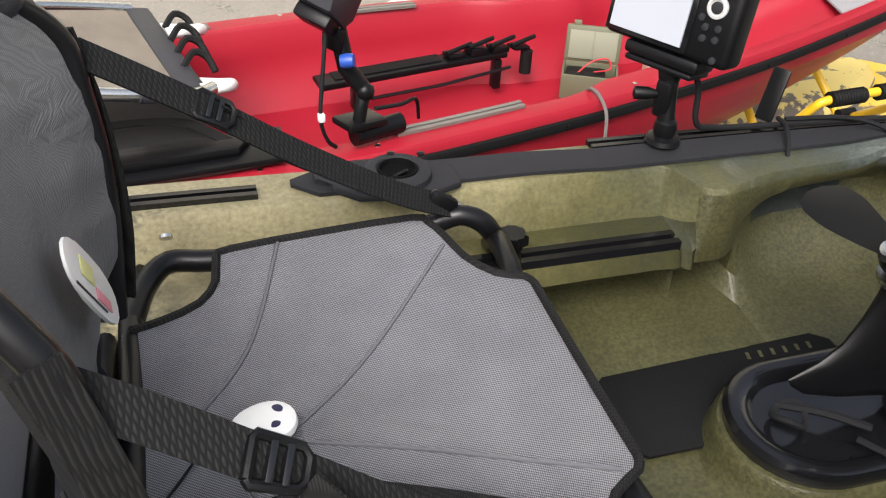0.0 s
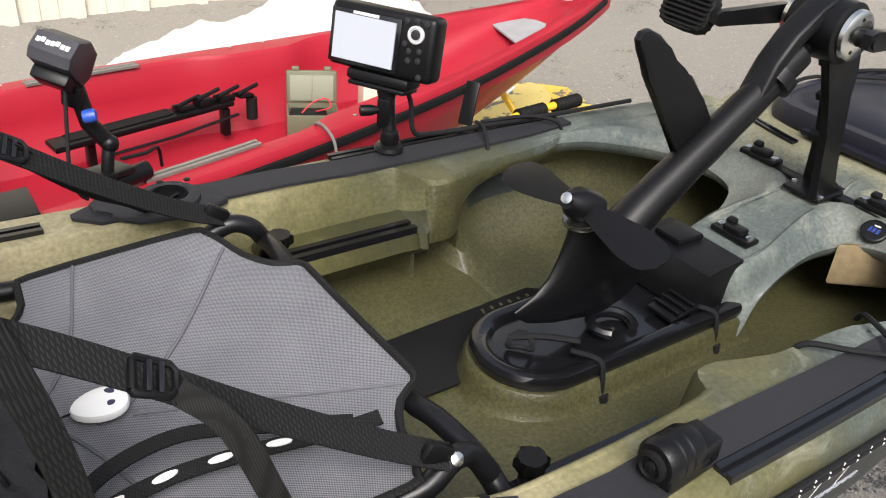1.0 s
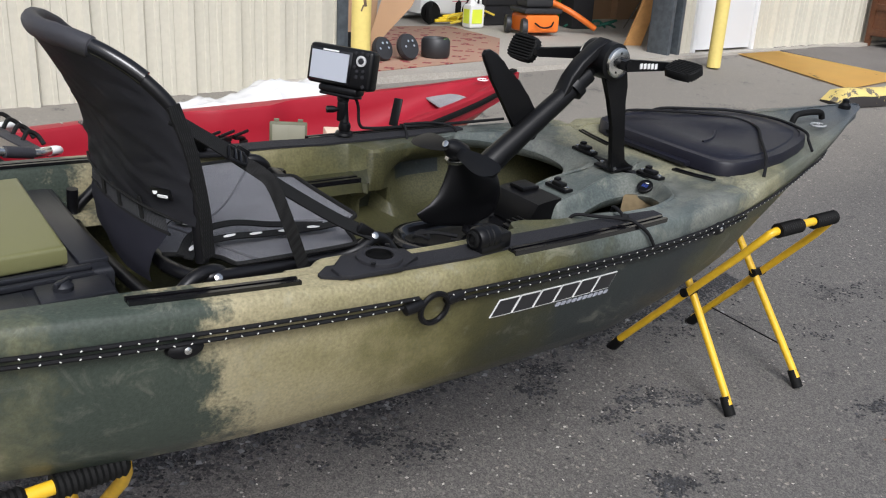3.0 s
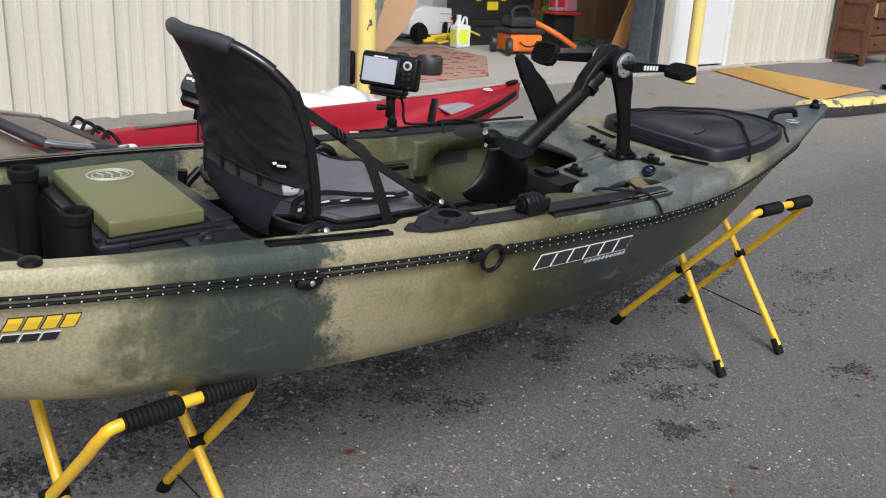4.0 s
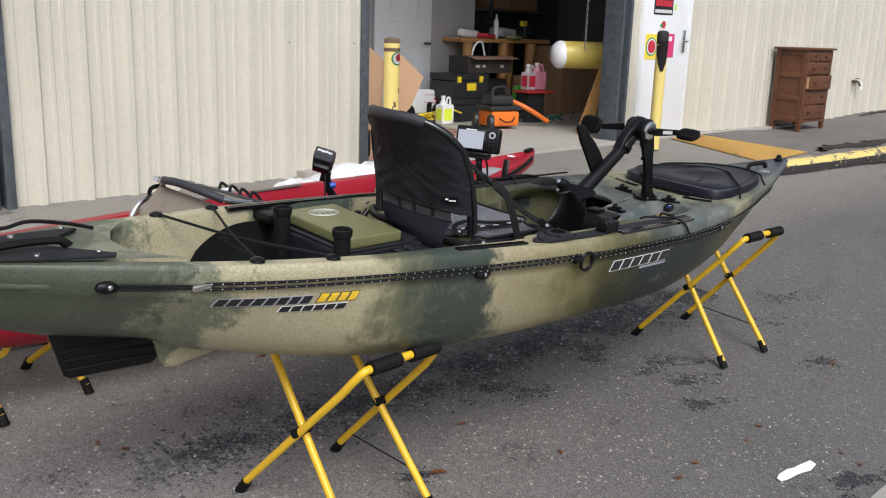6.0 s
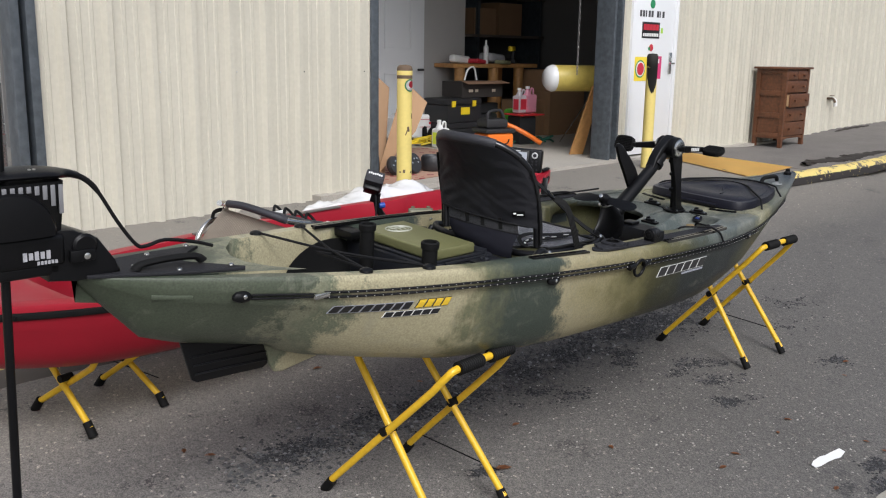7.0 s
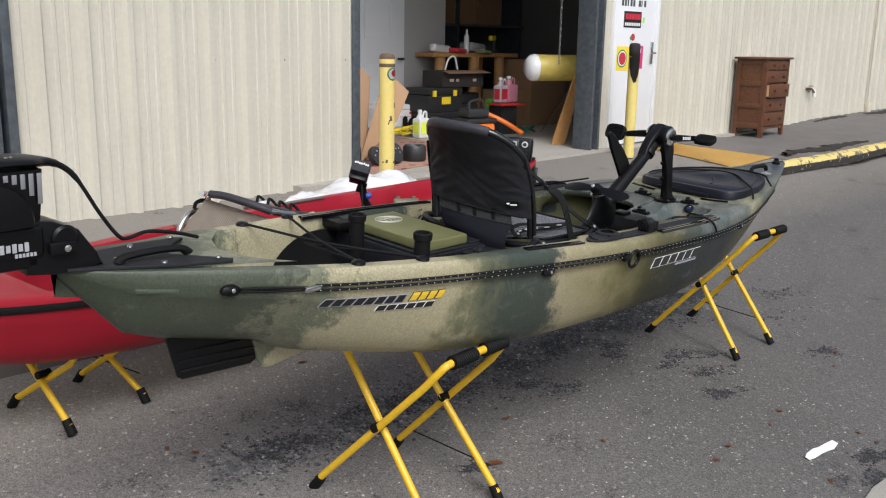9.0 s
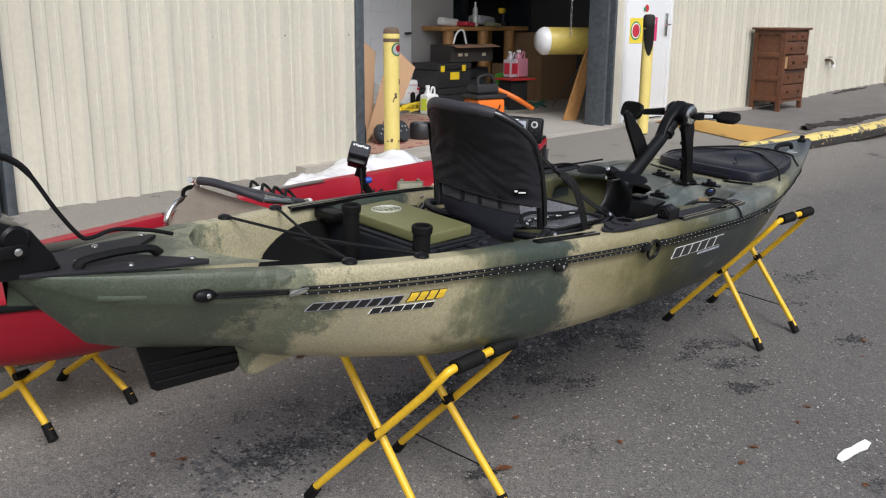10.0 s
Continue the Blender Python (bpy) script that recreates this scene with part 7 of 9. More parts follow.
part("emblem", bm, M_DECAL_W, redk, "pale oval emblem")
bm = B()
box(bm, (2.20, 0.0, 0.757), (0.07, 0.03, 0.016), (0, -8, 0), 0.005)
part("bow_cap", bm, M_BLACK, redk)
bm = B()
tube(bm, [(0.79, -0.27, 0.645), (0.785, -0.30, 0.668), (0.78, -0.345, 0.668), (0.775, -0.385, 0.64), (0.765, -0.40, 0.56), (0.74, -0.40, 0.48)], 0.004, 6, curve=4)
part("cord", bm, mat("grey_cord", (0.14, 0.13, 0.12), 0.7), redk, "grey cord over the gunwale")

# rod holder tray inside
tray = thing("rod_tray", (0.62, 0.12, 0.482), "long black rod tray with clips inside the red kayak", "rod tray", m=RED)
bm = B()
prism(bm, [(0.30, 0.085, 0.555), (0.80, 0.11, 0.565), (0.80, 0.165, 0.565), (0.30, 0.150, 0.555)], (0, 0, 0.018), 0.006)
part("tray", bm, M_BLACK, tray)
bm = B()
prism(bm, [(0.34, 0.10, 0.574), (0.62, 0.112, 0.580), (0.62, 0.152, 0.580), (0.34, 0.142, 0.574)], (0, 0, 0.004), 0.001)
part("well", bm, M_RUBBER, tray)
for x in (0.40, 0.78):
    bm = B()
    box(bm, (x, 0.13, 0.52), (0.02, 0.03, 0.08), (0, 0, 0), 0.004)
    part("leg", bm, M_BLACK, tray)
for x, h in ((0.66, 0.012), (0.72, 0.020), (0.78, 0.016), (0.84, 0.010)):
    bm = B()
    box(bm, (x, 0.13, 0.580 + h / 2), (0.05, 0.04, h), (0, 6, 10), 0.004)
    tube(bm, [(x - 0.03, 0.11, 0.588 + h), (x + 0.05, 0.14, 0.592 + h)], 0.006, 8)
    part("clip", bm, M_BLACK, tray)
bm = B()
lathe(bm, [(0.016, -0.03), (0.016, 0.03)], (0.86, 0.12, 0.545), seg=12)
part("spring_clip", bm, M_RUBBER, tray)
bm = B()
tube(bm, [(0.42, 0.07, 0.53), (0.60, 0.075, 0.535), (0.80, 0.09, 0.55)], 0.004, 6)
part("lower_bar", bm, M_BLACK, tray)

# open dry box
M_DRAB = mat("olive_drab_plastic", (0.115, 0.115, 0.07), 0.55, vary=0.12)
dry = thing("dry_box", (1.0, 0.03, 0.482), "olive drab dry box standing open inside the red kayak", "box", m=RED)
BOXM = pose(1.0, 0.03, 0.482, 0, 0, -33)


def boxed(bm):
    bmesh.ops.transform(bm, matrix=BOXM, verts=bm.verts)
    return bm


bm = B()
for c, s in (((0, -0.02, 0.008), (0.14, 0.09, 0.012)), ((0, -0.065, 0.035), (0.14, 0.006, 0.066)), ((0, 0.025, 0.035), (0.14, 0.006, 0.066)), ((-0.068, -0.02, 0.035), (0.006, 0.09, 0.066)), ((0.068, -0.02, 0.035), (0.006, 0.09, 0.066))):
    box(bm, c, s, (0, 0, 0), 0.002)
part("body", boxed(bm), M_DRAB, dry)
bm = B()
box(bm, (0, 0.040, 0.112), (0.142, 0.016, 0.092), (-10, 0, 0), 0.005)
lid = part("lid", boxed(bm), M_DRAB, dry)
bm = B()
for c, s in (((0, 0.029, 0.112), (0.122, 0.004, 0.072)), ((0, 0.026, 0.112), (0.004, 0.004, 0.07))):
    box(bm, c, s, (-10, 0, 0), 0.001)
part("lining", boxed(bm), mat("grey_green_lining", (0.22, 0.22, 0.16), 0.6), lid, "paler inside of the lid")
for x in (-0.045, 0.045):
    bm = B()
    box(bm, (x, 0.050, 0.162), (0.02, 0.012, 0.012), (-10, 0, 0), 0.002)
    part("latch", boxed(bm), M_DRAB, lid)
bm = B()
tube(bm, [(-0.03, -0.03, 0.06), (0.0, -0.02, 0.088), (0.04, 0.0, 0.092), (0.05, -0.01, 0.07), (0.01, -0.03, 0.066)], 0.0022, 6, curve=4)
part("wire", boxed(bm), mat("red_wire", (0.5, 0.02, 0.03), 0.4), dry, "loose red wire")
bm = B()
box(bm, (-0.01, -0.02, 0.055), (0.10, 0.06, 0.014), (0, 0, 0), 0.004)
part("battery", boxed(bm), M_BLACK, dry)
bm = B()
prism(bm, [(1.12, -0.05, 0.482), (1.20, -0.10, 0.482), (1.25, -0.01, 0.482), (1.17, 0.04, 0.482)], (0.0, 0, 0.13), 0.006)
solo("paper_packet", bm, mat("cream_paper", (0.7, 0.55, 0.42), 0.8, vary=0.06), "cream paper packet lying inside the red kayak", "packet", m=RED)

# hooded sounder on the near gunwale
head = thing("fish_finder", (0.26, -0.33, 0.652), "hooded black fish finder on a ball arm, red kayak", "fish finder", m=RED)
c = Vector((0.206, -0.306, 0.928))
q = Matrix.Translation(c) @ Matrix.Rotation(radians(20), 4, "Y") @ Matrix.Rotation(radians(-50), 4, "Z") @ Matrix.Rotation(radians(-4), 4, "X") @ Matrix.Scale(0.84, 4)
bm = B()
prism(bm, [(-0.05, -0.05, 0.052), (-0.05, -0.075, 0.015), (-0.05, -0.070, -0.010), (-0.05, 0.02, -0.048), (-0.05, 0.05, -0.03), (-0.05, 0.055, 0.03), (-0.05, 0.01, 0.056)], (0.10, 0, 0), 0.008, 2)
bmesh.ops.transform(bm, matrix=q, verts=bm.verts)
hood = part("hood", bm, M_CLOTH, head, "black cloth hood")
for k in range(7):
    bm = B()
    box(bm, (-0.033 + 0.011 * k, -0.0645, 0.034 + 0.002 * math.sin(k * 2)), (0.0085, 0.003, 0.011), (-34, 0, 0))
    bmesh.ops.transform(bm, matrix=q, verts=bm.verts)
    part("logo_bar", bm, M_DECAL_W, hood, "white bar of a maker's mark")
bm = B()
box(bm, (0.0, -0.02, -0.045), (0.085, 0.06, 0.03), (-20, 0, 0), 0.006)
box(bm, (0.03, 0.02, -0.075), (0.05, 0.012, 0.06), (30, 0, 0), 0.004)
bmesh.ops.transform(bm, matrix=q, verts=bm.verts)
part("case", bm, M_BLACK, head)
bm = B()
tube(bm, [(0.220, -0.306, 0.875), (0.232, -0.318, 0.80), (0.262, -0.330, 0.755)], 0.017, 12)
tube(bm, [(0.262, -0.330, 0.755), (0.245, -0.350, 0.71), (0.25, -0.345, 0.668)], 0.013, 10)
lathe(bm, [(0.006, -0.018), (0.016, -0.01), (0.018, 0), (0.016, 0.01), (0.006, 0.018)], (0.262, -0.335, 0.755), seg=12)
part("ball_arm", bm, M_BLACK, head)
bm = B()
lathe(bm, [(0.012, -0.012), (0.014, 0), (0.012, 0.012)], (0.226, -0.345, 0.825), (1, -0.6, 0.2), 12)
part("blue_knob", bm, mat("blue_plastic", (0.02, 0.07, 0.35), 0.4), head, "small blue knob")
bm = B()
box(bm, (0.25, -0.34, 0.700), (0.09, 0.06, 0.014), (0, 6, 20), 0.004)
tube(bm, [(0.235, -0.345, 0.672), (0.34, -0.32, 0.672)], 0.020, 12)
part("base", bm, M_BLACK, head)
bm = B()
tube(bm, [(0.19, -0.335, 0.88), (0.175, -0.355, 0.80), (0.165, -0.37, 0.73), (0.18, -0.36, 0.68), (0.20, -0.345, 0.655)], 0.004, 6, curve=4)
tube(bm, [(0.28, -0.34, 0.72), (0.35, -0.30, 0.70), (0.40, -0.25, 0.68), (0.42, -0.22, 0.62)], 0.004, 6, curve=4)
part("cable", bm, M_CORD, head, "black cable")
bm = B()
box(bm, (0.166, -0.372, 0.735), (0.012, 0.012, 0.016), (0, 0, 0), 0.002)
part("cable_tag", bm, M_DECAL_W, head, "white cable tag")

# folded tan seat of the red kayak
M_TAN = weave("tan_mesh", (0.60, 0.53, 0.44), (0.40, 0.35, 0.28), 700)
tan = thing("chair", (-0.2, -0.02, 0.60), "tan mesh kayak chair with silver tubes folded flat", "chair", m=RED)


def sling(c0, c1, c2, c3, sag, n=10):
    """A cloth panel between four corners, sagging in the middle."""
    c0, c1, c2, c3 = (Vector(c) for c in (c0, c1, c2, c3))
    bm = B()
    rings = []
    for i in range(n + 1):
        u = i / n
        row = []
        for k in range(n + 1):
            v = k / n
            p = (c0 * (1 - u) + c1 * u) * (1 - v) + (c3 * (1 - u) + c2 * u) * v
            row.append(p - Vector((0, 0, sag * 16 * u * (1 - u) * v * (1 - v))))
        rings.append(row)
    loft(bm, rings, closed=False)
    bmesh.ops.solidify(bm, geom=bm.faces[:], thickness=0.005)
    return bm


RL, RN, FN, FL = (-0.365, 0.05, 0.842), (-0.300, -0.245, 0.815), (-0.045, -0.225, 0.752), (-0.085, 0.200, 0.756)
part("back_panel", sling(RL, RN, FN, FL, 0.010), M_TAN, tan, "tan mesh back folded forward")
part("seat_panel", sling((-0.455, 0.12, 0.640), (-0.285, -0.305, 0.655), (-0.265, -0.270, 0.772), (-0.350, 0.05, 0.815), -0.015), M_TAN, tan, "tan cloth bulging under the folded back")
part("under_panel", sling((-0.445, 0.12, 0.645), (-0.285, -0.300, 0.655), (0.0, -0.250, 0.650), (-0.05, 0.22, 0.650), 0.012), M_CLOTH, tan, "black cloth seat base in shade")
bm = B()
tube(bm, [(-0.330, 0.06, 0.805), (-0.352, 0.035, 0.822), (-0.366, 0.0, 0.845), (-0.360, -0.08, 0.850), (-0.335, -0.17, 0.838), (-0.305, -0.235, 0.822), (-0.27, -0.262, 0.805), (-0.19, -0.262, 0.785), (-0.10, -0.250, 0.765), (-0.03, -0.235, 0.748), (0.01, -0.205, 0.742)], 0.0125, 12, curve=5)
fr = part("back_tube", bm, M_STEEL, tan, "polished silver tube bent round the back")
for pts in ([(-0.366, 0.0, 0.845), (-0.360, -0.08, 0.850), (-0.335, -0.17, 0.838), (-0.305, -0.235, 0.822), (-0.275, -0.260, 0.807)], [(-0.13, -0.256, 0.772), (-0.09, -0.249, 0.763), (-0.05, -0.240, 0.753)]):
    bm = B()
    tube(bm, pts, 0.0165, 12, curve=4)
    part("sleeve", bm, M_CLOTH, fr, "black padded sleeve")
bm = B()
tube(bm, [(-0.455, 0.09, 0.652), (-0.452, 0.09, 0.695), (-0.41, 0.10, 0.738), (-0.355, 0.11, 0.756), (-0.32, 0.10, 0.745), (-0.31, 0.08, 0.72)], 0.012, 12, curve=5)
part("hand_loop", bm, M_STEEL, tan, "polished silver tube loop")
bm = B()
tube(bm, [(-0.37, 0.10, 0.765), (-0.36, 0.10, 0.79), (-0.335, 0.085, 0.80), (-0.32, 0.07, 0.785)], 0, curve=5, flat=(0.018, 0.003), up=(0, -1, 0))
part("strap", bm, M_STRAP, tan)
bm = B()
tube(bm, [(-0.365, 0.06, 0.838), (-0.28, 0.12, 0.815), (-0.18, 0.17, 0.785), (-0.085, 0.205, 0.758)], 0.0125, 12, curve=4)
part("back_tube", bm, M_STEEL, tan, "polished silver tube")
bm = B()
prism(bm, [(-0.095, 0.205, 0.750), (-0.055, -0.230, 0.746), (-0.005, -0.215, 0.738), (-0.045, 0.205, 0.742)], (0, 0, 0.014), 0.005)
part("front_band", bm, M_CLOTH, tan, "black cloth band with webbing")
for y in (-0.16, 0.13):
    bm = B()
    tube(bm, [(-0.03, y - 0.05, 0.742), (0.03, y - 0.04, 0.740), (0.05, y - 0.005, 0.725), (0.03, y + 0.03, 0.712), (-0.03, y + 0.05, 0.715)], 0.0125, 10, curve=5)
    part("front_loop", bm, M_DECAL_W, tan, "pale plastic-coated loop")
for k in range(4):
    bm = B()
    tube(bm, [(-0.03, -0.12 + 0.07 * k, 0.752), (-0.005, -0.10 + 0.07 * k, 0.772), (0.02, -0.10 + 0.07 * k, 0.758), (0.03, -0.12 + 0.07 * k, 0.735)], 0.007, 6, curve=3)
    part("webbing_loop", bm, M_STRAP, tan)
bm = B()
tube(bm, [(-0.22, -0.15, 0.668), (-0.12, -0.17, 0.674), (-0.05, -0.21, 0.68), (0.0, -0.27, 0.672), (0.02, -0.30, 0.668)], 0, curve=5, flat=(0.026, 0.003), up=(0, 0, 1))
part("strap", bm, M_STRAP, tan, "grey webbing strap across the seat base")

bm = B()
prism(bm, [(-0.30, -0.36, 0.652), (0.10, -0.37, 0.655), (0.12, -0.25, 0.655), (-0.28, -0.24, 0.652)], (0, 0, 0.012), 0.004)
prism(bm, [(-0.25, -0.335, 0.664), (0.02, -0.34, 0.664), (0.05, -0.30, 0.664), (-0.22, -0.29, 0.664)], (0, 0, 0.02), 0.006)
solo("gear_tray", bm, M_BLACK, "dusty black gear tray beside the tan chair", "tray", m=RED)
bm = B()
box(bm, (-0.9, 0.0, 0.690), (0.55, 0.10, 0.02), (0, 2, 0), 0.006)
box(bm, (-0.75, -0.22, 0.685), (0.25, 0.035, 0.014), (0, 2, 8), 0.004)
solo("deck_strip", bm, M_BLACK, "black rubber strips on the red stern", "strip", m=RED)

stand("yellow tubular folding stand under the stern of the red kayak", pose(-0.948, 1.842, road_z(-0.948, 1.842), 3.3, 0, 15), spread=0.172, top=0.16, z=0.325, wide=0.30, narrow=0.35)
stand("yellow tubular folding stand under the bow of the red kayak", pose(1.72, 2.08, road_z(1.72, 2.08), 3.3, 0, 5), spread=0.19, top=0.20, z=0.37, wide=0.40, narrow=0.34)

# plastic sheet behind it
M_FILM = mat("white_plastic_film", (0.66, 0.66, 0.66), 0.22, vary=0.12, scale=9, bump=0.7, bscale=9)
bm = B()
rings = []
for i in range(91):
    x = 0.25 + 1.95 * i / 90
    ring_ = []
    for j in range(41):
        f = j / 40
        y = 2.50 + 0.85 * f
        bump = math.sin(math.pi * f) ** 0.6
        hgt = lerp(x, [(0.25, 0.05), (0.5, 0.16), (0.8, 0.27), (1.1, 0.35), (1.45, 0.40), (1.75, 0.41), (2.0, 0.30), (2.2, 0.08)])
        wr = 0.03 - abs(noise.noise((x * 4 + y * 2, y * 5 - x * 2, 1.3))) * 0.09 - abs(noise.noise((x * 9 - y * 6, y * 9 + x * 4, 4.1))) * 0.035
        z = 0.215 + (hgt + wr) * bump
        ring_.append((x + 0.06 * noise.noise((x * 3, y * 3, 9.0)), y + 0.06 * noise.noise((x * 4, y * 4, 2.0)), max(z, 0.212)))
    rings.append(ring_)
loft(bm, rings, closed=False)
solo("plastic_sheet", bm, M_FILM, "crumpled white plastic sheet heaped behind the red kayak", "plastic sheet")


# ---- kerbs, paint, bollards, doors ----
def worn_paint(name, col, under, amount, scale):
    """Paint worn through to what lies under it."""
    m = mat(name, col, 0.7, vary=0.1, scale=4, bump=0.4, bscale=80)
    n, l, b = nodes_of(m)
    src = b.inputs["Base Color"].links[0].from_socket
    co = n.new("ShaderNodeTexCoord")
    t = n.new("ShaderNodeTexNoise")
    t.inputs["Scale"].default_value, t.inputs["Detail"].default_value, t.inputs["Roughness"].default_value = scale, 8, 0.65
    l.new(co.outputs["Object"], t.inputs["Vector"])
    r = n.new("ShaderNodeValToRGB")
    r.color_ramp.elements[0].position, r.color_ramp.elements[1].position = amount, amount + 0.03
    l.new(t.outputs["Fac"], r.inputs[0])
    mix = n.new("ShaderNodeMix")
    mix.data_type = "RGBA"
    mix.inputs["A"].default_value = (*under, 1)
    l.new(src, mix.inputs["B"])
    l.new(r.outputs[0], mix.inputs["Factor"])
    l.new(mix.outputs["Result"], b.inputs["Base Color"])
    return m


WALK_EDGE = [(7.66, 0.345), (8.5, 0.342), (9.2, 0.308), (11.3, 0.354), (12.3, 0.40), (14.4, 0.43), (20, 0.48), (30, 0.57)]
M_RAMP = worn_paint("yellow_ramp_paint", (0.80, 0.52, 0.15), (0.2, 0.16, 0.09), 0.30, 5)
M_KERBTOP = worn_paint("worn_yellow_kerb", (0.66, 0.52, 0.17), (0.13, 0.11, 0.085), 0.44, 9)
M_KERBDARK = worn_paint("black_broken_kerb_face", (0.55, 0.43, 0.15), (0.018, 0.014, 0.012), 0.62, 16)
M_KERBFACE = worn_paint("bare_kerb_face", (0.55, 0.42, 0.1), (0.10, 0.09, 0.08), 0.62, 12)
M_WALK = mat("brown_grey_walk", (0.2, 0.175, 0.145), 0.9, vary=0.25, scale=3, grain=0.3, gscale=120, bump=0.7, bscale=90)
M_WALK2 = mat("grey_walk_asphalt", (0.175, 0.16, 0.145), 0.9, vary=0.38, scale=2.6, grain=0.4, gscale=140, bump=0.6, bscale=100)


def kerb(name, path, label, face=M_KERBFACE, low=0.55):
    """A rolled asphalt kerb: rounded top, uneven outline, painted top and bare face."""
    bm = B()
    P = smooth_path(path, 14)
    rings = []
    for i, p in enumerate(P):
        t = (P[min(i + 1, len(P) - 1)] - P[max(i - 1, 0)])
        t.z = 0
        t.normalize()
        nv = Vector((t.y, -t.x, 0))
        j = noise.noise(p * 2.5) * 0.02
        k = noise.noise(p * 5 + Vector((3, 1, 0))) * 0.012
        end = min(1.0, min(i, len(P) - 1 - i) / 4 + 0.25)
        h = (0.125 + k) * end
        rings.append([p + nv * (0.10 + j) + Vector((0, 0, -0.06 if low < 0.56 else 0.0)), p + nv * (0.085 + j) + Vector((0, 0, h * low)), p + nv * (0.05 + j) + Vector((0, 0, h * 0.92)), p + Vector((0, 0, h)), p - nv * 0.06 + Vector((0, 0, h * 0.96)), p - nv * 0.12 + Vector((0, 0, h * 0.8)), p - nv * 0.13 + Vector((0, 0, -0.06))])
    loft(bm, rings)
    ob = solo(name, bm, M_KERBTOP, label, "kerb", kind="structure")
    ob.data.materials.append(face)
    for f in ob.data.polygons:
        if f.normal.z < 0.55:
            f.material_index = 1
    return ob


kerb("kerb_left", [(x, 2.33 + 0.0 * x, road_z(x, 2.33)) for x in (-9, -6, -4, -2, -1, 0, 1, 1.7)] + [(2.05, 2.38, road_z(2.05, 2.38)), (2.35, 2.62, road_z(2.35, 2.62))], "worn yellow-painted rolled kerb behind the red kayak")
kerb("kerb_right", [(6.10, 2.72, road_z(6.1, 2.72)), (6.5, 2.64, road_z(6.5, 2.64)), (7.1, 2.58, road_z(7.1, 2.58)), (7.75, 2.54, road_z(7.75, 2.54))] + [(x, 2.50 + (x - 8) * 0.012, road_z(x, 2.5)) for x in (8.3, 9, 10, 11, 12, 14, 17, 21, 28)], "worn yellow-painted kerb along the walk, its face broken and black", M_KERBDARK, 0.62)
bm = B()
loft(bm, [[(x, 2.43, 0.19 + 0.003 * x), (x, WALL_Y + 0.03, 0.205 + 0.003 * x), (x, WALL_Y + 0.03, 0.0), (x, 2.43, 0.0)] for x in (-9, -4, 0, 2.0)] + [[(2.45, 2.75, 0.17), (2.52, WALL_Y + 0.03, 0.21), (2.52, WALL_Y + 0.03, 0.0), (2.45, 2.75, 0.0)]])
solo("pavement_left", bm, M_WALK, "brown-grey gritty walk along the steel wall", "pavement", kind="structure")
bm = B()
loft(bm, [[(7.98, 2.75, 0.215), (7.66, WALL_Y + 0.03, 0.345), (7.66, WALL_Y + 0.03, 0.1), (7.98, 2.75, 0.0)]] + [[(x, 2.60, road_z(x, 2.5) + 0.085), (x, WALL_Y + 0.03, lerp(x, WALK_EDGE)), (x, WALL_Y + 0.03, 0.0), (x, 2.60, 0.0)] for x in (8.2, 8.5, 9.2, 10.3, 11.3, 12.3, 14.4, 20, 30)])
solo("pavement_right", bm, M_WALK2, "grey asphalt walk under the dresser", "pavement", kind="structure")


def walk_z(x, y):
    a, b = road_z(x, 2.5) + 0.085, lerp(x, WALK_EDGE)
    return a + (b - a) * (y - 2.60) / (WALL_Y + 0.03 - 2.60)


M_BROKEN = mat("broken_dark_asphalt", (0.026, 0.019, 0.014), 0.95, vary=0.5, scale=14, grain=0.5, gscale=90, bump=1.0, bscale=70)


def broken_patch(path, width, label, seed):
    """A crumbled strip of dark asphalt with a ragged outline and lumps."""
    bm = B()
    P = smooth_path([(x, y, 0) for x, y in path], 10)
    rings = []
    for i, p in enumerate(P):
        f = i / (len(P) - 1)
        w = width * (0.25 + 0.75 * math.sin(math.pi * min(1, max(0, f))) ** 0.6)
        lo, hi = p.y - w * (0.5 + 0.5 * noise.noise((i * 0.7, seed, 0))), p.y + w * (0.5 + 0.6 * noise.noise((i * 0.9, seed, 4)))
        ring = []
        for k in range(6):
            y = lo + (hi - lo) * k / 5
            up = (-0.012 if k in (0, 5) else 0.010 + 0.014 * noise.noise((p.x * 14, y * 14, seed)))
            ring.append((p.x, y, walk_z(p.x, y) + up))
        rings.append(ring)
    loft(bm, rings, closed=False)
    solo("broken_asphalt", bm, M_BROKEN, label, "asphalt", kind="structure")


broken_patch([(8.05, 2.98), (8.5, 2.92), (9.0, 2.86), (9.5, 2.90), (10.3, 2.84)], 0.30, "strip of crumbled dark asphalt behind the yellow kerb", 3)
broken_patch([(11.9, 4.20), (12.6, 4.24), (13.3, 4.22)], 0.12, "crumbled dark asphalt at the foot of the wall", 8)
broken_patch([(14.0, 4.18), (14.7, 4.12), (15.3, 4.20)], 0.22, "dark dirt gathered at the foot of the wall", 5)
bm = B()
rr = [(6.80, 2.98), (7.96, 3.06), (7.62, 4.22), (6.97, 4.24)]
vs = [bm.verts.new((x, y, road_z(x, y) + 0.012)) for x, y in rr]
bm.faces.new(vs)
bmesh.ops.solidify(bm, geom=bm.faces[:], thickness=-0.005)
solo("painted_ramp", bm, M_RAMP, "flat yellow-painted ramp beside the bay", "paint", kind="structure")
bm = B()
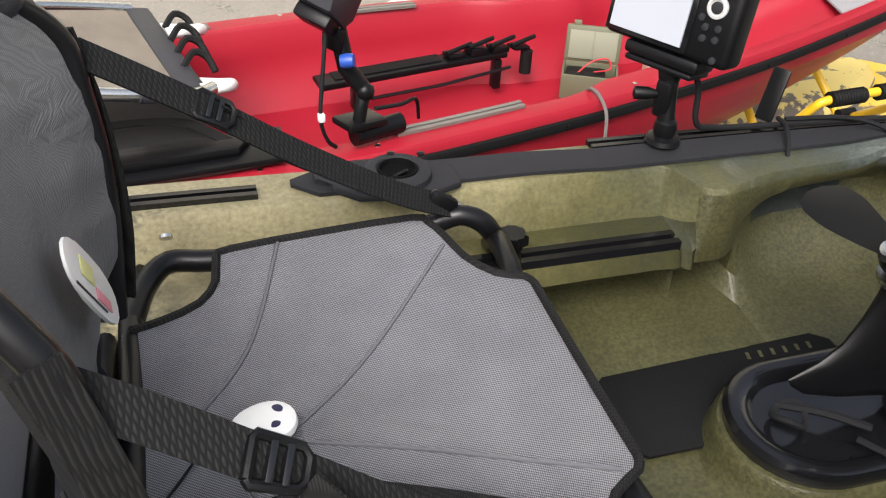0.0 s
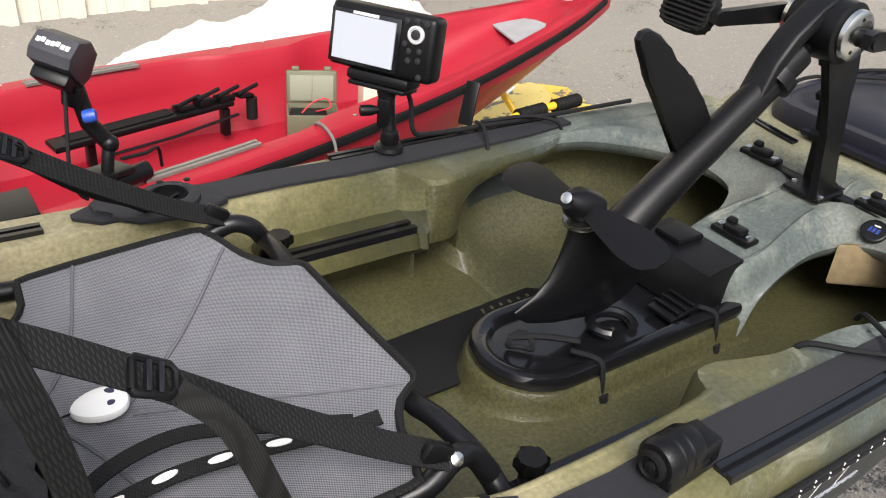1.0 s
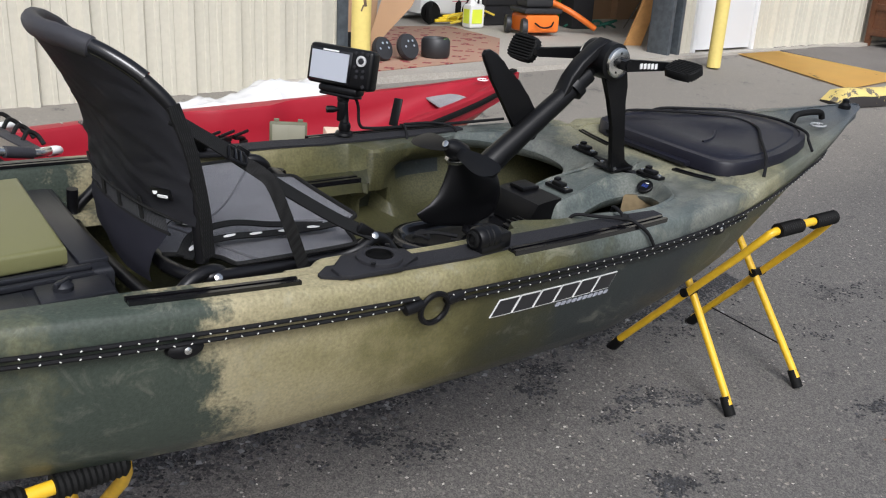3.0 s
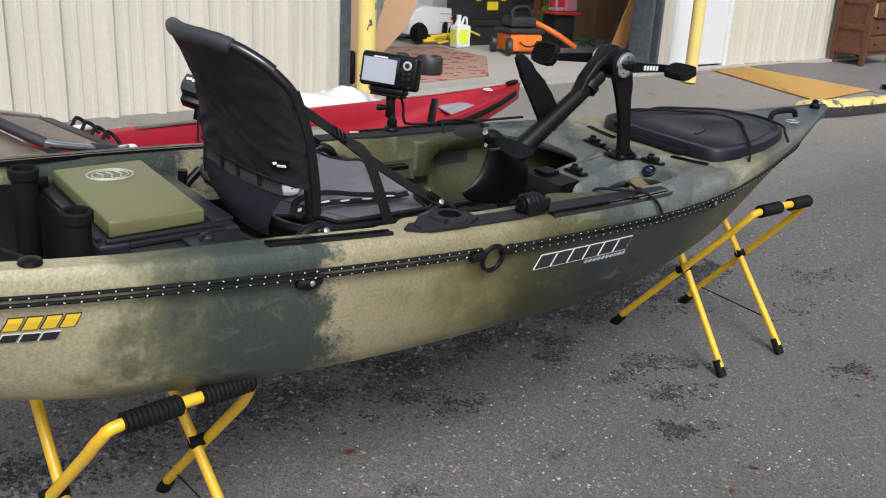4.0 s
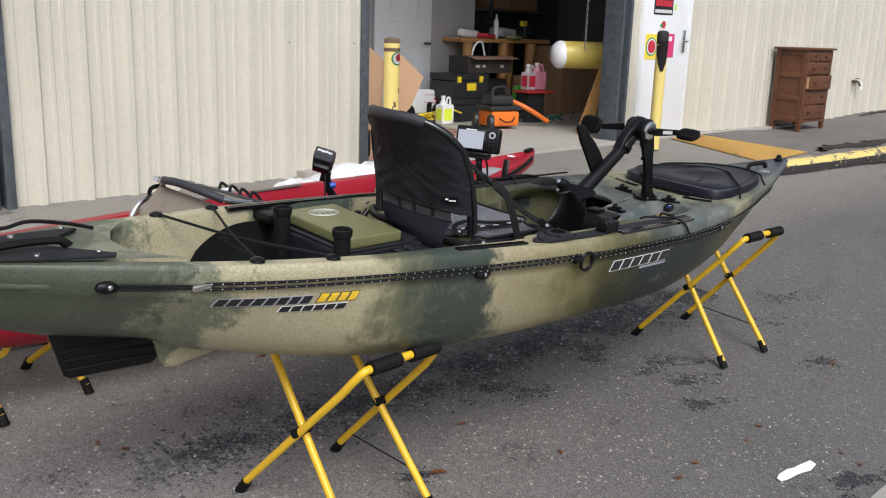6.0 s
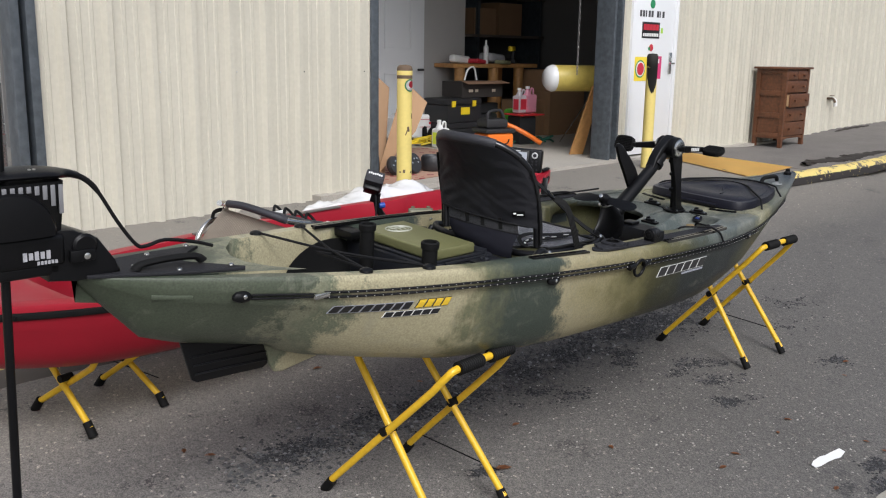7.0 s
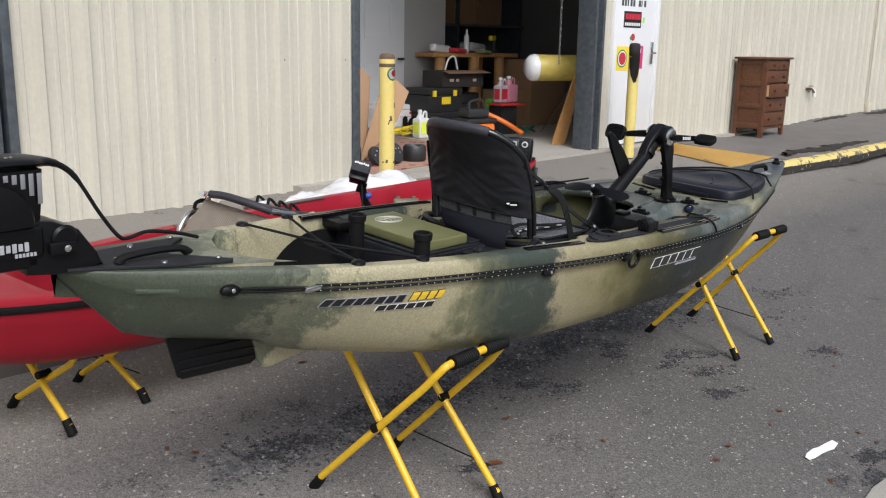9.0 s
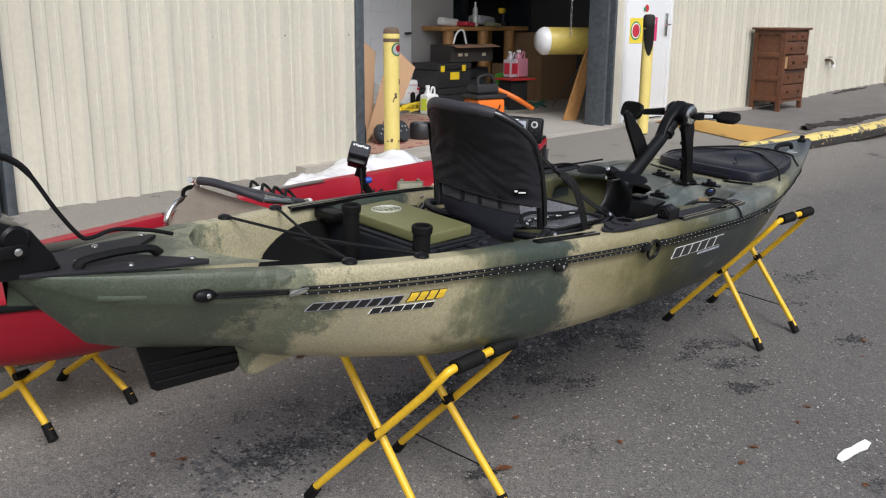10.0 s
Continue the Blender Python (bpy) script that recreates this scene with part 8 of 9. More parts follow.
rr = [(1.40, 2.26), (1.62, 2.21), (1.93, 2.22), (2.20, 2.18), (2.40, 2.22), (2.47, 2.36), (2.55, 2.62), (2.46, 2.72), (2.22, 2.71), (1.98, 2.62), (1.78, 2.50)]
prism(bm, [(x, y, 0.135 + 0.02 * (y - 2.4)) for x, y in rr], (0, 0, 0.055), 0.015)
solo("painted_kerb_end", bm, worn_paint("worn_ramp_paint", (0.72, 0.47, 0.07), (0.13, 0.12, 0.10), 0.42, 9), "yellow painted kerb end flaking to asphalt", "paint", kind="structure")
bm = B()
rr = [(-1.3, 3.3), (-0.42, 3.3), (-0.25, 3.65), (-0.25, 4.1), (-1.3, 4.1)]
prism(bm, [(x, y, 0.206) for x, y in rr], (0, 0, 0.006))
solo("painted_ramp", bm, M_RAMP, "yellow-painted strip before the second bay", "paint", kind="structure")

M_BOLLARD = mat("chipped_yellow_bollard", (0.72, 0.58, 0.18), 0.5, vary=0.08, scale=5, grain=0.05, gscale=40)
M_BURNT = mat("charred_black_paint", (0.02, 0.018, 0.015), 0.8, vary=0.4, scale=12)
M_RUST = mat("rusted_cap", (0.12, 0.08, 0.05), 0.8, vary=0.4, scale=30)
M_SEAL_G = mat("green_sticker", (0.03, 0.25, 0.10), 0.4)
M_SEAL_R = mat("red_sticker", (0.5, 0.03, 0.05), 0.4)


BOLLARD_R = 0.058


def bollard(x, y, z, h, label, cap=M_RUST):
    th = thing("bollard", (x, y, z), label, "bollard", "yellow steel bollards")
    r = BOLLARD_R
    bm = B()
    lathe(bm, [(r, z - 0.02), (r, z + h - 0.07)], (x, y, 0), seg=28)
    part("post", bm, M_BOLLARD, th)
    bm = B()
    lathe(bm, [(r + 0.0012, z + h - 0.10), (r + 0.0012, z + h - 0.03), (r - 0.003, z + h - 0.012), (0.7 * r, z + h), (0.001, z + h + 0.004)], (x, y, 0), seg=28)
    part("cap", bm, cap, th, "dark rusted cap")
    bm = B()
    lathe(bm, [(r + 0.001, z + h - 0.075), (r + 0.002, z + h - 0.07), (r + 0.002, z + h - 0.045), (r + 0.001, z + h - 0.04)], (x, y, 0), seg=28)
    part("band", bm, cap if cap is M_BURNT else M_BOLLARD, th)
    return th


def sticker(parent, x, y, r, zc, ang, size, material, label, off=0.0015):
    """A round sticker bent round a post."""
    bm = B()
    rings = []
    for f in (1.0, 0.75, 0.5, 0.25, 0.02):
        turn = [2 * math.pi * k / 24 for k in range(24)]
        rings.append([(x + (r + off) * math.cos(ang + f * size * math.cos(a) / r), y + (r + off) * math.sin(ang + f * size * math.cos(a) / r), zc + f * size * math.sin(a)) for a in turn])
    loft(bm, rings)
    bmesh.ops.solidify(bm, geom=bm.faces[:], thickness=0.0006)
    part("sticker", bm, material, parent, label)


b1 = bollard(2.355, 3.655, 0.20, 1.185, "yellow steel bollard with chipped paint and a round sticker")
sticker(b1, 2.355, 3.655, BOLLARD_R, 1.235, radians(-85), 0.048, M_SEAL_G, "round green sticker")
sticker(b1, 2.355, 3.655, BOLLARD_R, 1.235, radians(-85), 0.038, M_DECAL_W, "pale ring of the sticker", 0.0026)
sticker(b1, 2.355, 3.655, BOLLARD_R, 1.242, radians(-75), 0.026, M_SEAL_R, "red field of the sticker", 0.0036)
rnd = random.Random(5)
for k in range(12):
    bm = B()
    a, zc = radians(rnd.uniform(-170, -60)), rnd.uniform(0.35, 1.1)
    box(bm, (2.355 + BOLLARD_R * math.cos(a), 3.655 + BOLLARD_R * math.sin(a), zc), (0.003, rnd.uniform(0.008, 0.02), rnd.uniform(0.01, 0.04)), (rnd.uniform(-20, 20), 0, math.degrees(a)))
    part("paint_chip", bm, M_RUST, b1, "dark chip in the paint")
b2 = bollard(6.155, 3.90, 0.315, 1.19, "yellow steel bollard with a scorched black top", M_BURNT)
bm = B()
rings = []
for i in range(9):
    f = i / 8
    hw = [1.9, 1.75, 1.5, 1.3, 1.1, 0.95, 0.75, 0.5, 0.22][i] * (0.92 + 0.2 * noise.noise((i * 1.7, 0.3, 6.1)))
    z = 1.425 - 0.33 * f
    rings.append([(6.155 + (BOLLARD_R + 0.0015) * math.cos(radians(-132) + hw * (-1 + 2 * j / 8)), 3.90 + (BOLLARD_R + 0.0015) * math.sin(radians(-132) + hw * (-1 + 2 * j / 8)), z + 0.015 * noise.noise((i, j, 2.5))) for j in range(9)])
loft(bm, rings, closed=False)
bmesh.ops.solidify(bm, geom=bm.faces[:], thickness=0.001)
part("scorch_mark", bm, M_BURNT, b2, "scorched black patch")

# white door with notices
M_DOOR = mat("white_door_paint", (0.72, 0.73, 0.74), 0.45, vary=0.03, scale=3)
door = thing("door_1", (6.89, WALL_Y + 0.02, 0.34), "white steel door with small notices, shut", "door", kind="structure")
bm = B()
box(bm, (6.89, WALL_Y + 0.02, 1.39), (0.86, 0.045, 2.06), (0, 0, 0), 0.004)
leaf = part("leaf", bm, M_DOOR, door)
bm = B()
for x in (6.435, 7.345):
    box(bm, (x, WALL_Y + 0.02, 1.39), (0.045, 0.10, 2.10), (0, 0, 0), 0.004)
box(bm, (6.89, WALL_Y + 0.02, 2.445), (0.955, 0.10, 0.05), (0, 0, 0), 0.004)
part("frame", bm, M_DOOR, door)
bm = B()
box(bm, (7.255, WALL_Y - 0.012, 1.40), (0.05, 0.02, 0.25), (0, 0, 0), 0.004)
tube(bm, [(7.255, WALL_Y - 0.02, 1.40), (7.255, WALL_Y - 0.07, 1.40), (7.16, WALL_Y - 0.075, 1.40)], 0.011, 10, curve=3)
part("handle", bm, M_STEEL, door, "steel lever on a long plate")
dy = WALL_Y - 0.0045
def notice(x0, x1, z0, z1, m, label, d=0.0, parent=leaf):
    bm = B()
    box(bm, ((x0 + x1) / 2, dy - d, (z0 + z1) / 2), (x1 - x0, 0.003, z1 - z0))
    return part("notice", bm, m, parent, label)
for k, w in enumerate((0.05, 0.05, 0.03, 0.05, 0.05, 0.0, 0.055, 0.02, 0.05)):
    if w:
        notice(6.58 + 0.058 * k, 6.58 + 0.058 * k + w * 0.8, 1.915, 1.985, mat("dark_grey_print", (0.06, 0.06, 0.065), 0.5) if k == 0 else bpy.data.materials["dark_grey_print"], "dark grey bar of a number line")
notice(6.64, 7.00, 1.68, 1.86, M_DECAL_K, "black notice with red and white bars")
for k in range(5):
    notice(6.665 + 0.064 * k, 6.665 + 0.064 * k + 0.055, 1.77, 1.835, M_SEAL_R, "red bar", 0.003)
for k in range(9):
    notice(6.66 + 0.036 * k, 6.66 + 0.036 * k + 0.026, 1.70, 1.735, M_DECAL_W, "small white bar", 0.003)
for x, z, r, m, d, lb in ((6.83, 2.06, 0.05, M_SEAL_G, 0, "round dark emblem"), (6.83, 1.57, 0.055, M_DECAL_W, 0, "round emblem"), (6.84, 1.575, 0.04, M_SEAL_R, 0.003, "red field of an emblem"), (6.80, 1.565, 0.022, M_SEAL_G, 0.004, "green field of an emblem")):
    bm = B()
    lathe(bm, [(r, 0), (r, 0.002), (0.001, 0.002)], (x, dy - d, z), (0, -1, 0), 20)
    part("notice", bm, m, leaf, lb)
notice(6.53, 6.83, 1.20, 1.47, mat("yellow_print", (0.8, 0.62, 0.05), 0.5), "yellow half of a poster")
notice(6.83, 7.08, 1.22, 1.48, mat("magenta_print", (0.55, 0.04, 0.15), 0.5), "magenta half of a poster")
notice(6.90, 7.03, 1.40, 1.45, M_DECAL_W, "white bar", 0.003)
for r, m, d in ((0.10, M_SEAL_G, 0.003), (0.085, M_DECAL_W, 0.005), (0.07, M_SEAL_R, 0.007)):
    bm = B()
    lathe(bm, [(r, 0), (r, 0.002), (0.001, 0.002)], (6.64, dy - d, 1.335), (0, -1, 0), 20)
    part("notice", bm, m, leaf, "ring of a round emblem")
notice(7.03, 7.07, 1.74, 1.80, mat("lime_print", (0.4, 0.65, 0.08), 0.5), "small lime sticker")

# far door, conduit, tap
far = thing("door_2", (16.2, WALL_Y + 0.02, 0.40), "pale blue-grey steel door far along the wall", "door", kind="structure")
bm = B()
box(bm, (16.21, WALL_Y + 0.02, 1.55), (0.98, 0.05, 2.3), (0, 0, 0), 0.004)
part("leaf", bm, mat("blue_grey_door", (0.42, 0.46, 0.55), 0.45, vary=0.05), far)
bm = B()
for x in (15.70, 16.72):
    box(bm, (x, WALL_Y + 0.0, 1.55), (0.05, 0.10, 2.3))
part("frame", bm, mat("grey_frame", (0.25, 0.27, 0.3), 0.5), far)
bm = B()
box(bm, (15.90, WALL_Y - 0.03, 1.55), (0.05, 0.04, 0.16))
part("handle", bm, M_STEEL, far, "steel handle")
bm = B()
tube(bm, [(14.5, WALL_Y - 0.06, 0.42), (14.45, WALL_Y - 0.06, 4.5)], 0.02, 8)
box(bm, (14.5, WALL_Y - 0.06, 0.50), (0.12, 0.10, 0.18), (0, 0, 0), 0.02)
solo("downpipe", bm, mat("cream_pipe", (0.58, 0.53, 0.42), 0.5), "thin cream pipe up the steel wall", "pipe")
tap = thing("garden_tap", (11.9, WALL_Y - 0.02, 0.86), "weathered metal tap with a white drip guard on the wall", "tap")
bm = B()
tube(bm, [(11.9, WALL_Y, 0.88), (11.88, WALL_Y - 0.10, 0.88), (11.88, WALL_Y - 0.14, 0.82)], 0.018, 8, curve=3)
lathe(bm, [(0.035, 0), (0.035, 0.012)], (11.88, WALL_Y - 0.08, 0.92), seg=12)
part("valve", bm, M_RUST, tap)
bm = B()
tube(bm, [(11.92, WALL_Y - 0.05, 0.88), (12.0, WALL_Y - 0.08, 0.85), (12.02, WALL_Y - 0.09, 0.76)], 0.03, 8, curve=3)
part("guard", bm, M_WHITE, tap, "white plastic guard")

# wall screws
for k in range(1, 9, 2):
    bm = B()
    lathe(bm, [(0.007, 0), (0.006, 0.005), (0.001, 0.006)], (0.371 + 0.3048 * k + 0.05, WALL_Y + 0.002, 1.32), (0, -1, 0), 8)
    part("screw", bm, M_STEEL, bpy.data.objects["wall_north_left"], "small steel screw")

# chest of drawers on the walk
M_WOOD = mat("red_brown_stained_wood", (0.135, 0.052, 0.023), 0.38, vary=0.3, scale=5, grain=0.35, gscale=28)
M_WOOD_RAW = mat("pale_raw_wood", (0.5, 0.33, 0.18), 0.6, vary=0.15)
dr = thing("chest_of_drawers", (9.7, 4.08, 0.29), "red-brown wooden chest of drawers, third drawer ajar", "dresser")
x0, x1, y0, y1, z0, z1 = 9.36, 10.06, 3.88, 4.30, 0.299, 1.34
bm = B()
for x in (x0 + 0.03, x1 - 0.03):
    for y in (y0 + 0.03, y1 - 0.03):
        bm = B()
        loft(bm, [[(x - 0.025, y - 0.025, z0), (x + 0.025, y - 0.025, z0), (x + 0.025, y + 0.025, z0), (x - 0.025, y + 0.025, z0)], [(x - 0.03, y - 0.03, z1), (x + 0.03, y - 0.03, z1), (x + 0.03, y + 0.03, z1), (x - 0.03, y + 0.03, z1)]])
        part("corner_post", bm, M_WOOD, dr)
bm = B()
for x in (x0 + 0.03, x1 - 0.03):
    box(bm, (x, (y0 + y1) / 2, 0.87), (0.02, 0.36, 0.90))
box(bm, ((x0 + x1) / 2, y1 - 0.02, 0.87), (0.66, 0.02, 0.90))
box(bm, ((x0 + x1) / 2, y0 + 0.035, 0.87), (0.64, 0.01, 0.90))
box(bm, ((x0 + x1) / 2, (y0 + y1) / 2, 1.332), (0.68, 0.38, 0.03))
part("carcass", bm, M_WOOD, dr)
for z in (0.46, 0.73, 1.02, 1.30):
    bm = B()
    box(bm, (x0 + 0.014, (y0 + y1) / 2, z), (0.02, 0.34, 0.07 if z < 1.2 else 0.05), (0, 0, 0), 0.003)
    part("side_rail", bm, M_WOOD, dr)
bm = B()
prism(bm, [(x0 + 0.05, y0 + 0.01, 0.40), (x0 + 0.05, y0 + 0.01, 0.45), (x1 - 0.05, y0 + 0.01, 0.45), (x1 - 0.05, y0 + 0.01, 0.40), (x1 - 0.2, y0 + 0.01, 0.43), (x0 + 0.2, y0 + 0.01, 0.43)], (0, 0.02, 0))
part("apron", bm, M_WOOD, dr)
bm = B()
box(bm, ((x0 + x1) / 2, (y0 + y1) / 2, z1 + 0.012), (x1 - x0 + 0.08, y1 - y0 + 0.06, 0.028), (0, 0, 0), 0.006)
part("top", bm, M_WOOD, dr)
for xa, xb, za, zb, out in ((x0 + 0.06, x0 + 0.345, 1.20, 1.32, 0), (x0 + 0.355, x1 - 0.06, 1.20, 1.32, 0), (x0 + 0.06, x1 - 0.06, 1.03, 1.19, 0), (x0 + 0.06, x1 - 0.06, 0.84, 1.02, 0.05), (x0 + 0.06, x1 - 0.06, 0.65, 0.83, 0), (x0 + 0.06, x1 - 0.06, 0.46, 0.64, 0)):
    bm = B()
    box(bm, ((xa + xb) / 2, y0 + 0.012 - out, (za + zb) / 2), (xb - xa, 0.022, zb - za - 0.006), (0, 0, 0), 0.004)
    dw = part("drawer", bm, M_WOOD, dr)
    if out:
        for x in (xa + 0.008, xb - 0.008):
            bm = B()
            box(bm, (x, y0 + 0.02 - out + 0.10, (za + zb) / 2), (0.012, 0.20, zb - za - 0.03))
            part("drawer_side", bm, M_WOOD_RAW, dw, "pale raw wood side")
    for x in ((xa + 0.12, xb - 0.12) if xb - xa > 0.4 else ((xa + xb) / 2,)):
        bm = B()
        lathe(bm, [(0.008, 0), (0.010, 0.01), (0.018, 0.018), (0.016, 0.028), (0.001, 0.03)], (x, y0 - out, (za + zb) / 2), (0, -1, 0), 12)
        part("knob", bm, M_WOOD, dw, "turned wooden knob")

# concrete pad that begins at the edge of the asphalt
bm = B()
edge = [(0.10 + 0.12 * k, -0.497 + 0.012 * noise.noise((k * 0.9, 3.1, 0)) + 0.006 * math.sin(k * 2.1)) for k in range(50)]
outline = edge + [(edge[-1][0], -2.3), (edge[0][0], -2.3)]
prism(bm, [(x, y, road_z(x, y) + 0.002) for x, y in outline], (0, 0, 0.008), 0.003)
solo("pavement_pad", bm, mat("pale_concrete_pad", (0.36, 0.34, 0.29), 0.85, vary=0.18, scale=6, grain=0.2, gscale=150, bump=0.4, bscale=200), "pale worn concrete pad beside the asphalt", "pavement", kind="structure")
# scrap of paper, fallen leaves
bm = B()
loft(bm, [[(x, a, road_z(x, a) + z), (x, b, road_z(x, b) + z + 0.004), (x, b, road_z(x, b) + z + 0.006), (x, a, road_z(x, a) + z + 0.002)] for x, a, b, z in ((0.970, -0.246, -0.228, 0.004), (1.00, -0.255, -0.221, 0.006), (1.05, -0.262, -0.224, 0.010), (1.09, -0.265, -0.232, 0.007), (1.14, -0.275, -0.234, 0.005), (1.19, -0.270, -0.246, 0.010))])
solo("paper_scrap", bm, M_WHITE, "torn white paper scrap on the asphalt", "paper")
LEAVES = [(-0.012, 0.515), (1.144, -0.008), (1.374, -0.283), (0.816, 0.015), (0.675, -0.009), (0.878, -0.364), (2.03, 0.07), (1.3, 0.024), (0.46, 0.36), (0.30, 0.72)]
M_LEAF = mat("brown_leaf", (0.25, 0.10, 0.04), 0.7, vary=0.3, scale=40)
rnd = random.Random(11)
for k in range(26):
    x, y = rnd.uniform(-1.2, 4.5), rnd.uniform(-0.9, 1.9)
    if k < len(LEAVES):
        x, y = LEAVES[k]
    a, s = rnd.uniform(0, 6.28), rnd.uniform(0.012, 0.022) if k else 0.032
    bm = B()
    pts = [(1.2, 0), (0.5, 0.45), (-0.3, 0.5), (-1, 0), (-0.3, -0.5), (0.5, -0.45)]
    vs = [bm.verts.new((x + s * (u * math.cos(a) - v * math.sin(a)), y + s * (u * math.sin(a) + v * math.cos(a)), road_z(x, y) + 0.004 + 0.3 * s * abs(v))) for u, v in pts]
    bm.faces.new((vs[0], vs[1], vs[2], vs[3]))
    bm.faces.new((vs[0], vs[3], vs[4], vs[5]))
    bmesh.ops.solidify(bm, geom=bm.faces[:], thickness=0.0008)
    solo("fallen_leaf", bm, M_LEAF, "small dry brown leaf on the asphalt", "leaf", "fallen leaves")

# second bay, half seen
bm = B()
box(bm, (-1.05, WALL_Y + 0.35, 1.7), (1.6, 0.05, 3.2))
solo("door_3", bm, M_DOOR, "plain white roller door in the second bay", "door", kind="structure")
bm = B()
box(bm, (-0.33, WALL_Y + 0.10, 1.0), (0.05, 0.05, 1.7))
solo("trim", bm, M_STEEL, "bright edge of a bay post", "trim", kind="structure")


# ---- inside the workshop ----
SH = 0.342
M_CARD = mat("brown_cardboard", (0.36, 0.22, 0.12), 0.85, vary=0.15, scale=4)
M_TIMBER = mat("orange_pine", (0.5, 0.26, 0.09), 0.5, vary=0.2, scale=4, grain=0.2, gscale=20)
M_ORANGE = mat("orange_plastic", (0.75, 0.17, 0.02), 0.4)
M_DARKBOX = mat("charcoal_plastic", (0.02, 0.02, 0.022), 0.5)
M_YPLAST = mat("yellow_plastic", (0.8, 0.58, 0.02), 0.4)
# partition's white is lowered to grey, the weak light being in its colour
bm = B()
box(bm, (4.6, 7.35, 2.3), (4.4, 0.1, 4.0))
solo("wall_partition", bm, mat("dimmed_partition", (0.36, 0.35, 0.335), 0.7, vary=0.05), "plain white partition inside the workshop, greyed for dim light", "wall", kind="structure")
d4 = thing("door_4", (5.5, 7.27, SH), "white panelled inner door with a dark lever", "door", kind="structure")
bm = B()
box(bm, (5.52, 7.27, 1.42), (0.92, 0.05, 2.1), (0, 0, 0), 0.004)
lf = part("leaf", bm, M_DOOR, d4)
for z, h in ((0.85, 0.72), (1.95, 0.85)):
    bm = B()
    for x in (5.30, 5.74):
        box(bm, (x, 7.242, z), (0.02, 0.012, h), (0, 0, 0), 0.003)
    for dz in (-h / 2, h / 2):
        box(bm, (5.52, 7.242, z + dz), (0.46, 0.012, 0.02), (0, 0, 0), 0.003)
    part("panel_moulding", bm, M_DOOR, lf)
bm = B()
tube(bm, [(5.92, 7.25, 1.26), (5.92, 7.19, 1.26), (5.82, 7.185, 1.26)], 0.014, 8, curve=3)
part("handle", bm, M_DARKBOX, lf, "dark lever handle")
# cardboard leaning inside
bm = B()
prism(bm, [(2.80, 4.85, SH), (3.28, 4.95, SH), (3.38, 5.0, 1.15), (3.05, 4.95, 1.35), (2.80, 4.9, 1.5)], (0.02, 0.012, 0))
prism(bm, [(3.2, 4.95, SH), (3.5, 4.75, 0.75), (3.62, 4.72, 1.02), (3.45, 4.85, 1.22)], (0.01, 0.012, 0))
solo("cardboard", bm, M_CARD, "folded brown cardboard leaning inside the bay", "cardboard")

# patterned rug
def rug_material():
    m = mat("red_patterned_rug", (0.28, 0.07, 0.05), 0.95, vary=0.2, scale=20)
    n, l, b = nodes_of(m)
    co = n.new("ShaderNodeTexCoord")
    v = n.new("ShaderNodeTexVoronoi")
    v.inputs["Scale"].default_value = 9
    v.distance = "MANHATTAN"
    l.new(co.outputs["Object"], v.inputs["Vector"])
    w = n.new("ShaderNodeTexWave")
    w.inputs["Scale"].default_value, w.inputs["Distortion"].default_value = 3, 2
    l.new(co.outputs["Object"], w.inputs["Vector"])
    r = n.new("ShaderNodeValToRGB")
    r.color_ramp.interpolation = "CONSTANT"
    r.color_ramp.elements[0].color = (0.30, 0.24, 0.16, 1)
    r.color_ramp.elements[1].position, r.color_ramp.elements[1].color = 0.16, (0.25, 0.045, 0.04, 1)
    for p, c in ((0.30, (0.03, 0.03, 0.05, 1)), (0.36, (0.26, 0.05, 0.045, 1)), (0.52, (0.33, 0.20, 0.14, 1))):
        r.color_ramp.elements.new(p).color = c
    l.new(v.outputs["Distance"], r.inputs[0])
    l.new(r.outputs[0], b.inputs["Base Color"])
    return m


bm = B()
prism(bm, [(2.85, 4.42, SH - 0.002), (4.28, 4.60, SH - 0.002), (5.15, 5.6, SH - 0.002), (5.25, 6.5, SH - 0.002), (3.4, 6.9, SH - 0.002), (2.75, 5.5, SH - 0.002)], (0, 0, 0.010), 0.003)
solo("rug", bm, rug_material(), "worn red patterned rug on the workshop floor", "rug")
# round weights and a trolley wheel on the rug
for x, y, r in ((3.28, 4.80, 0.085), (3.50, 4.78, 0.095)):
    th = thing("weight_plate", (x, y, SH + 0.01), "round black weight disc on edge on the rug", "weight")
    bm = B()
    lathe(bm, [(0.02, -0.03), (r, -0.025), (r + 0.01, 0), (r, 0.025), (0.02, 0.03)], (x, y, SH + r + 0.01), (0.2, -1, 0.4), 24)
    part("disc", bm, M_DARKBOX, th)
    for k in range(6):
        a = k * math.pi / 3
        bm = B()
        u = Vector((1, 0.2, 0)).normalized()
        lathe(bm, [(0.010, 0), (0.010, 0.004), (0.001, 0.005)], Vector((x, y - 0.03, SH + r + 0.02)) + u * (0.045 * math.cos(a)) + Vector((0, 0, 0.045 * math.sin(a))), (0.2, -1, 0.4), 10)
        part("stud", bm, M_STEEL, th, "pale stud")
bm = B()
lathe(bm, [(0.10, 0), (0.115, 0.02), (0.115, 0.13), (0.10, 0.15), (0.085, 0.13), (0.08, 0.03)], (3.80, 4.82, SH + 0.01), seg=24)
solo("hose_coil", bm, M_DARKBOX, "black coiled drum on the rug", "drum")
bm = B()
box(bm, (3.86, 4.76, SH + 0.145), (0.05, 0.02, 0.02), (0, 0, 0), 0.003)
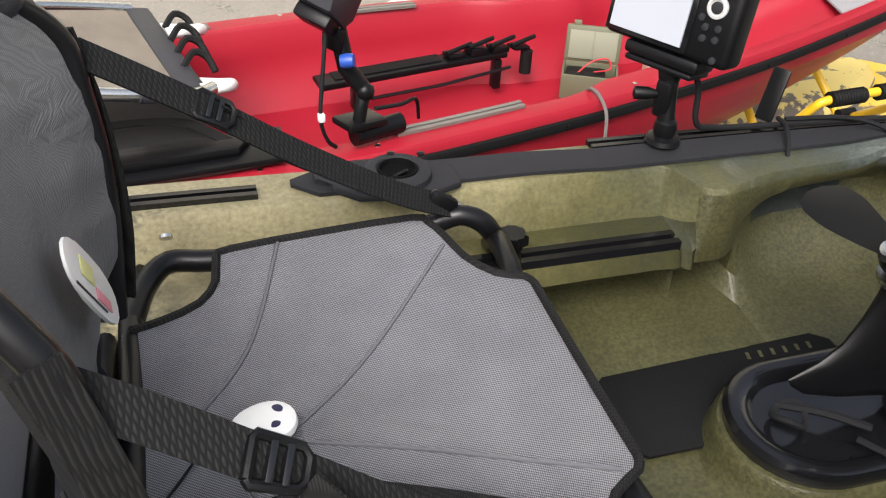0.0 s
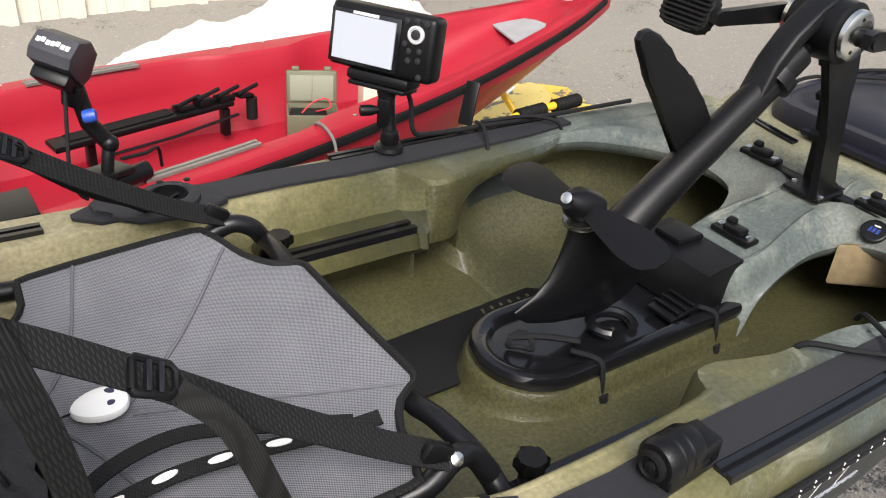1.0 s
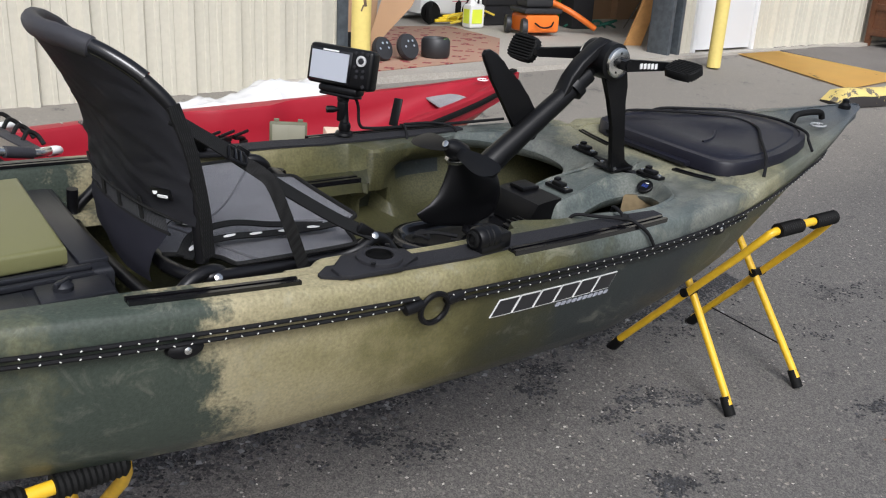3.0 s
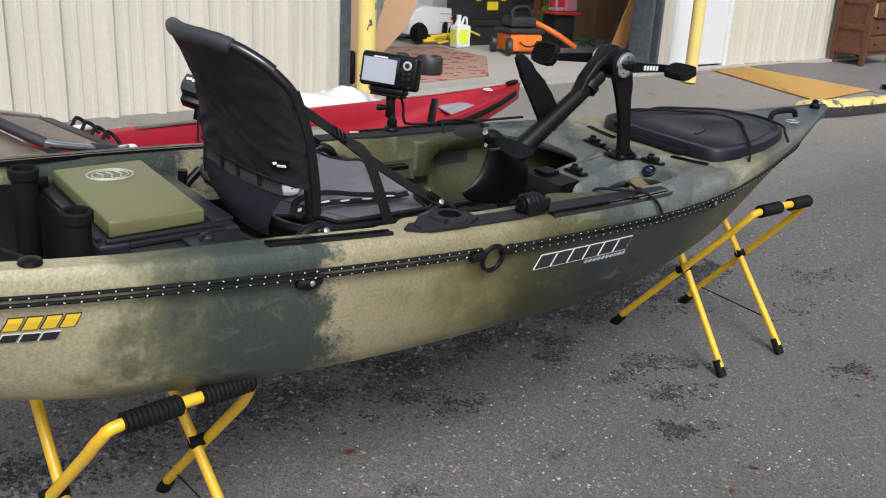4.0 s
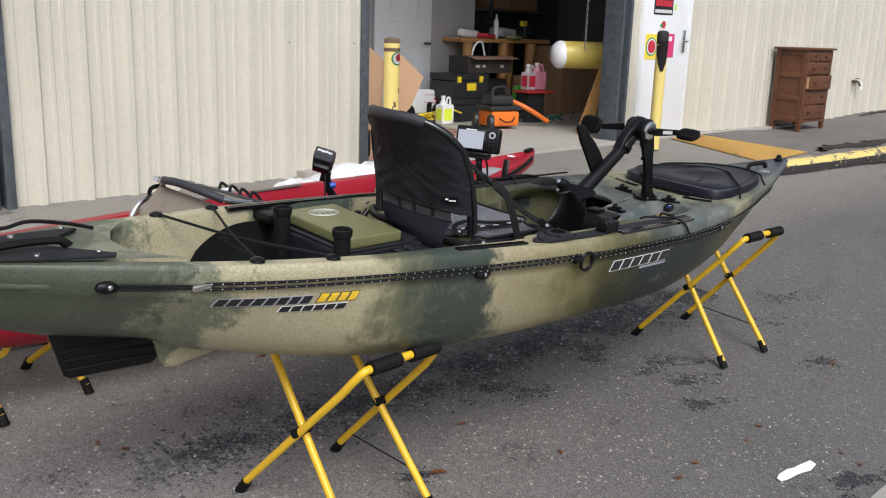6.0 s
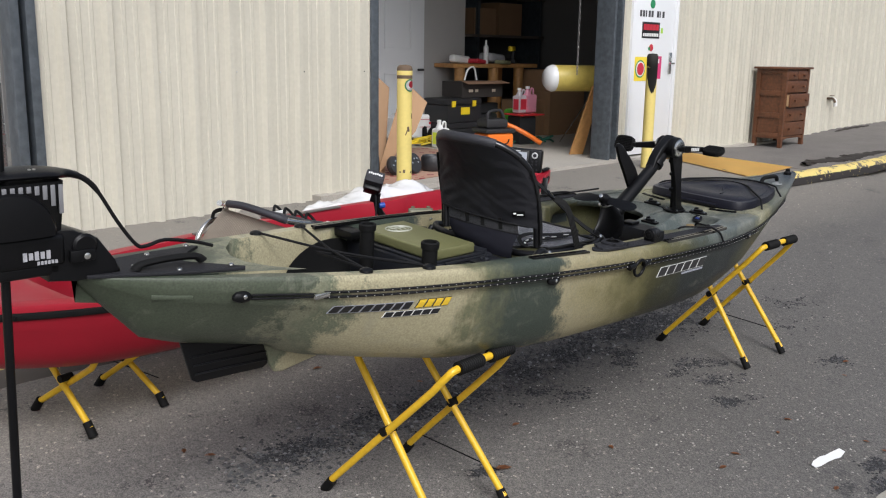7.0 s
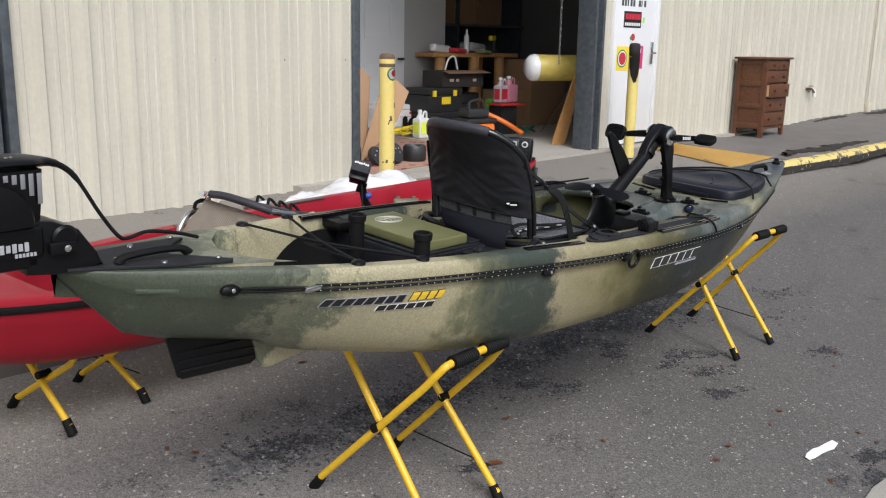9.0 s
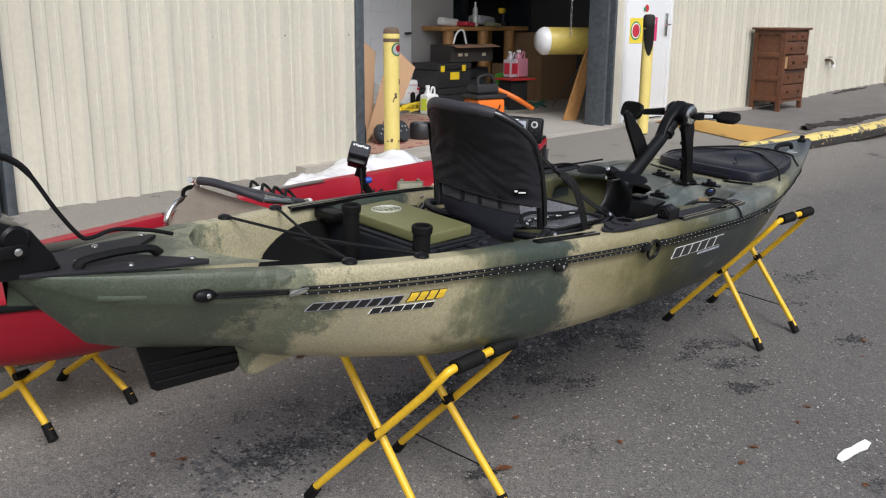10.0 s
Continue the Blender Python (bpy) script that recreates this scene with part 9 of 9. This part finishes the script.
solo("tag", bm, mat("lime_tag", (0.3, 0.7, 0.1), 0.5), "small lime tag on a drum", "tag")
bm = B()
lathe(bm, [(0.03, -0.03), (0.06, -0.035), (0.075, -0.03), (0.11, -0.035), (0.125, -0.02), (0.125, 0.02), (0.11, 0.035), (0.03, 0.03)], (2.88, 4.62, SH + 0.13), (1, -0.7, 0), 24)
solo("trolley_wheel", bm, M_RUBBER, "black trolley wheel beside the bay edge", "wheel")
tr = thing("sack_truck", (5.2, 6.75, SH), "yellow and black hand truck lying by the inner door", "hand truck")
for x, y in ((5.14, 6.72), (5.62, 6.85)):
    bm = B()
    lathe(bm, [(0.03, -0.025), (0.075, -0.025), (0.10, -0.03), (0.118, 0), (0.10, 0.03), (0.075, 0.025), (0.03, 0.025)], (x, y, SH + 0.12), (1, -0.8, 0), 20)
    part("wheel", bm, M_RUBBER, tr)
bm = B()
for k in range(3):
    tube(bm, [(5.2 + 0.05 * k, 6.70, SH + 0.04 + 0.02 * k), (5.75 + 0.05 * k, 6.62, SH + 0.05 + 0.05 * k)], 0.016, 8)
part("frame", bm, M_YPLAST, tr, "yellow tube frame")

# white machine with red bars, by the inner door
mc = thing("snow_thrower", (5.5, 6.95, SH), "white machine with red bars and black wheels by a door", "machine")
bm = B()
prism(bm, [(5.10, 6.82, SH + 0.10), (5.86, 6.82, SH + 0.06), (5.90, 6.82, SH + 0.30), (5.80, 6.82, SH + 0.36), (5.30, 6.82, SH + 0.40), (5.12, 6.82, SH + 0.34)], (0, 0.24, 0), 0.03, 3)
part("housing", bm, M_WHITE, mc, "white sheet-metal housing")
for x, z, w in ((5.74, SH + 0.26, 0.14), (5.66, SH + 0.31, 0.30), (5.66, SH + 0.215, 0.30)):
    bm = B()
    box(bm, (x, 6.816, z), (w, 0.004, 0.03 if w < 0.2 else 0.006), (0, 2, 0))
    part("print", bm, M_SEAL_R, mc, "red bar of a maker's mark")
for x in (5.20, 5.74):
    bm = B()
    lathe(bm, [(0.03, -0.03), (0.07, -0.03), (0.10, -0.035), (0.115, 0), (0.10, 0.035), (0.07, 0.03), (0.03, 0.03)], (x, 6.78, SH + 0.115), (0, 1, 0), 20)
    part("wheel", bm, M_RUBBER, mc)
# coiled yellow and black cord beside it
rnd = random.Random(17)
bm = B()
for k in range(9):
    c = Vector((5.25 + 0.06 * k, 6.55 + rnd.uniform(-0.08, 0.08), SH + 0.02 + rnd.uniform(0, 0.06)))
    tube(bm, [c, c + Vector((0.10, rnd.uniform(-0.08, 0.08), rnd.uniform(0, 0.08))), c + Vector((0.22, rnd.uniform(-0.08, 0.08), rnd.uniform(0, 0.05)))], 0.012, 6, curve=4)
solo("cord_heap", bm, mat("yellow_cord", (0.6, 0.45, 0.03), 0.5), "heap of yellow cord on the workshop floor", "cord")

# white jug
def jug(x, y, z, s, body, label, tint=None):
    th = thing("jug", (x, y, z), label, "jug")
    bm = B()
    prism(bm, [(x - 0.09 * s, y - 0.06 * s, z), (x + 0.09 * s, y - 0.06 * s, z), (x + 0.09 * s, y + 0.06 * s, z), (x - 0.09 * s, y + 0.06 * s, z)], (0, 0, 0.24 * s), 0.025 * s, 3)
    lathe(bm, [(0.05 * s, 0), (0.025 * s, 0.05 * s), (0.022 * s, 0.08 * s)], (x - 0.03 * s, y, z + 0.235 * s), seg=14)
    tube(bm, [(x + 0.02 * s, y, z + 0.24 * s), (x + 0.04 * s, y, z + 0.31 * s), (x + 0.08 * s, y, z + 0.30 * s), (x + 0.085 * s, y, z + 0.2 * s)], 0.012 * s, 8, curve=3)
    part("body", bm, body, th)
    bm = B()
    lathe(bm, [(0.028 * s, 0), (0.028 * s, 0.03 * s), (0.001, 0.031 * s)], (x - 0.03 * s, y, z + 0.31 * s), seg=14)
    part("cap", bm, M_WHITE, th, "white cap")
    if tint:
        bm = B()
        box(bm, (x, y - 0.062 * s, z + 0.12 * s), (0.13 * s, 0.004, 0.14 * s))
        box(bm, (x - 0.092 * s, y, z + 0.12 * s), (0.004, 0.09 * s, 0.14 * s))
        part("label", bm, tint, th, "bright label")
    return th


jug(5.45, 6.38, SH, 1.0, M_WHITE, "white plastic jug with a lime label", mat("lime_label", (0.75, 0.85, 0.06), 0.5))

# tool cases
def tool_case(x, y, z, w, d, h, label, latches=2):
    th = thing("tool_case", (x, y, z), label, "tool case", "stacked tool cases")
    bm = B()
    prism(bm, [(x - w / 2, y - d / 2, z), (x + w / 2, y - d / 2, z), (x + w / 2, y + d / 2, z), (x - w / 2, y + d / 2, z)], (0, 0, h * 0.72), 0.02, 2)
    part("body", bm, M_DARKBOX, th)
    bm = B()
    prism(bm, [(x - w / 2 - 0.005, y - d / 2 - 0.005, z + h * 0.73), (x + w / 2 + 0.005, y - d / 2 - 0.005, z + h * 0.73), (x + w / 2 + 0.005, y + d / 2 + 0.005, z + h * 0.73), (x - w / 2 - 0.005, y + d / 2 + 0.005, z + h * 0.73)], (0, 0, h * 0.27), 0.015, 2)
    part("lid", bm, M_DARKBOX, th)
    for k in range(latches):
        bm = B()
        box(bm, (x - w * 0.35 + w * 0.62 * k, y - d / 2 - 0.012, z + h * 0.78), (0.06, 0.02, 0.075), (0, 0, 0), 0.004)
        part("latch", bm, M_YPLAST, th, "yellow latch")
    return th


tool_case(6.02, 6.72, SH, 0.62, 0.45, 0.28, "black plastic tool case on the workshop floor", 0)
tc = tool_case(5.98, 6.70, SH + 0.28, 0.60, 0.42, 0.30, "black tool case with yellow latches stacked on another")
bm = B()
prism(bm, [(5.90, 6.478, SH + 0.38), (6.06, 6.478, SH + 0.38), (6.06, 6.478, SH + 0.47), (5.90, 6.478, SH + 0.47)], (0, -0.004, 0))
part("label", bm, M_YPLAST, tc, "yellow label")
tool_case(6.55, 6.85, SH, 0.45, 0.4, 0.50, "tall black tool case on the workshop floor", 0)
bm = B()
prism(bm, [(5.98, 6.55, SH + 0.585), (6.70, 6.50, SH + 0.585), (6.70, 6.9, SH + 0.585), (5.98, 6.9, SH + 0.585)], (0, 0, 0.20))
carton = thing("carton", (6.34, 6.7, SH + 0.585), "black printed carton with open flaps on the tool cases", "carton")
part("body", bm, mat("black_carton", (0.03, 0.025, 0.022), 0.7, vary=0.3), carton)
bm = B()
prism(bm, [(5.98, 6.55, SH + 0.787), (6.70, 6.50, SH + 0.787), (6.73, 6.40, SH + 0.76), (6.0, 6.45, SH + 0.755)], (0, 0, 0.006))
part("flap", bm, mat("brown_carton_flap", (0.22, 0.13, 0.08), 0.8), carton, "brown inside of an open flap")
for x, w in ((6.12, 0.07), (6.22, 0.05), (6.52, 0.06)):
    bm = B()
    box(bm, (x, 6.528 - (x - 6.0) * 0.07, SH + 0.67), (w, 0.004, 0.035), (0, 0, -4))
    part("print", bm, mat("tan_print", (0.4, 0.34, 0.26), 0.7) if "tan_print" not in bpy.data.materials else bpy.data.materials["tan_print"], carton, "pale print")
bm = B()
tube(bm, [(6.10, 6.62, SH + 0.80), (6.16, 6.62, SH + 0.93), (6.27, 6.62, SH + 0.96), (6.33, 6.62, SH + 0.80)], 0.012, 6, curve=5)
solo("cable_loop", bm, M_WHITE, "white cable looping out of a carton", "cable")

# wet vacuum
vac = thing("wet_vacuum", (5.72, 5.85, SH), "orange and black wet vacuum with a hose", "vacuum")
bm = B()
prism(bm, [(5.56, 5.70, SH + 0.03), (5.92, 5.62, SH + 0.03), (5.97, 5.90, SH + 0.03), (5.62, 5.98, SH + 0.03)], (0, 0, 0.18), 0.03, 3)
part("tank", bm, M_ORANGE, vac)
bm = B()
prism(bm, [(5.53, 5.69, SH + 0.215), (5.94, 5.60, SH + 0.215), (5.99, 5.91, SH + 0.215), (5.60, 6.0, SH + 0.215)], (0, 0, 0.05), 0.015, 2)
prism(bm, [(5.58, 5.73, SH + 0.265), (5.86, 5.66, SH + 0.265), (5.90, 5.88, SH + 0.265), (5.63, 5.94, SH + 0.265)], (0, 0, 0.12), 0.035, 3)
tube(bm, [(5.60, 5.75, SH + 0.37), (5.62, 5.75, SH + 0.46), (5.78, 5.72, SH + 0.48), (5.84, 5.70, SH + 0.38)], 0.018, 8, curve=3)
part("motor_head", bm, M_DARKBOX, vac, "black motor head with a handle")
for x, y in ((5.50, 5.66), (5.58, 5.99)):
    bm = B()
    lathe(bm, [(0.03, -0.025), (0.085, -0.025), (0.09, 0), (0.085, 0.025), (0.03, 0.025)], (x, y, SH + 0.09), (1, -0.6, 0), 20)
    part("wheel", bm, M_DARKBOX, vac)
bm = B()
tube(bm, [(5.90, 5.66, SH + 0.16), (5.80, 5.60, SH + 0.10), (5.70, 5.62, SH + 0.09), (5.64, 5.66, SH + 0.13)], 0.008, 6, curve=4)
part("cord", bm, M_CORD, vac)
# bright odds and ends beside it
bm = B()
tube(bm, [(6.12, 5.95, SH + 0.30), (6.25, 5.75, SH + 0.20), (6.45, 5.62, SH + 0.06)], 0.03, 10, curve=5)
solo("orange_hose", bm, M_ORANGE, "short orange hose on the workshop floor", "hose")
bm = B()
rnd = random.Random(4)
for k in range(7):
    a = rnd.uniform(0, 6.28)
    p = Vector((6.95 + rnd.uniform(-0.25, 0.25), 6.05 + rnd.uniform(-0.2, 0.2), SH + 0.02))
    tube(bm, [p, p + Vector((0.2 * math.cos(a), 0.15 * math.sin(a), 0.05)), p + Vector((0.3 * math.cos(a + 1), 0.2 * math.sin(a + 1), 0.0))], 0.012, 6, curve=4)
solo("green_rope", bm, mat("dark_green_rope", (0.02, 0.12, 0.08), 0.8), "tangled dark green rope on the floor", "rope")
bm = B()
prism(bm, [(6.86, 6.5, SH), (7.02, 6.45, SH), (7.06, 6.6, SH), (6.9, 6.65, SH)], (0.02, 0, 0.42), 0.04, 2)
solo("green_tool", bm, mat("lime_green_plastic", (0.12, 0.5, 0.05), 0.4), "lime green and black power tool standing on the floor", "power tool")
bm = B()
prism(bm, [(6.55, 6.05, SH), (6.80, 6.0, SH), (6.85, 6.25, SH), (6.6, 6.3, SH)], (0, 0, 0.36), 0.02, 2)
solo("crate", bm, M_DARKBOX, "black crate full of tools", "crate")
bm = B()
prism(bm, [(6.50, 6.0, SH + 0.365), (6.92, 5.95, SH + 0.365), (6.95, 6.3, SH + 0.365), (6.55, 6.33, SH + 0.365)], (0, 0, 0.02), 0.004)
solo("tray_lid", bm, mat("red_tray", (0.5, 0.03, 0.03), 0.4), "flat red tray on a crate", "tray")
jug(6.86, 6.18, SH + 0.388, 1.0, mat("pink_fluid_bottle", (0.62, 0.26, 0.34), 0.25), "clear bottle of pink fluid on a red tray")
jug(6.72, 6.2, SH + 0.388, 0.95, mat("clear_bottle", (0.50, 0.46, 0.48), 0.25), "clear bottle with a dark label", M_SEAL_R)

# log bench
bench = thing("work_bench", (7.05, 7.2, SH), "orange log-leg work bench cluttered with tools", "bench")
bm = B()
prism(bm, [(6.22, 6.95, 1.29), (7.95, 6.95, 1.29), (7.95, 7.5, 1.29), (6.22, 7.5, 1.29)], (0, 0, 0.055), 0.01)
part("top", bm, M_TIMBER, bench)
for x, y in ((6.42, 7.02), (7.08, 7.02), (7.62, 7.02), (6.42, 7.42), (7.62, 7.42)):
    bm = B()
    lathe(bm, [(0.075, SH), (0.07, 0.8), (0.072, 1.29)], (x, y, 0), seg=14)
    part("leg", bm, M_TIMBER, bench, "round log leg")
for nm, c, s, m, lb, ct in (("roll", (6.45, 7.05, 1.40), (0.40, 0.1, 0.1), M_WHITE, "roll of pale paper on the bench", "roll"), ("rag", (6.72, 7.0, 1.375), (0.24, 0.18, 0.06), M_SEAL_R, "crumpled red rag on the bench", "rag"), ("case", (7.2, 7.15, 1.42), (0.42, 0.2, 0.12), mat("grey_case", (0.4, 0.4, 0.42), 0.5), "grey plastic case on the bench", "case"), ("rag", (7.2, 6.95, 1.365), (0.2, 0.16, 0.05), mat("olive_rag", (0.25, 0.25, 0.14), 0.9), "olive glove lying on the bench", "glove")):
    bm = B()
    box(bm, c, s, (0, 4, 12), min(s) * 0.3, 3)
    solo(nm, bm, m, lb, ct)
bm = B()
lathe(bm, [(0.035, 0), (0.035, 0.22), (0.015, 0.25), (0.012, 0.31), (0.001, 0.312)], (6.96, 7.05, 1.346), seg=14)
solo("caulk_tube", bm, M_WHITE, "upright white caulk tube on the bench", "tube")
drl = thing("drill", (7.52, 7.05, 1.346), "yellow and black cordless drill on the bench", "drill")
bm = B()
box(bm, (7.52, 7.05, 1.375), (0.08, 0.1, 0.055), (0, 0, 20), 0.008)
box(bm, (7.52, 7.05, 1.46), (0.04, 0.05, 0.14), (0, 8, 20), 0.01)
part("grip", bm, M_DARKBOX, drl)
bm = B()
box(bm, (7.50, 7.05, 1.55), (0.16, 0.06, 0.07), (0, 0, 20), 0.015)
part("motor", bm, M_YPLAST, drl, "yellow motor body")
# shelves at the back
for z in (1.75, 2.35):
    bm = B()
    box(bm, (8.2, 8.6, z), (3.2, 0.5, 0.04))
    solo("shelf", bm, mat("dark_shelf_board", (0.14, 0.11, 0.09), 0.7) if z < 2 else bpy.data.materials["dark_shelf_board"], "long dark shelf board at the back", "shelf", "back shelves")
for x in (6.75, 8.2, 9.7):
    bm = B()
    box(bm, (x, 8.6, 1.6), (0.05, 0.5, 2.6))
    solo("shelf_post", bm, M_POST, "dark steel upright of the back shelves", "shelf post", "back shelves")
for k, (x, z, w, h, m) in enumerate(((7.55, 1.77, 0.75, 0.22, "k"), (8.4, 1.77, 0.5, 0.40, "c"), (9.0, 1.77, 0.55, 0.5, "c"), (7.3, 2.37, 0.5, 0.35, "k"), (8.1, 2.37, 0.7, 0.45, "c"), (9.1, 2.37, 0.6, 0.4, "k"), (8.6, 0.9, 1.3, 0.5, "k"), (6.95, 1.77, 0.2, 0.12, "w"))):
    bm = B()
    prism(bm, [(x - w / 2, 8.40, z), (x + w / 2, 8.40, z), (x + w / 2, 8.80, z), (x - w / 2, 8.80, z)], (0, 0, h), 0.03 if m == "k" else 0.004)
    solo("carton" if m != "k" else "gear_bag", bm, {"c": M_CARD, "k": M_DARKBOX, "w": M_WHITE}[m], {"c": "brown cardboard carton on a back shelf", "k": "dark gear bag stored at the back", "w": "small white box on a back shelf"}[m], "carton" if m != "k" else "bag", "stored boxes")
for x, y, z, w, h in ((8.3, 6.9, SH, 0.8, 0.62), (7.75, 7.0, SH + 0.0, 0.4, 0.5), (8.2, 7.0, SH + 0.62, 0.6, 0.3)):
    bm = B()
    prism(bm, [(x - w / 2, y - 0.25, z), (x + w / 2, y - 0.25, z), (x + w / 2, y + 0.25, z), (x - w / 2, y + 0.25, z)], (0, 0, h), 0.004)
    solo("carton", bm, M_CARD, "brown cardboard carton stacked on the floor", "carton", "floor cartons")
# wrapped yellow roll slung at the side
rl = thing("wrapped_roll", (6.3, 4.95, 1.05), "yellow roll wrapped in clear film hung beside the post", "roll")
bm = B()
lathe(bm, [(0.001, -0.02), (0.09, -0.01), (0.135, 0.03), (0.152, 0.09), (0.152, 1.1), (0.14, 1.14)], (6.08, 5.27, 1.21), (0.80, -0.42, 0), 22)
part("core", bm, mat("yellow_foam_roll", (0.50, 0.39, 0.09), 0.35, vary=0.3, scale=12), rl)
bm = B()
lathe(bm, [(0.001, -0.03), (0.095, -0.02), (0.140, 0.02), (0.157, 0.06), (0.156, 0.09)], (6.08, 5.27, 1.21), (0.80, -0.42, 0), 22)
part("film", bm, M_FILM, rl, "white film bunched at the end")
# chain, plank, pole
bm = B()
for k in range(84):
    z = 4.44 - 0.038 * k
    c = Vector((5.93, 4.72, z))
    d = Vector((1, 0, 0)) if k % 2 else Vector((0, 1, 0))
    tube(bm, [c + d * 0.010 * math.cos(a) + Vector((0, 0, 0.024 * math.sin(a))) for a in (j * math.pi / 4 for j in range(9))], 0.0035, 5)
solo("hoist_chain", bm, mat("dull_chain_steel", (0.22, 0.21, 0.20), 0.5, metal=0.8), "thin steel hoist chain hanging in the bay", "chain")
bm = B()
prism(bm, [(6.14, 4.92, SH), (6.30, 4.86, SH), (6.52, 4.80, 1.10), (6.42, 4.84, 1.13)], (0.01, 0.03, 0))
solo("plank", bm, M_TIMBER, "pine plank leaning on the bay post", "plank")
bm = B()
tube(bm, [(7.26, 5.95, SH + 0.008), (6.58, 4.98, 1.02)], 0.008, 8)
solo("pole", bm, M_STEEL, "thin pale pole leaning inside the bay", "pole")
# workshop contents hung on the dark right wall
bm = B()
box(bm, (9.2, 6.2, 1.1), (1.0, 0.5, 1.5), (0, 0, 0), 0.02)
solo("cabinet", bm, M_DARKBOX, "dark cabinet in the shade at the back", "cabinet")
